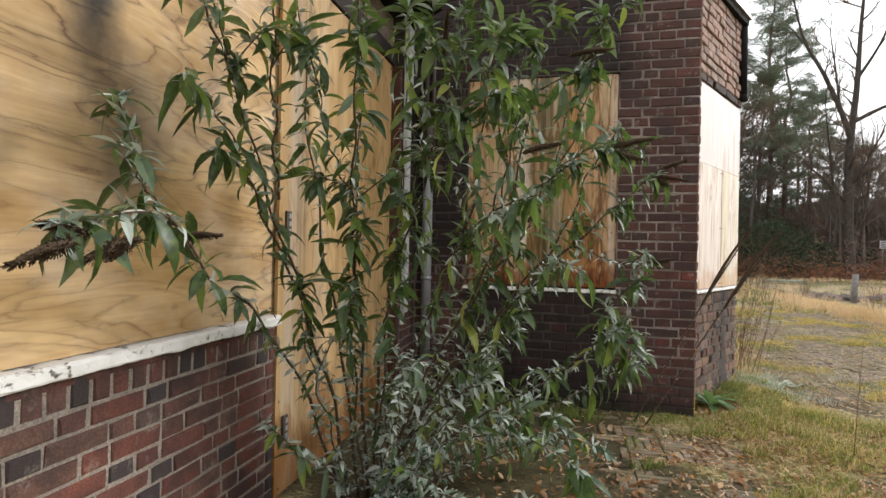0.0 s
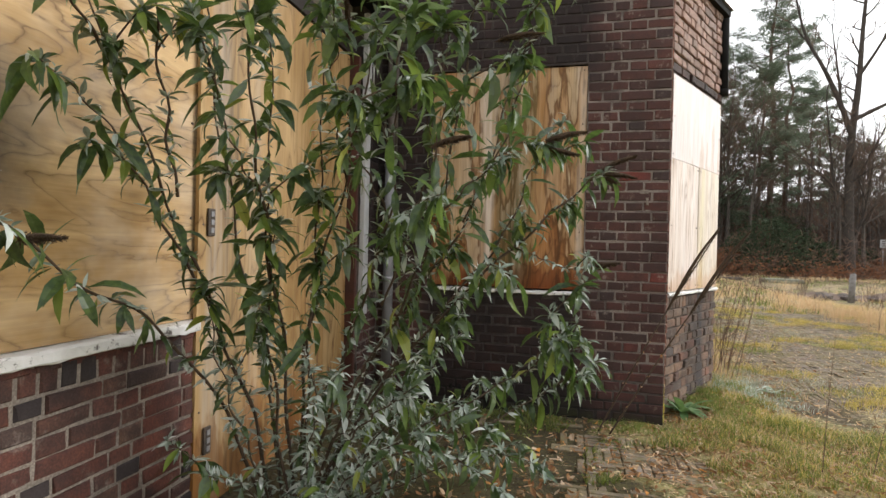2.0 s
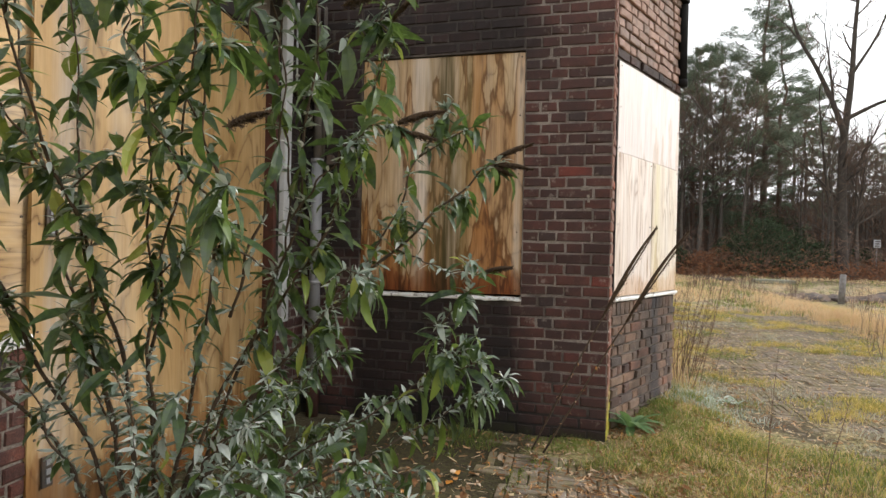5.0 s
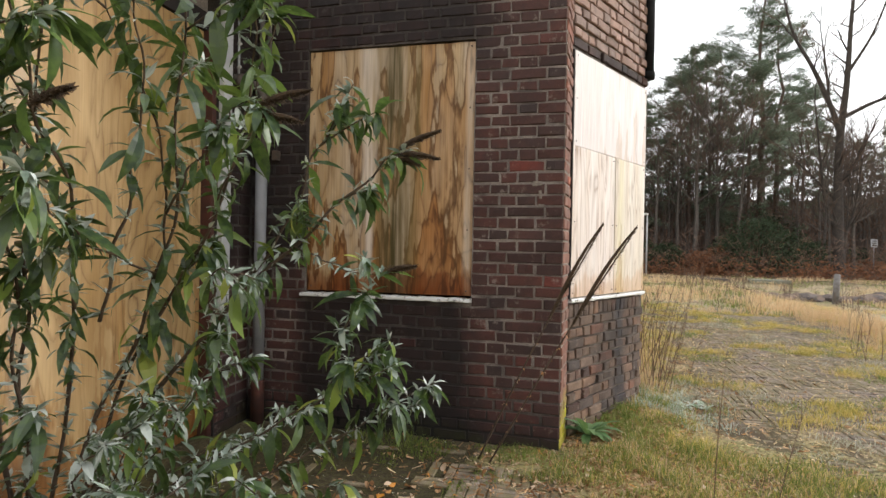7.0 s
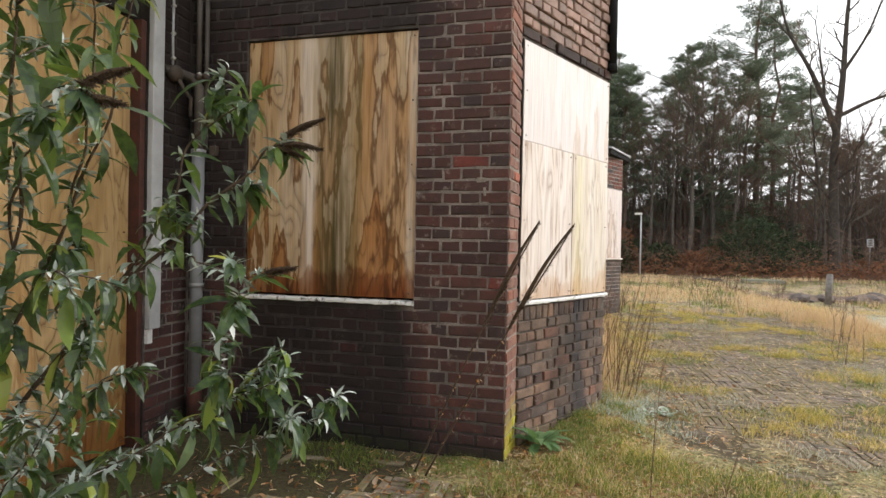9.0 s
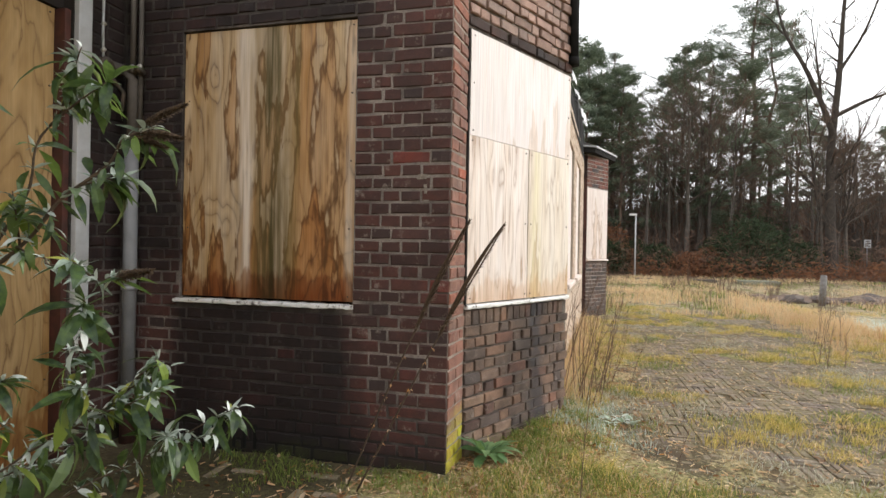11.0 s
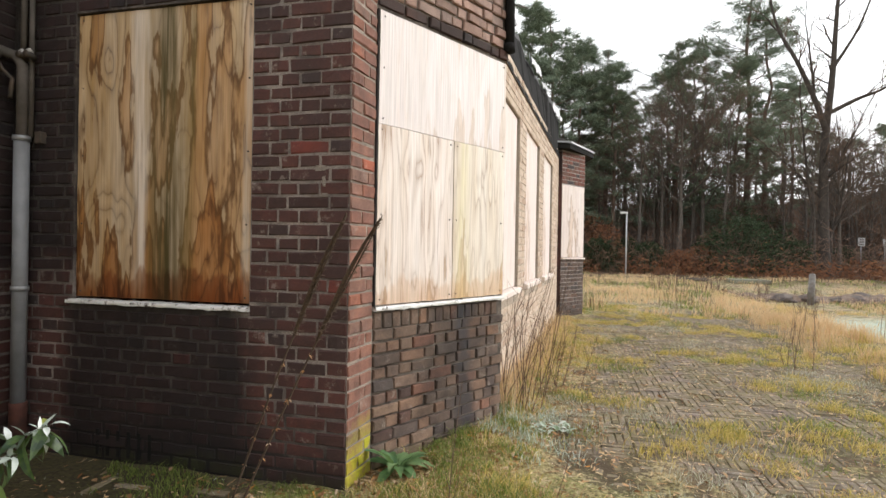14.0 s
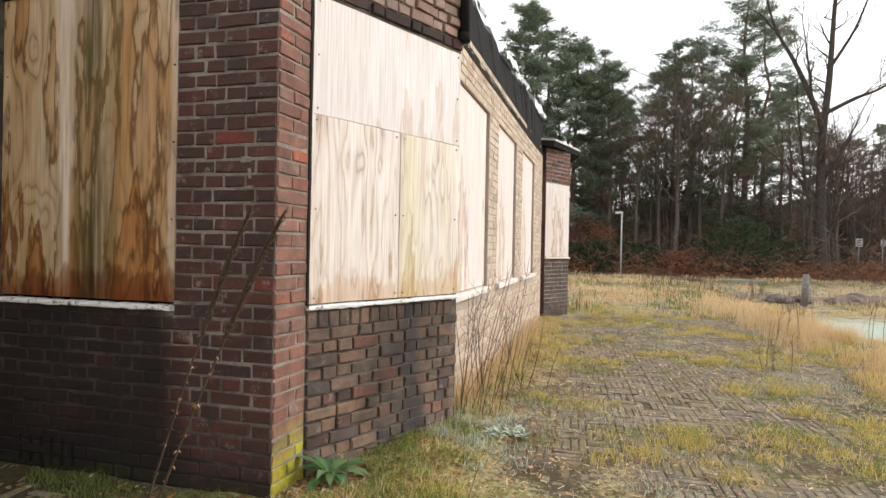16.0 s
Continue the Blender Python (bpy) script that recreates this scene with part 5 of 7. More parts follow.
def dress(pts, vig, foot):
    """Leaves in opposite pairs along a stem: small felted ones low, long drooping green ones towards the tip."""
    rng = bush_rng
    total = sum((b - a).length for a, b in zip(pts, pts[1:]))
    run, next_at, turn = 0.0, 0.06 if foot else 0.03, rng.uniform(0, 3)
    for a, b in zip(pts, pts[1:]):
        seg = (b - a).length
        d = (b - a).normalized()
        while next_at < run + seg:
            p = a + d * (next_at - run)
            t = next_at / total
            turn += 1.57 + rng.uniform(-0.3, 0.3)
            side = d.orthogonal().normalized()
            side.rotate(Matrix.Rotation(turn, 3, d).to_quaternion())
            for s in (1, -1):
                out = (side * s + d * rng.uniform(0.1, 0.8) + Vector((0, 0, rng.uniform(-0.15, 0.3)))).normalized()
                # felted shoots at the node
                for k in range(rng.choice((1, 2, 2, 3) if p.y > 2.98 else (3, 4, 5, 6) if p.z < .85 else (2, 3, 4, 5) if vig < .8 or t < .4 else (1, 2, 2, 3))):
                    o2 = (out + Vector((rng.gauss(0, .55), rng.gauss(0, .55), rng.gauss(0, .4)))).normalized()
                    l = rng.triangular(0.020, 0.072, 0.040 if p.x < -.45 else 0.030)
                    spot(aim(p, o2, rng.uniform(-.8, .8)), l, l * rng.uniform(.22, .32), rng.uniform(-.2, 1.0), small, rng.uniform(-.3, .3))
                many = 0 if t < 0.40 else 1 if rng.random() < .88 else 2
                for k in range(many):
                    if rng.random() > min(0.95, 0.80 * vig) * (.5 if p.z < .85 and p.y < 2.98 else 1):
                        continue
                    l = rng.triangular(0.055, 0.20, 0.085) * (0.85 + 0.2 * vig)
                    o2 = (out + Vector((rng.gauss(0, .3), rng.gauss(0, .3), rng.uniform(-1.3, -0.1)))).normalized()
                    m = aim(p + o2 * 0.012, o2, rng.uniform(-.7, .7))
                    dr = rng.uniform(0.4, 1.6)
                    if m.translation.x + o2.x * l < XL + .03:
                        continue
                    if len(leaf_single) < 285 and t > 0.6 and rng.random() < 0.35:
                        leaf_single.append((m, l, dr))
                    else:
                        spot(m, l, l * rng.uniform(.20, .29), dr, big, rng.uniform(-.25, .25))
                if t > 0.10 and rng.random() < 0.34:
                    l = rng.uniform(0.05, 0.11)
                    spot(aim(p, out, rng.uniform(-.5, .5)), l, l * .29, rng.uniform(.6, 1.6), big if rng.random() < .7 else small)
            next_at += rng.uniform(0.040, 0.070) if t > 0.45 else rng.uniform(0.05, 0.085)
        run += seg
    # tuft at the tip: felted young leaves, long ones hanging below
    tip, d = pts[-1], (pts[-1] - pts[-3]).normalized()
    for k in range(int(16 * vig)):
        up = rng.random() < .5
        o2 = (d * rng.uniform(.1, 1.2) + Vector((rng.gauss(0, .6), rng.gauss(0, .6), rng.gauss(.3 if up else -.4, .4)))).normalized()
        l = rng.uniform(0.035, 0.075) if up else rng.uniform(.07, .15)
        if not up and tip.z < .9 and rng.random() < .6:
            continue
        spot(aim(tip - d * rng.uniform(0, .09), o2, rng.uniform(-.6, .6)), l, l * .28, rng.uniform(.3, 1.5), small if up else big)


for i, (ctrl, r0, vig) in enumerate(STEMS):
    pts = curve_pts(ctrl, 34)
    foot = ctrl[0][2] < 0.01
    pts = [p + Vector((0.010 * math.sin(k * 0.9 + i), 0.010 * math.cos(k * 0.7 + 2 * i), 0)) * (min(k, 6) / 6) for k, p in enumerate(pts)]
    v, f = tube_data(pts, [r0 * .68 * (1 - 0.74 * k / 34) * (1.22 if k % 4 == 0 else 1) for k in range(35)], 7)
    under(raw("stem", v, f, M_stem, None, "", True), bush)
    dress(pts, vig, foot)
    # short side shoots
    for k in range(2 if len(ctrl) > 4 else 1):
        q = bush_rng.randrange(14, 31)
        d = (pts[q + 1] - pts[q]).normalized()
        o2 = (d * 0.7 + Vector((bush_rng.gauss(0, .6), bush_rng.gauss(0, .6), bush_rng.uniform(-.1, .8)))).normalized()
        l = bush_rng.uniform(0.14, 0.30)
        sp = [pts[q] + o2 * (l * t) + Vector((0, 0, -0.12 * l * t * t)) for t in [n / 8 for n in range(9)]]
        if min(p.x for p in sp) < XL + 0.05:
            continue
        v, f = tube_data(sp, [0.004 * (1 - .6 * n / 8) for n in range(9)], 5)
        under(raw("side_shoot", v, f, M_stem, None, "", True), bush)
        dress(sp, vig, False)
under(big.ob("foliage", M_leaf, None, "long drooping green leaves"), bush)["kind"] = "stuff"
under(small.ob("young_foliage", M_felted, None, "small silver-felted young leaves"), bush)["kind"] = "stuff"
leaf_meshes = [mesh_of("leaf", *leaf_data(1.0, w, d), M_leaf_one, True) for w, d in ((.22, .7), (.27, 1.0), (.24, 1.3), (.21, 1.7), (.26, 1.5))]
for m, l, dr in leaf_single:
    ob = new("leaf", leaf_meshes[min(4, int((dr - 0.6) / 1.3 * 5))])
    ob.parent = bush
    ob.matrix_parent_inverse = bush.matrix_basis.inverted()
    ob.matrix_basis = m @ Matrix.Diagonal((l, l, l, 1))
for p, d, l in (((.32, 2.93, 1.60), (.92, .05, .38), .15), ((.33, 2.93, 1.58), (.98, -.05, -.14), .13), ((.31, 2.92, 1.57), (.8, .3, -.28), .08),
                ((-.95, 1.04, 1.22), (-.1, -.9, -.35), .11), ((-.98, 1.10, 1.24), (-.3, -.9, .15), .08), ((-.93, 1.12, 1.22), (.5, -.7, -.25), .09), ((-1.1, 1.5, 1.24), (.85, .3, .05), .10),
                ((-.08, 2.42, 2.0), (.95, -.1, .05), .16), ((.10, 2.42, 1.63), (.95, .0, .2), .14), ((.10, 2.42, 1.60), (.9, .1, -.15), .11), ((-.22, 2.06, 1.55), (.9, -.1, .2), .12),
                ((-1.16, 1.66, 2.08), (.1, -.8, .4), .12), ((-.02, 2.68, 2.05), (.7, -.1, .6), .15), ((.30, 2.88, 1.17), (.95, .1, .2), .10), ((-.5, 2.05, 1.9), (.2, -.6, .7), .14), ((-.72, 1.82, 2.15), (-.4, -.5, .7), .13)):
    under(spike(Vector(p), Vector(d).normalized(), l, 1.35), bush)
under(spike(Vector((-.99, 1.24, 1.23)), Vector((-.45, -.80, -.42)).normalized(), .13, 1.9), bush)

# two dead spikes of another shoot leaning on the pier
dead = base("dead_shoot", (0.45, 4.2, 0.0), label="two dead dark flower stalks leaning at the brick pier", category="dead plant")
for foot, tip in (((.40, 4.24, 0), (1.075, 4.03, 1.395)), ((.47, 4.20, 0), (1.235, 4.0, 1.375))):
    a, b = Vector(foot), Vector(tip)
    mid = a.lerp(b, .55) + Vector((-.035, 0, -.03))
    pts = curve_pts([a, mid, b], 20)
    v, f = tube_data(pts, [0.006 - 0.003 * k / 20 for k in range(21)], 6)
    under(raw("stalk", v, f, M_stem, None, "", True), dead)
    d = (pts[-1] - pts[12]).normalized()
    under(spike(pts[12], d, (pts[-1] - pts[12]).length, 1.8), dead)
    a2 = Acc()
    for k in range(34):
        q = pts[bush_rng.randrange(2, 12)]
        o2 = Vector((bush_rng.gauss(0, 1), bush_rng.gauss(0, 1), bush_rng.gauss(0, .6))).normalized()
        spot(aim(q, o2), bush_rng.uniform(.012, .03), .008, 1.0, a2)
    under(a2.ob("withered_leaves", M_litter, None, "withered leaf scraps"), dead)["kind"] = "stuff"


# ---- weeds ----
def weed(name, at, stems, h, lean, label, r=0.003, seed=1, mat=None, side=0.5):
    rng = random.Random(seed)
    w = base(name, (at[0], at[1], ground_z(at[0], at[1])), label=label, category="weed")
    for i in range(stems):
        q = Vector((rng.gauss(0, .06) * min(stems, 6) / 3, rng.gauss(0, .06) * min(stems, 6) / 3, 0))
        hh = h * rng.uniform(.6, 1.05)
        le = Vector((lean[0] + rng.gauss(0, .16), lean[1] + rng.gauss(0, .16), 1)) * hh
        pts = curve_pts([q, q + le * .5 + Vector((rng.gauss(0, .02), rng.gauss(0, .02), 0)), q + le], 8)
        a = Acc()
        a.add(*tube_data(pts, [r * (1 - .7 * k / 8) for k in range(9)], 5))
        for k in range(int(7 * side) + 1):
            s = pts[rng.randrange(3, 8)]
            e = s + Vector((rng.gauss(0, .06), rng.gauss(0, .06), rng.uniform(.05, .16)))
            a.add(*tube_data([s, s.lerp(e, .5) + Vector((0, 0, -.01)), e], [r * .5, r * .4, r * .2], 4))
        a.ob("stem", mat or M_twig, w)
    return w


weed("dead_weed", (1.56, 6.25, 0), 22, 1.12, (.14, -.04), "bare brown weed stems beside the canted wall", 0.0036, seed=3)
weed("dead_weed", (1.85, 6.9, 0), 9, 0.7, (.2, .0), "bare brown weed stems beside the path", seed=4)
weed("dead_weed", (1.60, 7.9, 0), 9, 0.8, (.1, .0), "bare brown weed stems beside the far wall", seed=5)
weed("dead_stalk", (1.56, 3.85, 0), 1, 0.93, (.06, .0), "single thin dead stalk in the grass", 0.0028, 6)
weed("dead_stalk", (1.86, 3.9, 0), 1, 0.60, (.08, .0), "single thin dead stalk in the grass", 0.0026, 7)
weed("dead_stalk", (1.5, 2.9, 0), 3, 0.55, (.1, .0), "thin dead stalks in the grass", 0.0025, 8)
weed("dead_weed", (4.4, 8.6, 0), 5, 0.55, (.0, .0), "thin dry weed stems on the paving edge", 0.004, 9)
weed("dead_weed", (5.2, 10.6, 0), 6, 0.6, (.0, .0), "thin dry weed stems on the paving edge", 0.004, 10)
weed("dead_weed", (6.3, 13.2, 0), 14, 0.8, (.0, .0), "tuft of reddish dry stems in the grass", 0.005, 11)
weed("dead_weed", (7.2, 12.2, 0), 8, 0.9, (.1, .0), "tuft of dry stems by the frosted ground", 0.006, 12)
for i in range(9):
    weed("dead_weed", (4.6 + i * .55, 20.5 + (i * 37 % 11) * .3, 0), 5, 0.8, (.0, .0), "dark dry weeds before the rubble", 0.008, 30 + i)

dock = base("dock_plant", (1.05, 4.82, 0.01), label="broad-leaved green dock rosette at the pier foot", category="plant")
rng = random.Random(12)
for i in range(20):
    a = i * 2.4
    o2 = Vector((math.cos(a), math.sin(a), rng.uniform(.5, 2.4)))
    l = rng.uniform(.16, .27)
    v, f = leaf_data(l, l * .25, rng.uniform(.7, 1.6), .25, curl=rng.uniform(-.15, .15))
    m = aim(Vector((1.05 + .02 * math.cos(a), 4.82 + .02 * math.sin(a), .035)), o2)
    under(raw("leaf", [m @ Vector(q) for q in v], f, M_dock, None, "", True), dock)
frost = base("frosted_plant", (1.84, 5.72, 0.0), label="low rosette of frost-white leaves in the grass", category="plant")
for k, (cx, cy) in enumerate(((1.80, 5.70), (1.94, 5.76), (1.70, 5.85))):
    a2 = Acc()
    for i in range(34):
        a = i * 2.4
        l = rng.uniform(.035, .085)
        v, f = leaf_data(l, l * .34, rng.uniform(.4, 1.2), .2)
        m = aim(Vector((cx + rng.gauss(0, .04), cy + rng.gauss(0, .04), .02)), Vector((math.cos(a), math.sin(a), rng.uniform(.3, 1.2))))
        a2.add([m @ Vector(q) for q in v], f)
    under(a2.ob("rosette", M_frost, None, ""), frost)


# ---- grass ----
def blades(name, n, where, h, width, mat, label, seed, lean=0.5):
    """Tapered bent blades, three triangles each; where(rng) gives a spot and a height factor or None."""
    r = np.random.RandomState(seed)
    rng = random.Random(seed)
    spots = []
    while len(spots) < n:
        q = where(rng)
        if q and ground_ok(q[0], q[1]):
            spots.append((q[0], q[1], ground_z(q[0], q[1]) - 0.004, q[2]))
    s = np.array(spots)
    a = r.uniform(0, 2 * np.pi, n)
    hh = h * s[:, 3] * r.uniform(0.5, 1.15, n)
    le = hh * lean * r.uniform(0.1, 1.3, n)
    ww = width * r.uniform(0.6, 1.2, n)
    dx, dy = np.cos(a), np.sin(a)
    b = r.uniform(0, 2 * np.pi, n)
    px, py = np.cos(b) * ww / 2, np.sin(b) * ww / 2
    v = np.zeros((n, 5, 3))
    v[:, 0] = np.stack([s[:, 0] - px, s[:, 1] - py, s[:, 2]], 1)
    v[:, 1] = np.stack([s[:, 0] + px, s[:, 1] + py, s[:, 2]], 1)
    mx, my, mz = s[:, 0] + dx * le * .35, s[:, 1] + dy * le * .35, s[:, 2] + hh * .6
    v[:, 2] = np.stack([mx + px * .8, my + py * .8, mz], 1)
    v[:, 3] = np.stack([mx - px * .8, my - py * .8, mz], 1)
    v[:, 4] = np.stack([s[:, 0] + dx * le, s[:, 1] + dy * le, s[:, 2] + hh * .95], 1)
    i = np.arange(n)[:, None] * 5
    f = [tuple(q) for q in np.concatenate([i, i + 1, i + 2, i + 3], 1).tolist()] + [tuple(q) for q in np.concatenate([i + 3, i + 2, i + 4], 1).tolist()]
    ob = raw(name, v.reshape(-1, 3).tolist(), f, mat)
    return tagged(ob, label=label, category="grass", kind="stuff")


def clump(x, y, s=1.4, off=0.0):
    return noise.noise(Vector((x * s, y * s, 7.7 + off))) + 0.5 * noise.noise(Vector((x * s * 2.7, y * s * 2.7, 1.7 + off)))


def near_plants(x, y):
    return (x - 1.05) ** 2 + (y - 4.80) ** 2 < 0.045 or (x - 1.84) ** 2 + (y - 5.72) ** 2 < 0.02


def wall_x(y):
    return 0.88 if y < 4.88 else 0.88 + (min(y, 5.8) - 4.88) * .655 if y < 6 else 1.34 + (y - 6) * .07


def at_wall(rng):
    y = rng.uniform(4.55, 11.8)
    x = wall_x(y) + abs(rng.gauss(0, .20 + .05 * min(y - 4.5, 4)))
    return (x, y, 0.5 + 0.6 * rng.random() + .3 * clump(x, y, 3)) if clump(x, y, 2.6) > 0.02 and not near_plants(x, y) else None


def tall_tufts(rng):
    y = rng.choice((6.15, 6.5, 7.0, 7.6, 8.3, 9.0, 9.8, 10.6)) + rng.gauss(0, .14)
    return (wall_x(y) + .03 + abs(rng.gauss(0, .13)), y, 0.6 + 0.5 * rng.random())


def before_pier(rng):
    x, y = rng.uniform(-.6, 2.6), rng.uniform(2.5, 4.75)
    d = (y - 2.5) + 0.55 * x
    return (x, y, 0.75 + clump(x, y, 2.6) * .7) if clump(x, y, 2.2, 3) > 0.98 - d * 0.50 and not (x < .3 and y < 3.9) and not near_plants(x, y) else None


def before_pier_dry(rng):
    q = before_pier(rng)
    return q if q and q[0] > .75 + .5 * clump(q[0], q[1], 2.0, 6) else None


def on_paving(rng):
    x, y = rng.uniform(1.3, 7.0), rng.uniform(2.3, 14.5)
    return (x, y, max(.35, 0.5 + 9 * (ground_z(x, y) - .012))) if ground_z(x, y) + .012 * clump(x, y, 6, 1) > 0.024 and not near_plants(x, y) else None


def dry_side(rng):
    y = rng.uniform(5.5, 19)
    x = 3.6 + y * .17 + abs(rng.gauss(0, 2.2))
    return (x, y, 0.35 + .5 * rng.random() + max(0, clump(x, y, 1.3)) * .9) if clump(x, y, 1.1, 5) > -.12 and not (x > 6.9 and 12.6 < y < 18) else None


def meadow(rng):
    y = rng.uniform(13.0, 29)
    x = rng.uniform(1.5, 4 + y * .55)
    return (x, y, 0.35 + .4 * rng.random() + max(0, clump(x, y, .9)) * .9) if clump(x, y, .7, 2) > -.15 and not (x > 6.9 and y < 18) and not (7.4 < x < 10.2 and 16 < y < 21.3) else None


def meadow_b(rng):
    y = rng.uniform(13.0, 29)
    x = rng.uniform(1.5, 4 + y * .55)
    return (x, y, 0.5 + .5 * rng.random()) if clump(x, y, .6, 11) > .1 and not (x > 6.9 and y < 18) and not (7.4 < x < 10.2 and 16 < y < 21.3) else None


blades("grass", 6000, at_wall, 0.045, 0.0045, M_grass, "green grass along the foot of the walls", 1, .8)
blades("grass", 4500, at_wall, 0.085, 0.0040, M_grass_y, "yellowing grass along the foot of the walls", 2, .8)
blades("grass", 4500, at_wall, 0.085, 0.0045, M_straw, "withered blades along the foot of the walls", 13, 1.0)
blades("dry_grass", 1100, tall_tufts, 0.34, 0.0040, M_straw, "tall dry grass tufts beside the far wall", 14, .45)
blades("grass", 12000, before_pier, 0.070, 0.0040, M_grass, "short green grass before the pier", 3, .8)
blades("grass", 3000, before_pier_dry, 0.075, 0.0040, M_grass_y, "short yellow-green grass before the pier", 4, .9)
blades("grass", 2200, before_pier_dry, 0.09, 0.0036, M_straw, "straw-coloured blades before the pier", 5, .9)
blades("grass", 24000, on_paving, 0.042, 0.0050, M_grass_y, "yellow-green tufts in the paving joints", 6, .9)
blades("grass", 24000, on_paving, 0.040, 0.0050, M_grass, "green moss and grass tufts in the paving joints", 7, .8)
blades("grass", 8000, on_paving, 0.050, 0.0050, M_straw, "straw in the paving joints", 8, 1.0)
blades("dry_grass", 12000, dry_side, 0.19, 0.0070, M_straw, "dry straw-coloured grass beside the paving", 9, .7)
blades("dry_grass", 9000, dry_side, 0.17, 0.0080, M_grass_y, "yellow-green grass beside the paving", 10, .7)
blades("dry_grass", 15000, meadow, 0.27, 0.014, M_straw, "dry straw-coloured meadow before the wood", 11, .7)
blades("dry_grass", 9000, meadow_b, 0.15, 0.014, M_grass, "green and brown meadow grass before the wood", 12, .7)
blades("dry_grass", 2200, meadow_b, 0.42, 0.010, M_twig, "dark dead stalks in the meadow", 15, .4)

def tuft_spots(seed, n, ok, radius):
    """Blades gathered in tufts: a list of centres, and a spot near one of them."""
    rng = random.Random(seed)
    c = []
    while len(c) < n:
        q = ok(rng)
        if q and ground_ok(q[0], q[1]) and not near_plants(q[0], q[1]):
            c.append((q[0], q[1], rng.uniform(.5, 1.3)))
    def where(rng):
        x, y, s = c[rng.randrange(n)]
        x, y = x + rng.gauss(0, radius * s), y + rng.gauss(0, radius * s * .8)
        return None if near_plants(x, y) else (x, y, s)
    return where


def open_paving(rng):
    y = rng.uniform(2.6, 14)
    x = rng.uniform(wall_x(max(y, 4.6)) + .2 + (.5 if y < 3.6 else 0), 4.3 + .16 * y)
    band = noise.noise(Vector((x * .7, y * 1.5, 8.8))) + .5 * noise.noise(Vector((x * 2.0, y * 3.0, 2.8)))
    return (x, y) if band > .02 else None


blades("grass", 26000, tuft_spots(71, 240, open_paving, .075), 0.080, 0.0042, M_grass_y, "yellow-green tufts on the paving", 21, 1.0)
blades("grass", 12000, tuft_spots(72, 260, open_paving, .08), 0.060, 0.0042, M_grass, "green tufts on the paving", 22, .9)
blades("grass", 7000, tuft_spots(73, 240, open_paving, .06), 0.07, 0.0038, M_straw, "straw tufts on the paving", 23, 1.1)
blades("grass", 3600, tuft_spots(74, 60, lambda rng: (wall_x(5) + abs(rng.gauss(.1, .3)), rng.uniform(4.6, 7.5)), .06), 0.075, 0.0042, M_grass, "fresh green tufts at the wall foot", 24, 1.1)
blades("grass", 1500, tuft_spots(75, 60, lambda rng: (rng.gauss(1.72, .16), rng.gauss(5.75, .25)), .05), 0.07, 0.0045, M_frost, "rimed grass by the wall", 25, .9)
blades("dry_grass", 5000, tuft_spots(76, 60, lambda rng: (4.6 + .2 * rng.random() * 6 + rng.random(), rng.uniform(8, 15)), .10), 0.32, 0.0055, M_straw, "tall dry tufts at the paving edge", 26, .6)


def rimed(rng):
    """Cold hollows of the paving that keep their rime."""
    y = rng.uniform(4.8, 15)
    x = rng.uniform(wall_x(max(y, 4.6)) + .5, 4.6 + .2 * y)
    return (x, y) if noise.noise(Vector((x * .55, y * .9, 31.3))) + .4 * noise.noise(Vector((x * 2.2, y * 3.0, 12.8))) > .22 else None


blades("grass", 13000, tuft_spots(77, 380, rimed, .075), 0.045, 0.0045, M_rime, "rime-whitened grass on the paving", 27, 1.0)


def slivers(name, n, where, size, mat, label, seed):
    """Scraps lying flat: straw, bark and grit."""
    rng = random.Random(seed)
    a = Acc()
    k = 0
    while k < n:
        q = where(rng)
        if not q or not ground_ok(q[0], q[1]):
            continue
        k += 1
        l, w = size * rng.uniform(.3, 1.3), size * rng.uniform(.06, .30)
        t = rng.uniform(0, 6.28)
        d, s = Vector((math.cos(t), math.sin(t), rng.gauss(0, .2))) * l / 2, Vector((-math.sin(t), math.cos(t), rng.gauss(0, .5))) * w / 2
        c = Vector((q[0], q[1], max(ground_z(q[0], q[1]), .004) + .007 + rng.uniform(0, .006)))
        a.add([c - d - s, c + d - s * .6, c + d + s * .4, c - d + s], [(0, 1, 2, 3)])
    return tagged(a.ob(name, mat), label=label, category="litter", kind="stuff")


def anywhere(rng):
    y = 2.2 + 10 * rng.random() ** 1.6
    x = rng.uniform(-.8, 3.8 + .25 * y)
    return None if x < .6 and y < 4.5 and rng.random() < .75 else (x, y, 1)


slivers("straw_litter", 11000, anywhere, .035, M_straw, "scraps of straw lying on the ground", 51)
slivers("bark_litter", 9000, anywhere, .030, M_litter, "scraps of bark and leaf lying on the ground", 52)
def by_pier(rng):
    return rng.gauss(1.35, .55), rng.gauss(4.0, .6), 1


def wall_foot(rng):
    y = rng.uniform(4.6, 9)
    return wall_x(y) + abs(rng.gauss(0, .35)), y, 1


slivers("bark_litter", 4000, wall_foot, .05, M_litter, "reddish leaf scraps along the wall foot", 55)
slivers("bark_litter", 5000, by_pier, .045, M_litter, "brown leaf scraps among the grass at the pier", 54)
slivers("grit", 5000, anywhere, .016, M_frost, "pale grit and rime specks on the paving", 53)

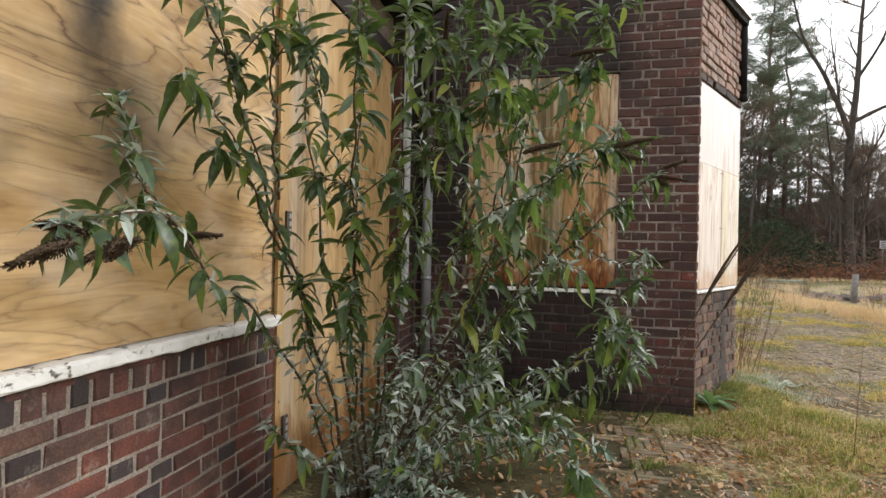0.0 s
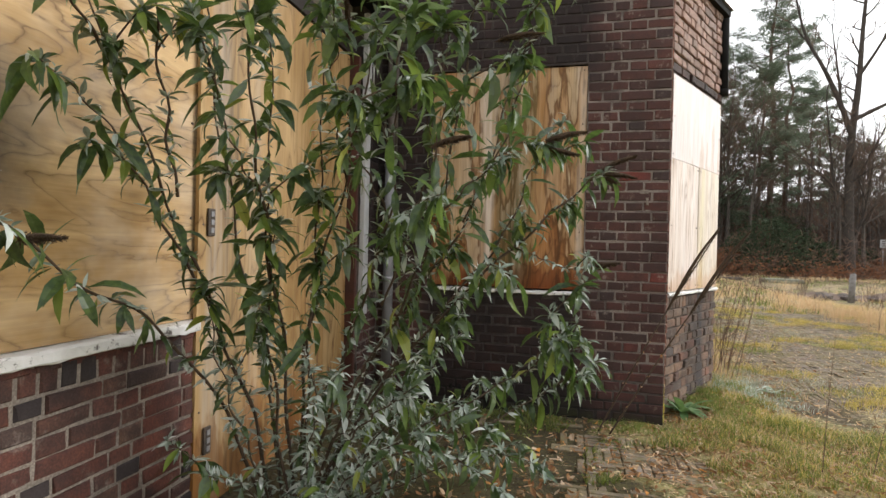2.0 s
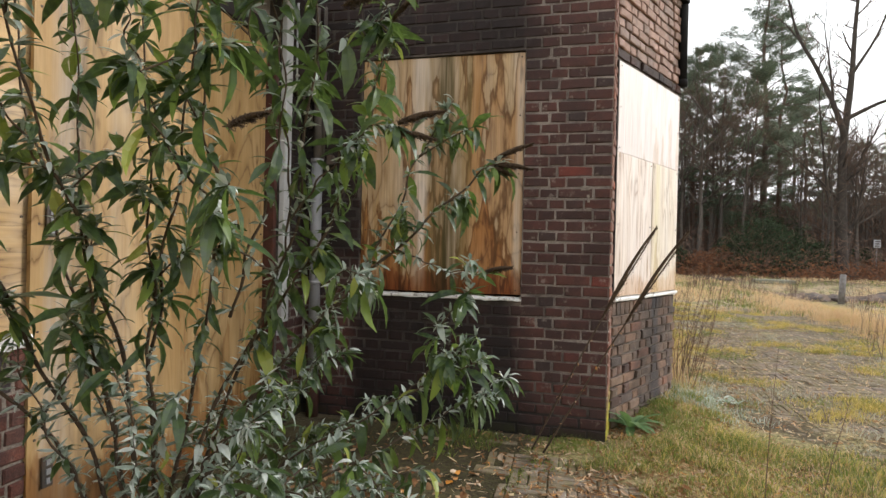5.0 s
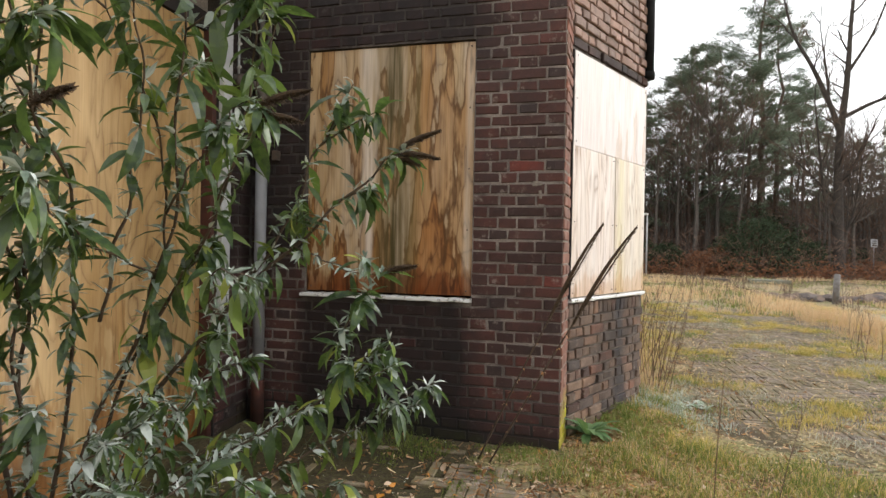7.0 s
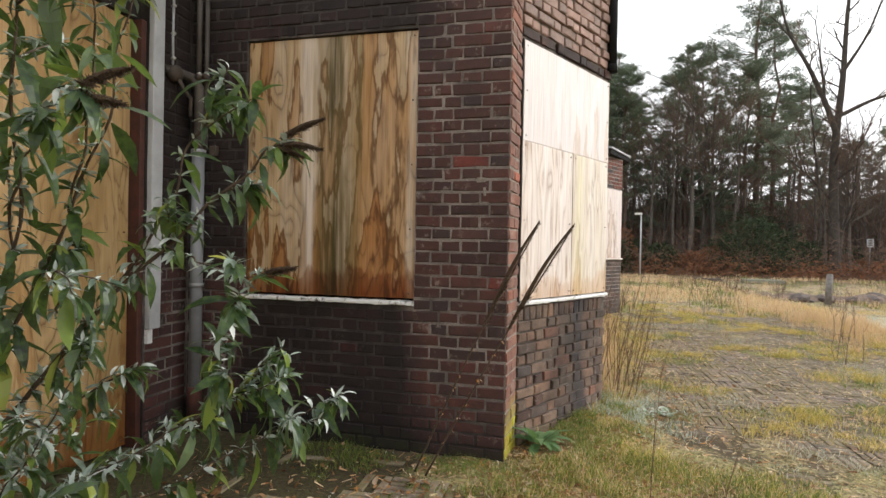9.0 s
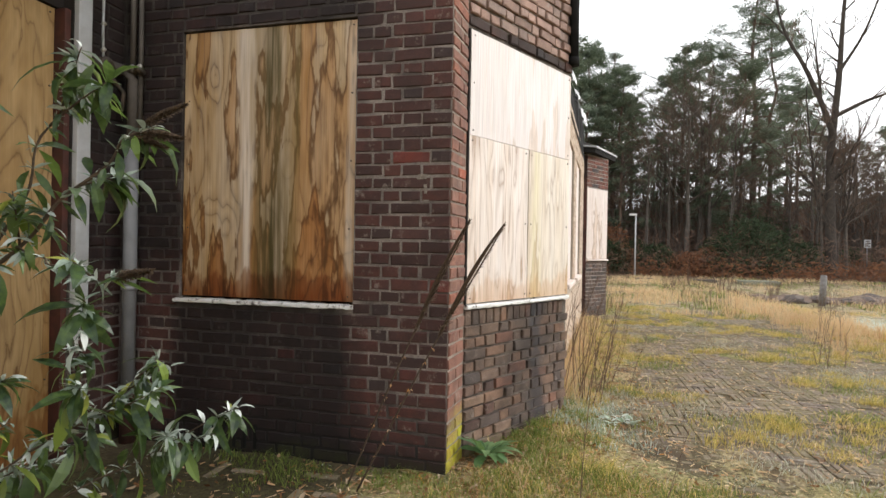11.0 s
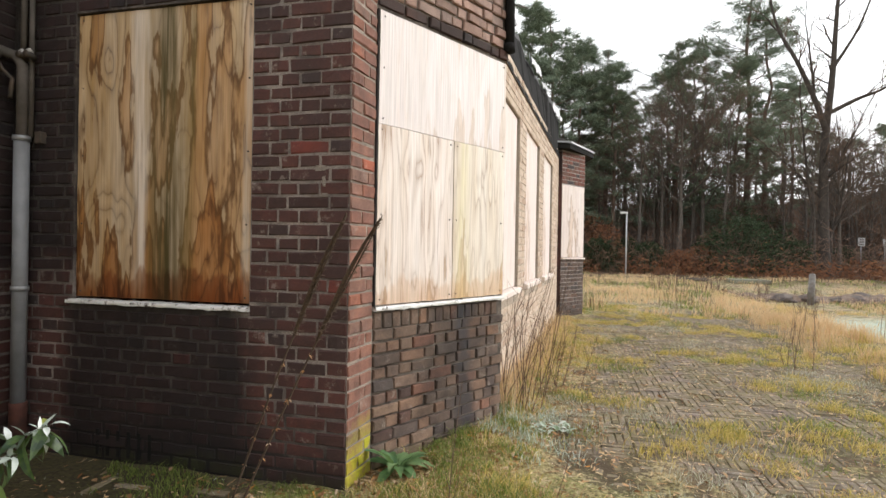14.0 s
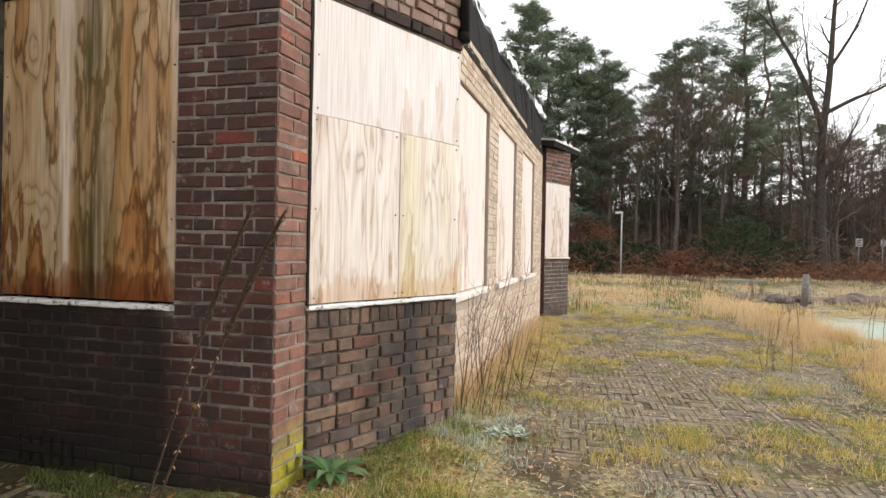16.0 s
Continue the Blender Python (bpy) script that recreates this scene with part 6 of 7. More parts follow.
# fallen leaves
acc = Acc()
rng = random.Random(44)
for i in range(620):
    if i < 360:
        x, y = rng.gauss(0.1, .45), rng.gauss(3.1, .45)
    elif i < 470:
        x, y = rng.gauss(-.55, .3), rng.gauss(3.6, .45)
    else:
        x, y = rng.uniform(-.2, 3.2), rng.uniform(3.0, 7.5)
    if not ground_ok(x, y):
        continue
    l = rng.uniform(.025, .07)
    v, f = leaf_data(l, l * rng.uniform(.35, .7), rng.uniform(-.6, .9), rng.uniform(-.3, .5), curl=rng.uniform(-.3, .3))
    m = Matrix.Translation((x, y, ground_z(x, y) + .016 + rng.uniform(0, .012))) @ Euler((rng.gauss(0, .35), rng.gauss(0, .3), rng.uniform(0, 6.28))).to_matrix().to_4x4()
    acc.add([m @ Vector(q) for q in v], f)
tagged(acc.ob("leaf_litter", M_litter), label="scattered brown and pale fallen leaves on the ground", category="leaf litter", kind="stuff")


# ---- far ground things ----
def stone_mesh(seed):
    rng = random.Random(seed)
    bm = bmesh.new()
    bmesh.ops.create_icosphere(bm, subdivisions=2, radius=1)
    for q in bm.verts:
        q.co *= 1 + .30 * noise.noise(q.co * 1.3 + Vector((seed, 0, 0))) + rng.uniform(-.05, .05)
        q.co.z = max(q.co.z * .62, -.25)
    me = bpy.data.meshes.new("rubble_stone")
    bm.to_mesh(me)
    bm.free()
    me.materials.append(M_rubble)
    return me


stones = [stone_mesh(s) for s in (1, 2, 3, 4)]
for i in range(46):
    x = 8.6 + i * .2 + rng.uniform(-.3, .3)
    y = 21.5 + (i * .10) + rng.uniform(-.6, .9)
    s = rng.uniform(.12, .34)
    ob = new("rubble_stone", stones[i % 4])
    ob.location, ob.scale, ob.rotation_euler = (x, y, ground_z(x, y) + s * .2), (s * rng.uniform(.9, 1.5), s, s * rng.uniform(.7, 1.0)), (0, 0, rng.uniform(0, 6))
    tagged(ob, label="grey-brown lump of rubble in a low heap", category="rubble", group="rubble heap")
spoil = Acc()
for i in range(90):
    for j in range(6):
        x = 7.2 + i * .14
        y = 22.2 + i * .035 + (j - 2.5) * .42
        k = max(0, 1 - ((j - 2.5) / 2.7) ** 2)
        spoil.v.append((x, y, ground_z(x, y) - .03 + k * (.20 + .22 * noise.noise(Vector((x * 1.1, y, 4))) + .10 * noise.noise(Vector((x * 4, y * 4, 2))))))
spoil.f = [(i * 6 + j, (i + 1) * 6 + j, (i + 1) * 6 + j + 1, i * 6 + j + 1) for i in range(89) for j in range(5)]
tagged(spoil.ob("spoil_bank", M_spoil), label="low bank of dark brown spoil behind the field", category="ground", kind="structure")
px, py = 9.36, 20.95
bm = bmesh.new()
bmesh.ops.create_cone(bm, cap_ends=True, segments=14, radius1=.10, radius2=.09, depth=1.06)
bmesh.ops.bevel(bm, geom=[e for e in bm.edges if abs(e.verts[0].co.z - e.verts[1].co.z) < .01 and e.verts[0].co.z > 0], offset=.02, segments=2, affect="EDGES")
post = part("wooden_post", bm, M_post, None, "", True)
post.location, post.rotation_euler = (px, py, ground_z(px, py) + .48), (.02, .03, 0)
tagged(post, label="short grey weathered wooden post in dry grass", category="post")
bm = box_bm(Matrix.Translation((9.4, 27.2, .06)), (-.75, -.5, -.12), (.75, .5, .05), .03)
tagged(part("concrete_slab", bm, M_concrete), label="mossy concrete slab lying in the meadow", category="slab")
bm = box_bm(Matrix.Translation((5.2, 26.5, .06)), (-2.4, -.12, -.06), (2.4, .12, .07), .03)
tagged(part("log", bm, M_bark), label="long dark beam lying at the wood edge", category="beam")
lp = base("street_lamp", (4.56, 28.85, 0), label="small pale street lamp before the wood", category="street lamp")
under(pipe("pole", [(4.56, 28.85, 0), (4.56, 28.85, 1.8), (4.56, 28.85, 3.03)], .035, M_pvc_lt), lp)
bm = box_bm(Matrix.Translation((4.46, 28.85, 3.06)), (-.20, -.09, -.045), (.15, .09, .05), .025)
under(part("lamp_head", bm, M_white, None, "white lamp head"), lp)
for x, w, h in ((17.85, .34, .46), (19.0, .22, .38)):
    sg = base("notice_sign", (x, 36.5, 0), label="small white notice sign on a post at the wood", category="sign", group="notice signs")
    under(pipe("post", [(x, 36.54, 0), (x, 36.54, 1.9)], .03, M_pvc), sg)
    bm = box_bm(Matrix.Translation((x, 36.5, 1.95)), (-w / 2, -.012, -h / 2), (w / 2, .012, h / 2), .006)
    plate = under(part("plate", bm, M_pvc_lt, None, "greyish white plate"), sg)
    for k in range(3):
        bm = box_bm(Matrix.Translation((x, 36.485, 2.08 - k * .13)), (-w * .32, -.002, -.025), (w * .32, .002, .025), 0)
        part("text_bar", bm, M_iron, plate, "dark bar")


# ---- the wood ----
def branchy(rng, p, d, l, r, depth, acc, twigs, spread_a=0.55, up=0.10, cut=0.004):
    """A limb that bends, tapers and splits."""
    n = 5
    pts, q, e = [p], p.copy(), d.copy()
    for i in range(n):
        e = (e + Vector((rng.gauss(0, .12), rng.gauss(0, .12), rng.gauss(0, .08) + up * .3))).normalized()
        q = q + e * (l / n)
        pts.append(q.copy())
    sides = 7 if depth > 2 else 4 if depth > 0 else 3
    (acc if depth > 1 else twigs).add(*tube_data(pts, [r * (1 - .55 * i / n) for i in range(n + 1)], sides, False))
    if depth == 0:
        return
    for k in range(rng.choice((2, 3, 3, 4))):
        i = rng.randrange(2, n + 1)
        ax = Vector((rng.gauss(0, 1), rng.gauss(0, 1), rng.gauss(0, .5)))
        nd = (e + ax.normalized() * spread_a * rng.uniform(.6, 1.5)).normalized()
        branchy(rng, pts[i], nd, l * rng.uniform(.55, .8), r * .52 * rng.uniform(.8, 1.1), depth - 1, acc, twigs, spread_a, up, cut)


def bare_tree(seed, h, r, depth=5, lean=(0, 0), spread_a=.55):
    rng = random.Random(seed)
    t = base("bare_tree", label="tall leafless tree with dark branching crown", category="tree", group="bare trees of the wood")
    n = 9
    pts, q = [Vector((0, 0, -.1))], Vector((0, 0, -.1))
    for i in range(n):
        q = q + Vector((lean[0] + rng.gauss(0, .03), lean[1] + rng.gauss(0, .03), 1)) * (h * .72 / n)
        pts.append(q.copy())
    v, f = tube_data(pts, [r * (1.25 if i == 0 else 1) * (1 - .72 * i / n) for i in range(n + 1)], 10, False)
    raw("trunk", v, f, M_bark, t, "", True)
    limbs, twigs = Acc(), Acc()
    for i in range(4, n + 1):
        for k in range(4 if i > 5 else 2):
            a = rng.uniform(0, 6.28)
            d = Vector((math.cos(a), math.sin(a), rng.uniform(.5, 1.3))).normalized()
            branchy(rng, pts[i], d, h * rng.uniform(.13, .24), r * .34 * (1.1 - .06 * i), depth - 2, limbs, twigs, spread_a)
    branchy(rng, pts[-1], Vector((0, 0, 1)), h * .25, r * .3, depth - 1, limbs, twigs, spread_a)
    limbs.ob("crown", M_bark, t)["kind"] = "stuff"
    twigs.ob("twigwork", M_twig, t)["kind"] = "stuff"
    return t


def pine(seed, h, r, bare=.45, wide=1.0):
    rng = random.Random(seed)
    t = base("pine_tree", label="tall pine with bare trunk and ragged dark crown", category="tree", group="pines of the wood")
    n = 10
    pts = [Vector((rng.gauss(0, .05) * i * .3, rng.gauss(0, .05) * i * .3, -.1 + h * i / n)) for i in range(n + 1)]
    v, f = tube_data(pts, [r * (1 - .88 * i / n) + .01 for i in range(n + 1)], 9, False)
    raw("trunk", v, f, M_bark_pine, t, "", True)
    limbs, crown = Acc(), Acc()
    z = h * bare
    while z < h * .99:
        k = z / h * n
        c = pts[int(k)].lerp(pts[min(int(k) + 1, n)], k - int(k))
        u = (z / h - bare) / (1 - bare)
        reach = wide * h * .20 * (.55 + .75 * math.sin(math.pi * min(1, u * .8 + .18))) * (1 - u * .45) * rng.uniform(.5, 1.2)
        for j in range(rng.choice((1, 2, 3))):
            a = rng.uniform(0, 6.28)
            d = Vector((math.cos(a), math.sin(a), rng.uniform(-.05, .45) + u * .5)).normalized()
            e = c + d * reach
            limbs.add(*tube_data([c, c.lerp(e, .5) + Vector((0, 0, -.06 * reach)), e], [r * .22 * (1.1 - u), r * .14 * (1.1 - u), .012], 4, False))
            for m in range(rng.choice((3, 4, 5))):
                s = c.lerp(e, rng.uniform(.42, 1.05)) + Vector((rng.gauss(0, .25), rng.gauss(0, .25), rng.gauss(0, .14))) * wide
                R = rng.uniform(.28, .62) * wide
                for b in range(64):
                    w = Vector((rng.gauss(0, 1), rng.gauss(0, 1), rng.gauss(0, .55) + .25)).normalized()
                    o2 = s + Vector((rng.gauss(0, .35), rng.gauss(0, .35), rng.gauss(0, .18))) * R
                    x = w.orthogonal().normalized() * R * .052
                    g = o2 + w * R * rng.uniform(.35, .85)
                    crown.add([o2 - x, o2 + x, g], [(0, 1, 2)])
        z += h * rng.uniform(.012, .032)
    limbs.ob("branchwork", M_bark_pine, t)["kind"] = "stuff"
    crown.ob("crown", M_needle, t)["kind"] = "stuff"
    return t


def place(ob, x, y, s, rz):
    return copy_thing(ob, pose(x, y, ground_z(x, y) - .05, 0, 0, rz) @ Matrix.Diagonal((s, s, s, 1)))


def along(bearing, depth):
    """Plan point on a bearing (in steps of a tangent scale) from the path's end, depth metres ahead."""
    b = math.atan((bearing - 784) / 940.0) - radians(13.4)
    return 2.23 + math.tan(b) * depth, 2.24 + depth


# the pale-sky side: pines by bearing and distance, with heights
P1, P2, P3 = pine(1, 17, .21, .30, 1.0), pine(2, 17, .19, .38, .95), pine(3, 15, .18, .22, 1.1)
B1, B2, B3 = bare_tree(5, 15, .22), bare_tree(6, 14, .17, 5, (.03, 0), .5), bare_tree(8, 13, .13, 5, (-.04, 0), .6)
firsts = {P1: 0, P2: 0, P3: 0, B1: 0, B2: 0, B3: 0}


def stand(kind, bx, depth, s, rz):
    x, y = along(bx, depth)
    if not firsts[kind]:
        firsts[kind] = 1
        kind.matrix_basis = pose(x, y, ground_z(x, y) - .05, 0, 0, rz) @ Matrix.Diagonal((s, s, s, 1))
        return kind
    o2 = kind.copy()
    scene.collection.objects.link(o2)
    for c in kind.children:
        d = c.copy()
        scene.collection.objects.link(d)
        d.parent = o2
    o2.matrix_basis = pose(x, y, ground_z(x, y) - .05, 0, 0, rz) @ Matrix.Diagonal((s, s, s, 1))
    return o2


for kind, bx, depth, s, rz in (
        (P1, 1312, 38, 1.16, 20), (P2, 1342, 42, 1.10, 80), (P3, 1290, 36, .86, 140), (P2, 1392, 44, .80, 200), (P1, 1185, 38, .86, 250), (P2, 1215, 43, .98, 300),
        (P3, 1170, 40, .92, 10), (P1, 1060, 36, .84, 60), (P3, 1010, 34, .92, 120), (P1, 960, 33, .93, 170), (P2, 925, 34, .96, 230), (P3, 890, 36, .96, 280), (P1, 1085, 48, .80, 330),
        (P2, 1255, 50, .80, 15), (P1, 1375, 52, .95, 75), (P3, 1500, 56, .78, 45), (P2, 1560, 54, .74, 95), (P1, 1440, 58, .82, 155), (P2, 1000, 42, .94, 35), (P3, 850, 38, 1.0, 75),
        (P3, 945, 31, .80, 20), (P1, 985, 37, .80, 75), (P3, 1040, 38, .84, 190), (P2, 1075, 34, .72, 240), (P3, 1095, 42, .86, 300), (P1, 1620, 56, .8, 10), (P2, 1700, 54, .8, 60), (P3, 1800, 52, .8, 100), (P1, 1920, 50, .85, 10), (P2, 2100, 48, .85, 60), (P3, 780, 40, 1.0, 200), (P1, 1330, 60, .9, 265), (P2, 1190, 60, .85, 5)):
    stand(kind, bx, depth, s, rz)
for kind, bx, depth, s, rz in (
        (B2, 1190, 33, .92, 15), (B3, 1165, 34, .95, 70), (B2, 1235, 35, .9, 120), (B3, 1270, 33.5, .85, 160), (B3, 1375, 35, .7, 260), (B2, 1120, 33, .72, 310),
        (B3, 1080, 34, .7, 30), (B2, 1050, 35, .65, 80), (B1, 1490, 38, .66, 130), (B3, 1530, 36, .62, 180), (B2, 1560, 38, .66, 230), (B3, 1415, 34, .72, 280), (B2, 1600, 36, .7, 330),
        (B3, 1436, 31.5, .62, 20), (B2, 1476, 32, .66, 95), (B3, 1462, 33, .6, 140), (B2, 1428, 33, .55, 200), (B1, 1215, 36, .8, 20), (B1, 1150, 38, .72, 75), (B3, 1290, 38, .9, 35), (B1, 1250, 45, .7, 55), (B2, 1300, 46, .7, 105), (B3, 1470, 44, .7, 205), (B2, 1540, 46, .62, 255), (B1, 1140, 45, .66, 305), (B3, 1700, 38, .7, 0), (B1, 1800, 40, .7, 50)):
    stand(kind, bx, depth, s, rz)

# the great bare tree by the open ground
big_tree = base("bare_tree", label="great leafless tree with forked trunk at the wood edge", category="tree", group="bare trees of the wood")
bx, by = along(1452, 31.5)
big_tree.location = (bx, by, 0)
rng = random.Random(77)
limbs, twigs = Acc(), Acc()
tp = curve_pts([(0, 0, -.1), (-.12, 0, 3), (-.1, .1, 7), (.15, 0, 10.5), (.35, .1, 14), (.6, 0, 18)], 26)
v, f = tube_data(tp, [.29 * (1.4 if i == 0 else 1) * (1 - .84 * i / 26) for i in range(27)], 12, False)
raw("trunk", v, f, M_bark_dark, big_tree, "", True)
for ctrl, r in (([(-.05, 0, 7.6), (-.6, .1, 9.4), (-1.5, 0, 11.4), (-2.4, .2, 13.4), (-3.1, 0, 16)], .17), ([(0, 0, 8.6), (1.3, 0, 9.3), (2.8, .2, 10.0), (4.2, 0, 11.6)], .12), ([(.2, 0, 11), (1.3, 0, 13), (2.2, .2, 15.5)], .09), ([(-.1, 0, 5), (.8, 0, 6.6), (1.6, .3, 8.2)], .10), ([(-.6, .1, 9.4), (-.7, .4, 11.5), (-1.0, .5, 14)], .08), ([(-.1, 0, 2.2), (-.7, .1, 4.2), (-1.0, .2, 7.0), (-1.3, .1, 9.6)], .11), ([(0, 0, 1.6), (.7, .2, 3.6), (1.0, .1, 6.4)], .10), ([(-.1, 0, 4), (-1.2, .2, 5.4), (-2.2, .2, 6.4)], .08)):
    pts = curve_pts(ctrl, 14)
    raw("limb", *tube_data(pts, [r * (1 - .75 * i / 14) for i in range(15)], 8, False), M_bark_dark, big_tree, "", True)
    for i in range(4, 15, 2):
        d = (pts[i] - pts[i - 1]).normalized()
        branchy(rng, pts[i], (d + Vector((rng.gauss(0, .6), rng.gauss(0, .6), .3))).normalized(), rng.uniform(1.1, 2.2), r * .3, 2, limbs, twigs)
for i in range(8, 27):
    a = rng.uniform(0, 6.28)
    branchy(rng, tp[i], Vector((math.cos(a), math.sin(a), .7)).normalized(), rng.uniform(.9, 2.0), .05, 2, limbs, twigs)
limbs.ob("branchwork", M_bark_dark, big_tree)["kind"] = "stuff"
twigs.ob("twigwork", M_twig, big_tree)["kind"] = "stuff"


def shrub(x, y, s, h, mat, name, label, cat, seed, n=1500, leaf=.10):
    rng = random.Random(seed)
    t = base(name, (x, y, 0), label=label, category=cat)
    st, lv = Acc(), Acc()
    for i in range(16):
        a = rng.uniform(0, 6.28)
        e = Vector((math.cos(a) * s * rng.uniform(.3, .9), math.sin(a) * s * rng.uniform(.3, .9), h * rng.uniform(.5, .95)))
        st.add(*tube_data([(0, 0, -.05), e * .5 + Vector((0, 0, .15)), e], [.035, .02, .006], 4, False))
    for i in range(n):
        a, u = rng.uniform(0, 6.28), rng.random() ** .45
        z = rng.random()
        rr = s * u * math.sqrt(max(.05, 1 - (z * .95) ** 2)) * (1 + .35 * noise.noise(Vector((a * 1.3, z * 3, seed))))
        c = Vector((math.cos(a) * rr, math.sin(a) * rr, h * z * (1 + .25 * noise.noise(Vector((a * 2, seed, 0))))))
        d = Vector((rng.gauss(0, 1), rng.gauss(0, 1), rng.gauss(0, .7))).normalized()
        x2 = d.orthogonal().normalized() * leaf * .35
        lv.add([c - x2, c + d * leaf * .5 - x2 * .3, c + d * leaf, c + d * leaf * .5 + x2 * 1.3], [(0, 1, 2, 3)])
    st.ob("branchwork", M_twig, t)["kind"] = "stuff"
    lv.ob("foliage", mat, t)["kind"] = "stuff"
    return t


k = 0
for bx, depth, s, h in ((1300, 30, 2.4, 2.9), (1355, 31, 1.9, 2.4), (1255, 31, 1.7, 2.1), (1400, 32.5, 1.5, 1.9), (1140, 30.5, 1.3, 1.6), (1050, 30, 1.3, 1.8), (1095, 33, 1.6, 1.9), (1480, 36, 1.6, 1.6), (1290, 34, 2.2, 3.8), (1340, 36, 2.2, 3.6), (1010, 30, 1.2, 1.6)):
    x, y = along(bx, depth)
    k += 1
    shrub(x, y, s, h, M_rhodo, "evergreen_shrub", "dark evergreen shrub under the trees", "shrub", 100 + k, 2000, .15)
for bx, depth, s, h in ((1195, 29.5, 1.2, 1.25), (1230, 30.5, 1.0, 1.5), (1170, 31, 1.0, 1.0), (1060, 31, 1.3, 2.6), (1035, 33, 1.4, 3.2), (1437, 33.5, 1.1, 1.2), (1510, 35, 1.5, .9), (1560, 37, 1.6, .8), (1420, 37, 1.4, 1.5), (1640, 36, 1.8, .9)):
    x, y = along(bx, depth)
    k += 1
    shrub(x, y, s, h, M_rust, "rusty_shrub", "shrub with withered rust-brown leaves", "shrub", 200 + k, 1500, .13)

# thicket of thin poles and twigs between the trees
acc, acc2 = Acc(), Acc()
rng = random.Random(91)
for i in range(2100):
    bx = rng.uniform(780, 2100)
    depth = rng.uniform(35, 62)
    x, y = along(bx, depth)
    h = rng.uniform(3, 11.5) * (1 if depth > 40 else .7) * (.62 if 1240 < bx < 1440 else 1)
    le = Vector((rng.gauss(0, .08), rng.gauss(0, .05), 1))
    p = Vector((x, y, 0))
    r = rng.uniform(.02, .075)
    acc.add(*tube_data([p, p + le * h * .5, p + le * h + Vector((rng.gauss(0, .2), 0, 0))], [r, r * .7, r * .2], 4, False))
    for m in range(9):
        q = p + le * h * rng.uniform(.25, 1)
        e = q + Vector((rng.gauss(0, .75), rng.gauss(0, .75), rng.uniform(.1, 1.3)))
        acc2.add(*tube_data([q, q.lerp(e, .5) + Vector((0, 0, .08)), e], [r * .35, r * .25, .006], 3, False))
tagged(acc.ob("thicket", M_bark), label="thin dark trunks of the dense wood behind", category="woodland", kind="stuff")
tagged(acc2.ob("thicket_twigs", M_brush), label="brown twigs of the dense wood behind", category="woodland", kind="stuff")
acc = Acc()
for i in range(15000):
    bx = rng.uniform(780, 2100)
    depth = 28.5 + 26 * rng.random() ** 1.7
    x, y = along(bx, depth)
    z = abs(rng.gauss(0, 1.0 if depth < 36 else 2.0))
    d = Vector((rng.gauss(0, 1), rng.gauss(0, 1), rng.uniform(.2, 1.5))).normalized()
    l = rng.uniform(.3, .9)
    c = Vector((x, y, z))
    x2 = d.orthogonal().normalized() * .018
    acc.add([c - x2, c + x2, c + d * l], [(0, 1, 2)])
tagged(acc.ob("undergrowth", M_brush), label="brown tangled undergrowth at the wood edge", category="undergrowth", kind="stuff")

acc = Acc()
for i in range(15000):
    bx = rng.uniform(980, 2000)
    x, y = along(bx, 27.6 + 9 * rng.random() ** 1.5)
    if noise.noise(Vector((x * .35, y * .35, 3))) < -.05:
        continue
    z = abs(rng.gauss(0, .42))
    d = Vector((rng.gauss(0, 1), rng.gauss(0, 1), rng.uniform(-.3, 1.0))).normalized()
    l = rng.uniform(.10, .26)
    c = Vector((x, y, z))
    x2 = d.orthogonal().normalized() * l * .22
    acc.add([c - x2, c + x2, c + d * l], [(0, 1, 2)])
tagged(acc.ob("bracken", M_rust), label="withered rust-brown bracken along the wood edge", category="undergrowth", kind="stuff")

# distance: a ragged dark wood all along the horizon
v, f = [], []
n = 400
for i in range(n + 1):
    a = 2 * math.pi * i / n
    r = 85
    h = 8.5 + 2.4 * noise.noise(Vector((i * .21, 0, 0))) + 1.8 * noise.noise(Vector((i * .9, 3, 0)))
    v += [(r * math.sin(a), r * math.cos(a), -1), (r * math.sin(a), r * math.cos(a), h)]
f = [(2 * i, 2 * i + 2, 2 * i + 3, 2 * i + 1) for i in range(n)]
tagged(raw("backdrop", v, f, M_brush), label="distant dark brown wood on the horizon", category="backdrop", kind="structure")


# ---- old brick paving, narrow clinkers in threes, turned block by block ----
paving = base("paving", label="old narrow brick paving laid in turned blocks, mossy joints", category="paving", kind="structure")
PL, PW, PH = 0.208, 0.052, 0.06
rng = random.Random(61)


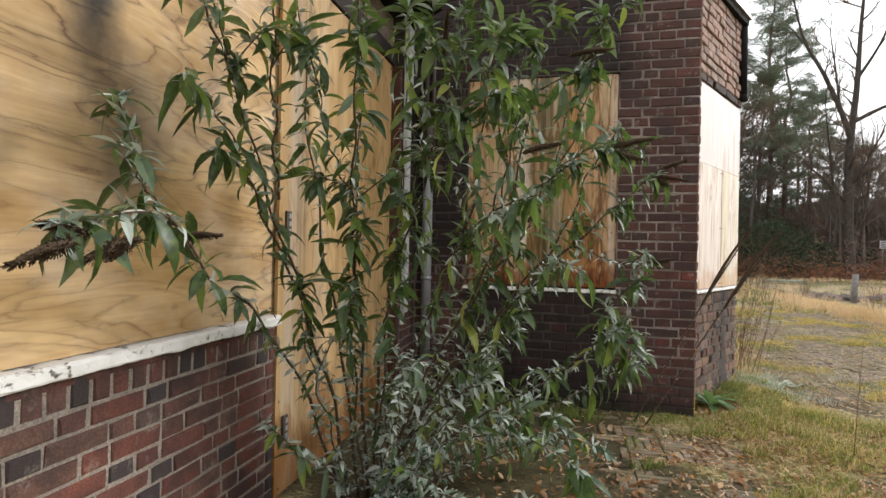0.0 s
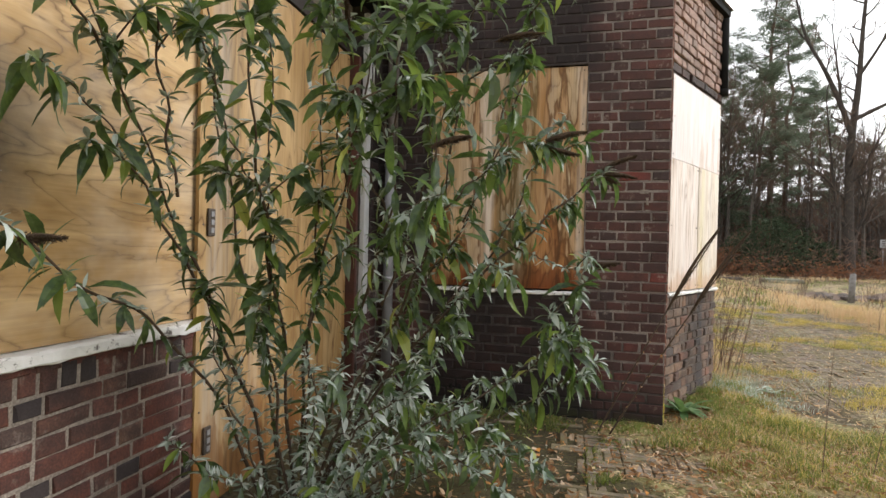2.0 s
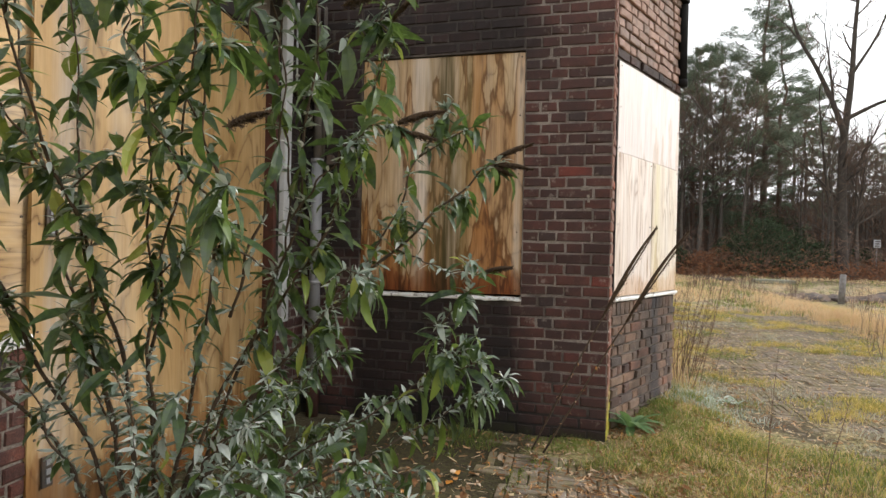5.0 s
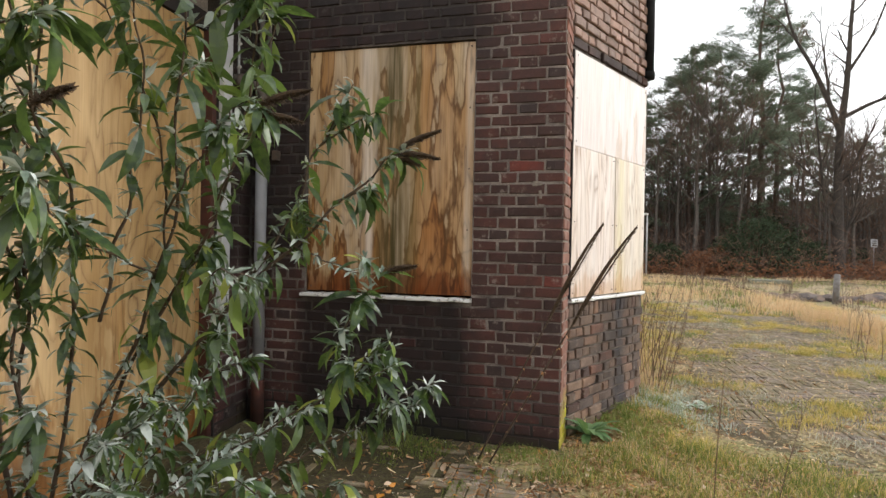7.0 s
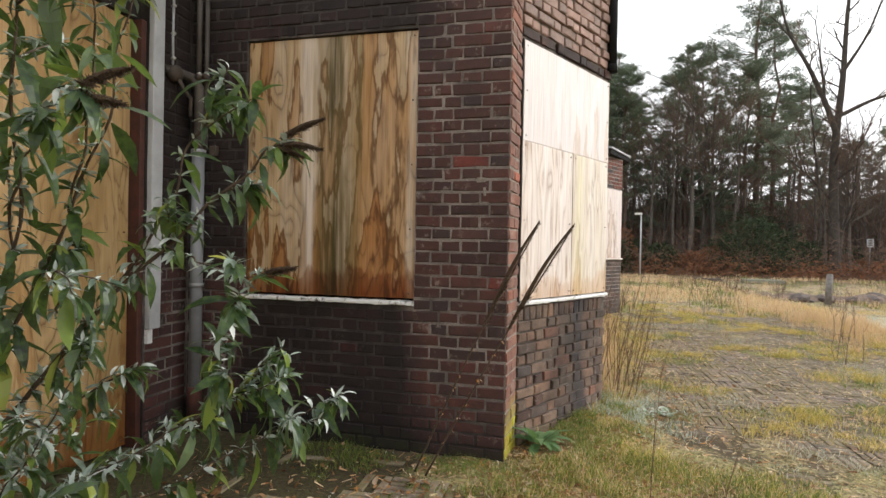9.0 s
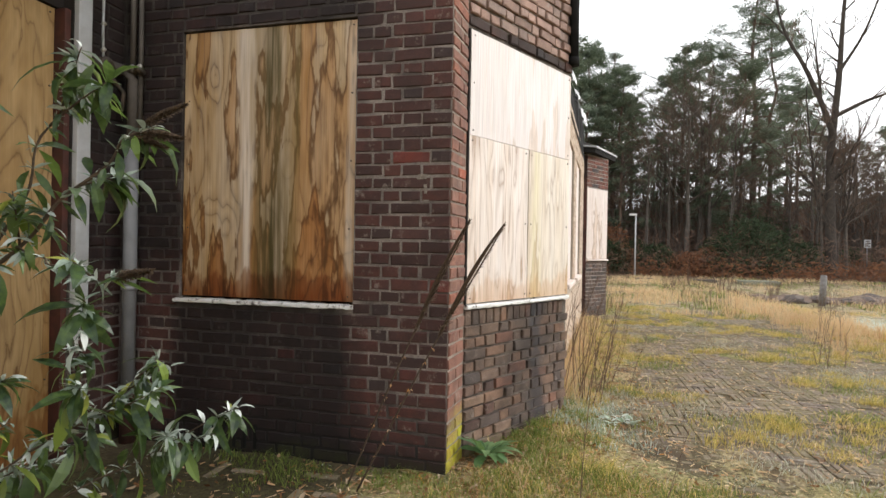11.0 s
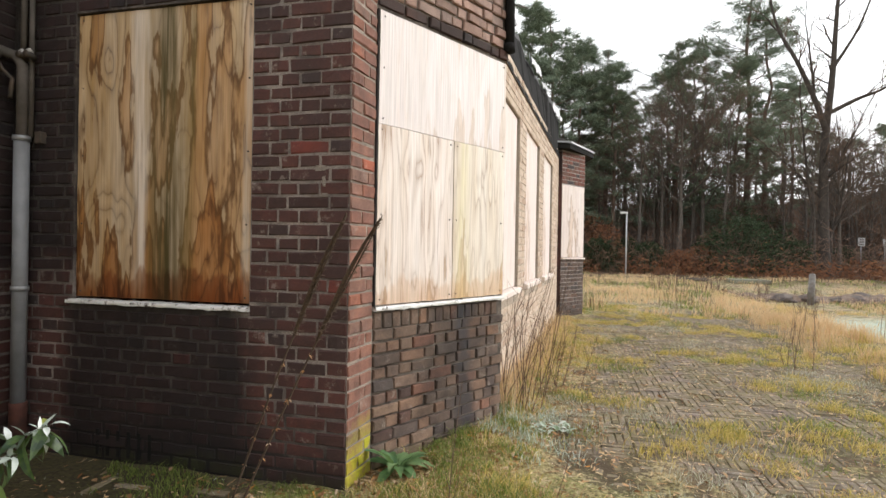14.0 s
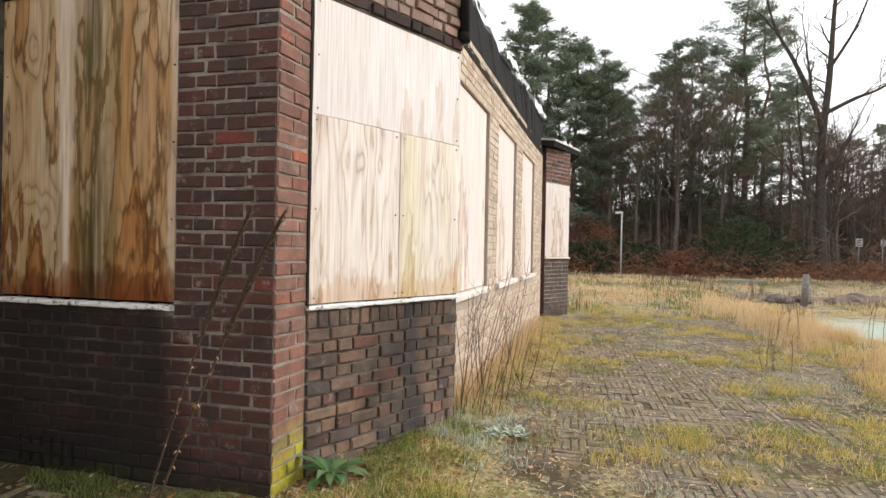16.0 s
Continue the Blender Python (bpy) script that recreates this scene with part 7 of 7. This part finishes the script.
def paver_data(l, w):
    c = .005
    x, y = l / 2 - .003, w / 2 - .003
    def j(a):
        return a + rng.uniform(-.002, .002)
    v = [(sx * x, sy * y, -PH) for sx, sy in ((-1, -1), (1, -1), (1, 1), (-1, 1))]
    v += [(j(sx * x), j(sy * y), -c) for sx, sy in ((-1, -1), (1, -1), (1, 1), (-1, 1))]
    v += [(j(sx * (x - c)), j(sy * (y - c)), j(0)) for sx, sy in ((-1, -1), (1, -1), (1, 1), (-1, 1))]
    f = [(0, 1, 5, 4), (1, 2, 6, 5), (2, 3, 7, 6), (3, 0, 4, 7), (4, 5, 9, 8), (5, 6, 10, 9), (6, 7, 11, 10), (7, 4, 8, 11), (8, 9, 10, 11)]
    return v, f


paver_meshes = [mesh_of("paver", *paver_data(PL, PW), M_paver) for i in range(5)]
acc = Acc()
count = 0
for i in range(-4, 36):
    for jj in range(0, 64):
        bx, by = i * PL, 2.4 + jj * PL
        turn = (i + jj) % 2
        for k in (-1.5, -0.5, 0.5, 1.5):
            x, y = (bx + k * PW, by) if turn else (bx, by + k * PW)
            if not ground_ok(x - .12, y) or not ground_ok(x - .12, y + .1) or not ground_ok(x - .12, y - .1):
                continue
            if x > 3.9 + .16 * y + .5 * noise.noise(Vector((x, y, 3))) or rng.random() < (.93 if x < .25 + .3 * noise.noise(Vector((x * 2, y * 2, 9))) and y < 4.4 else .02):
                continue
            z = .001 + .012 * noise.noise(Vector((x * .9, y * .9, 5))) + rng.uniform(-.003, .003)
            m = Matrix.Translation((x, y, z)) @ Euler((rng.gauss(0, .016), rng.gauss(0, .016), turn * math.pi / 2 + rng.gauss(0, .015))).to_matrix().to_4x4()
            if 2.0 < x < 3.0 and 4.0 < y < 7.2 and count < 290:
                ob = new("paver", paver_meshes[rng.randrange(5)])
                ob.parent = paving
                ob.matrix_local = m
                count += 1
            else:
                v, f = paver_data(PL, PW)
                acc.add([m @ Vector(q) for q in v], f)
acc.ob("far_pavers", M_paver_isle, paving)["kind"] = "stuff"
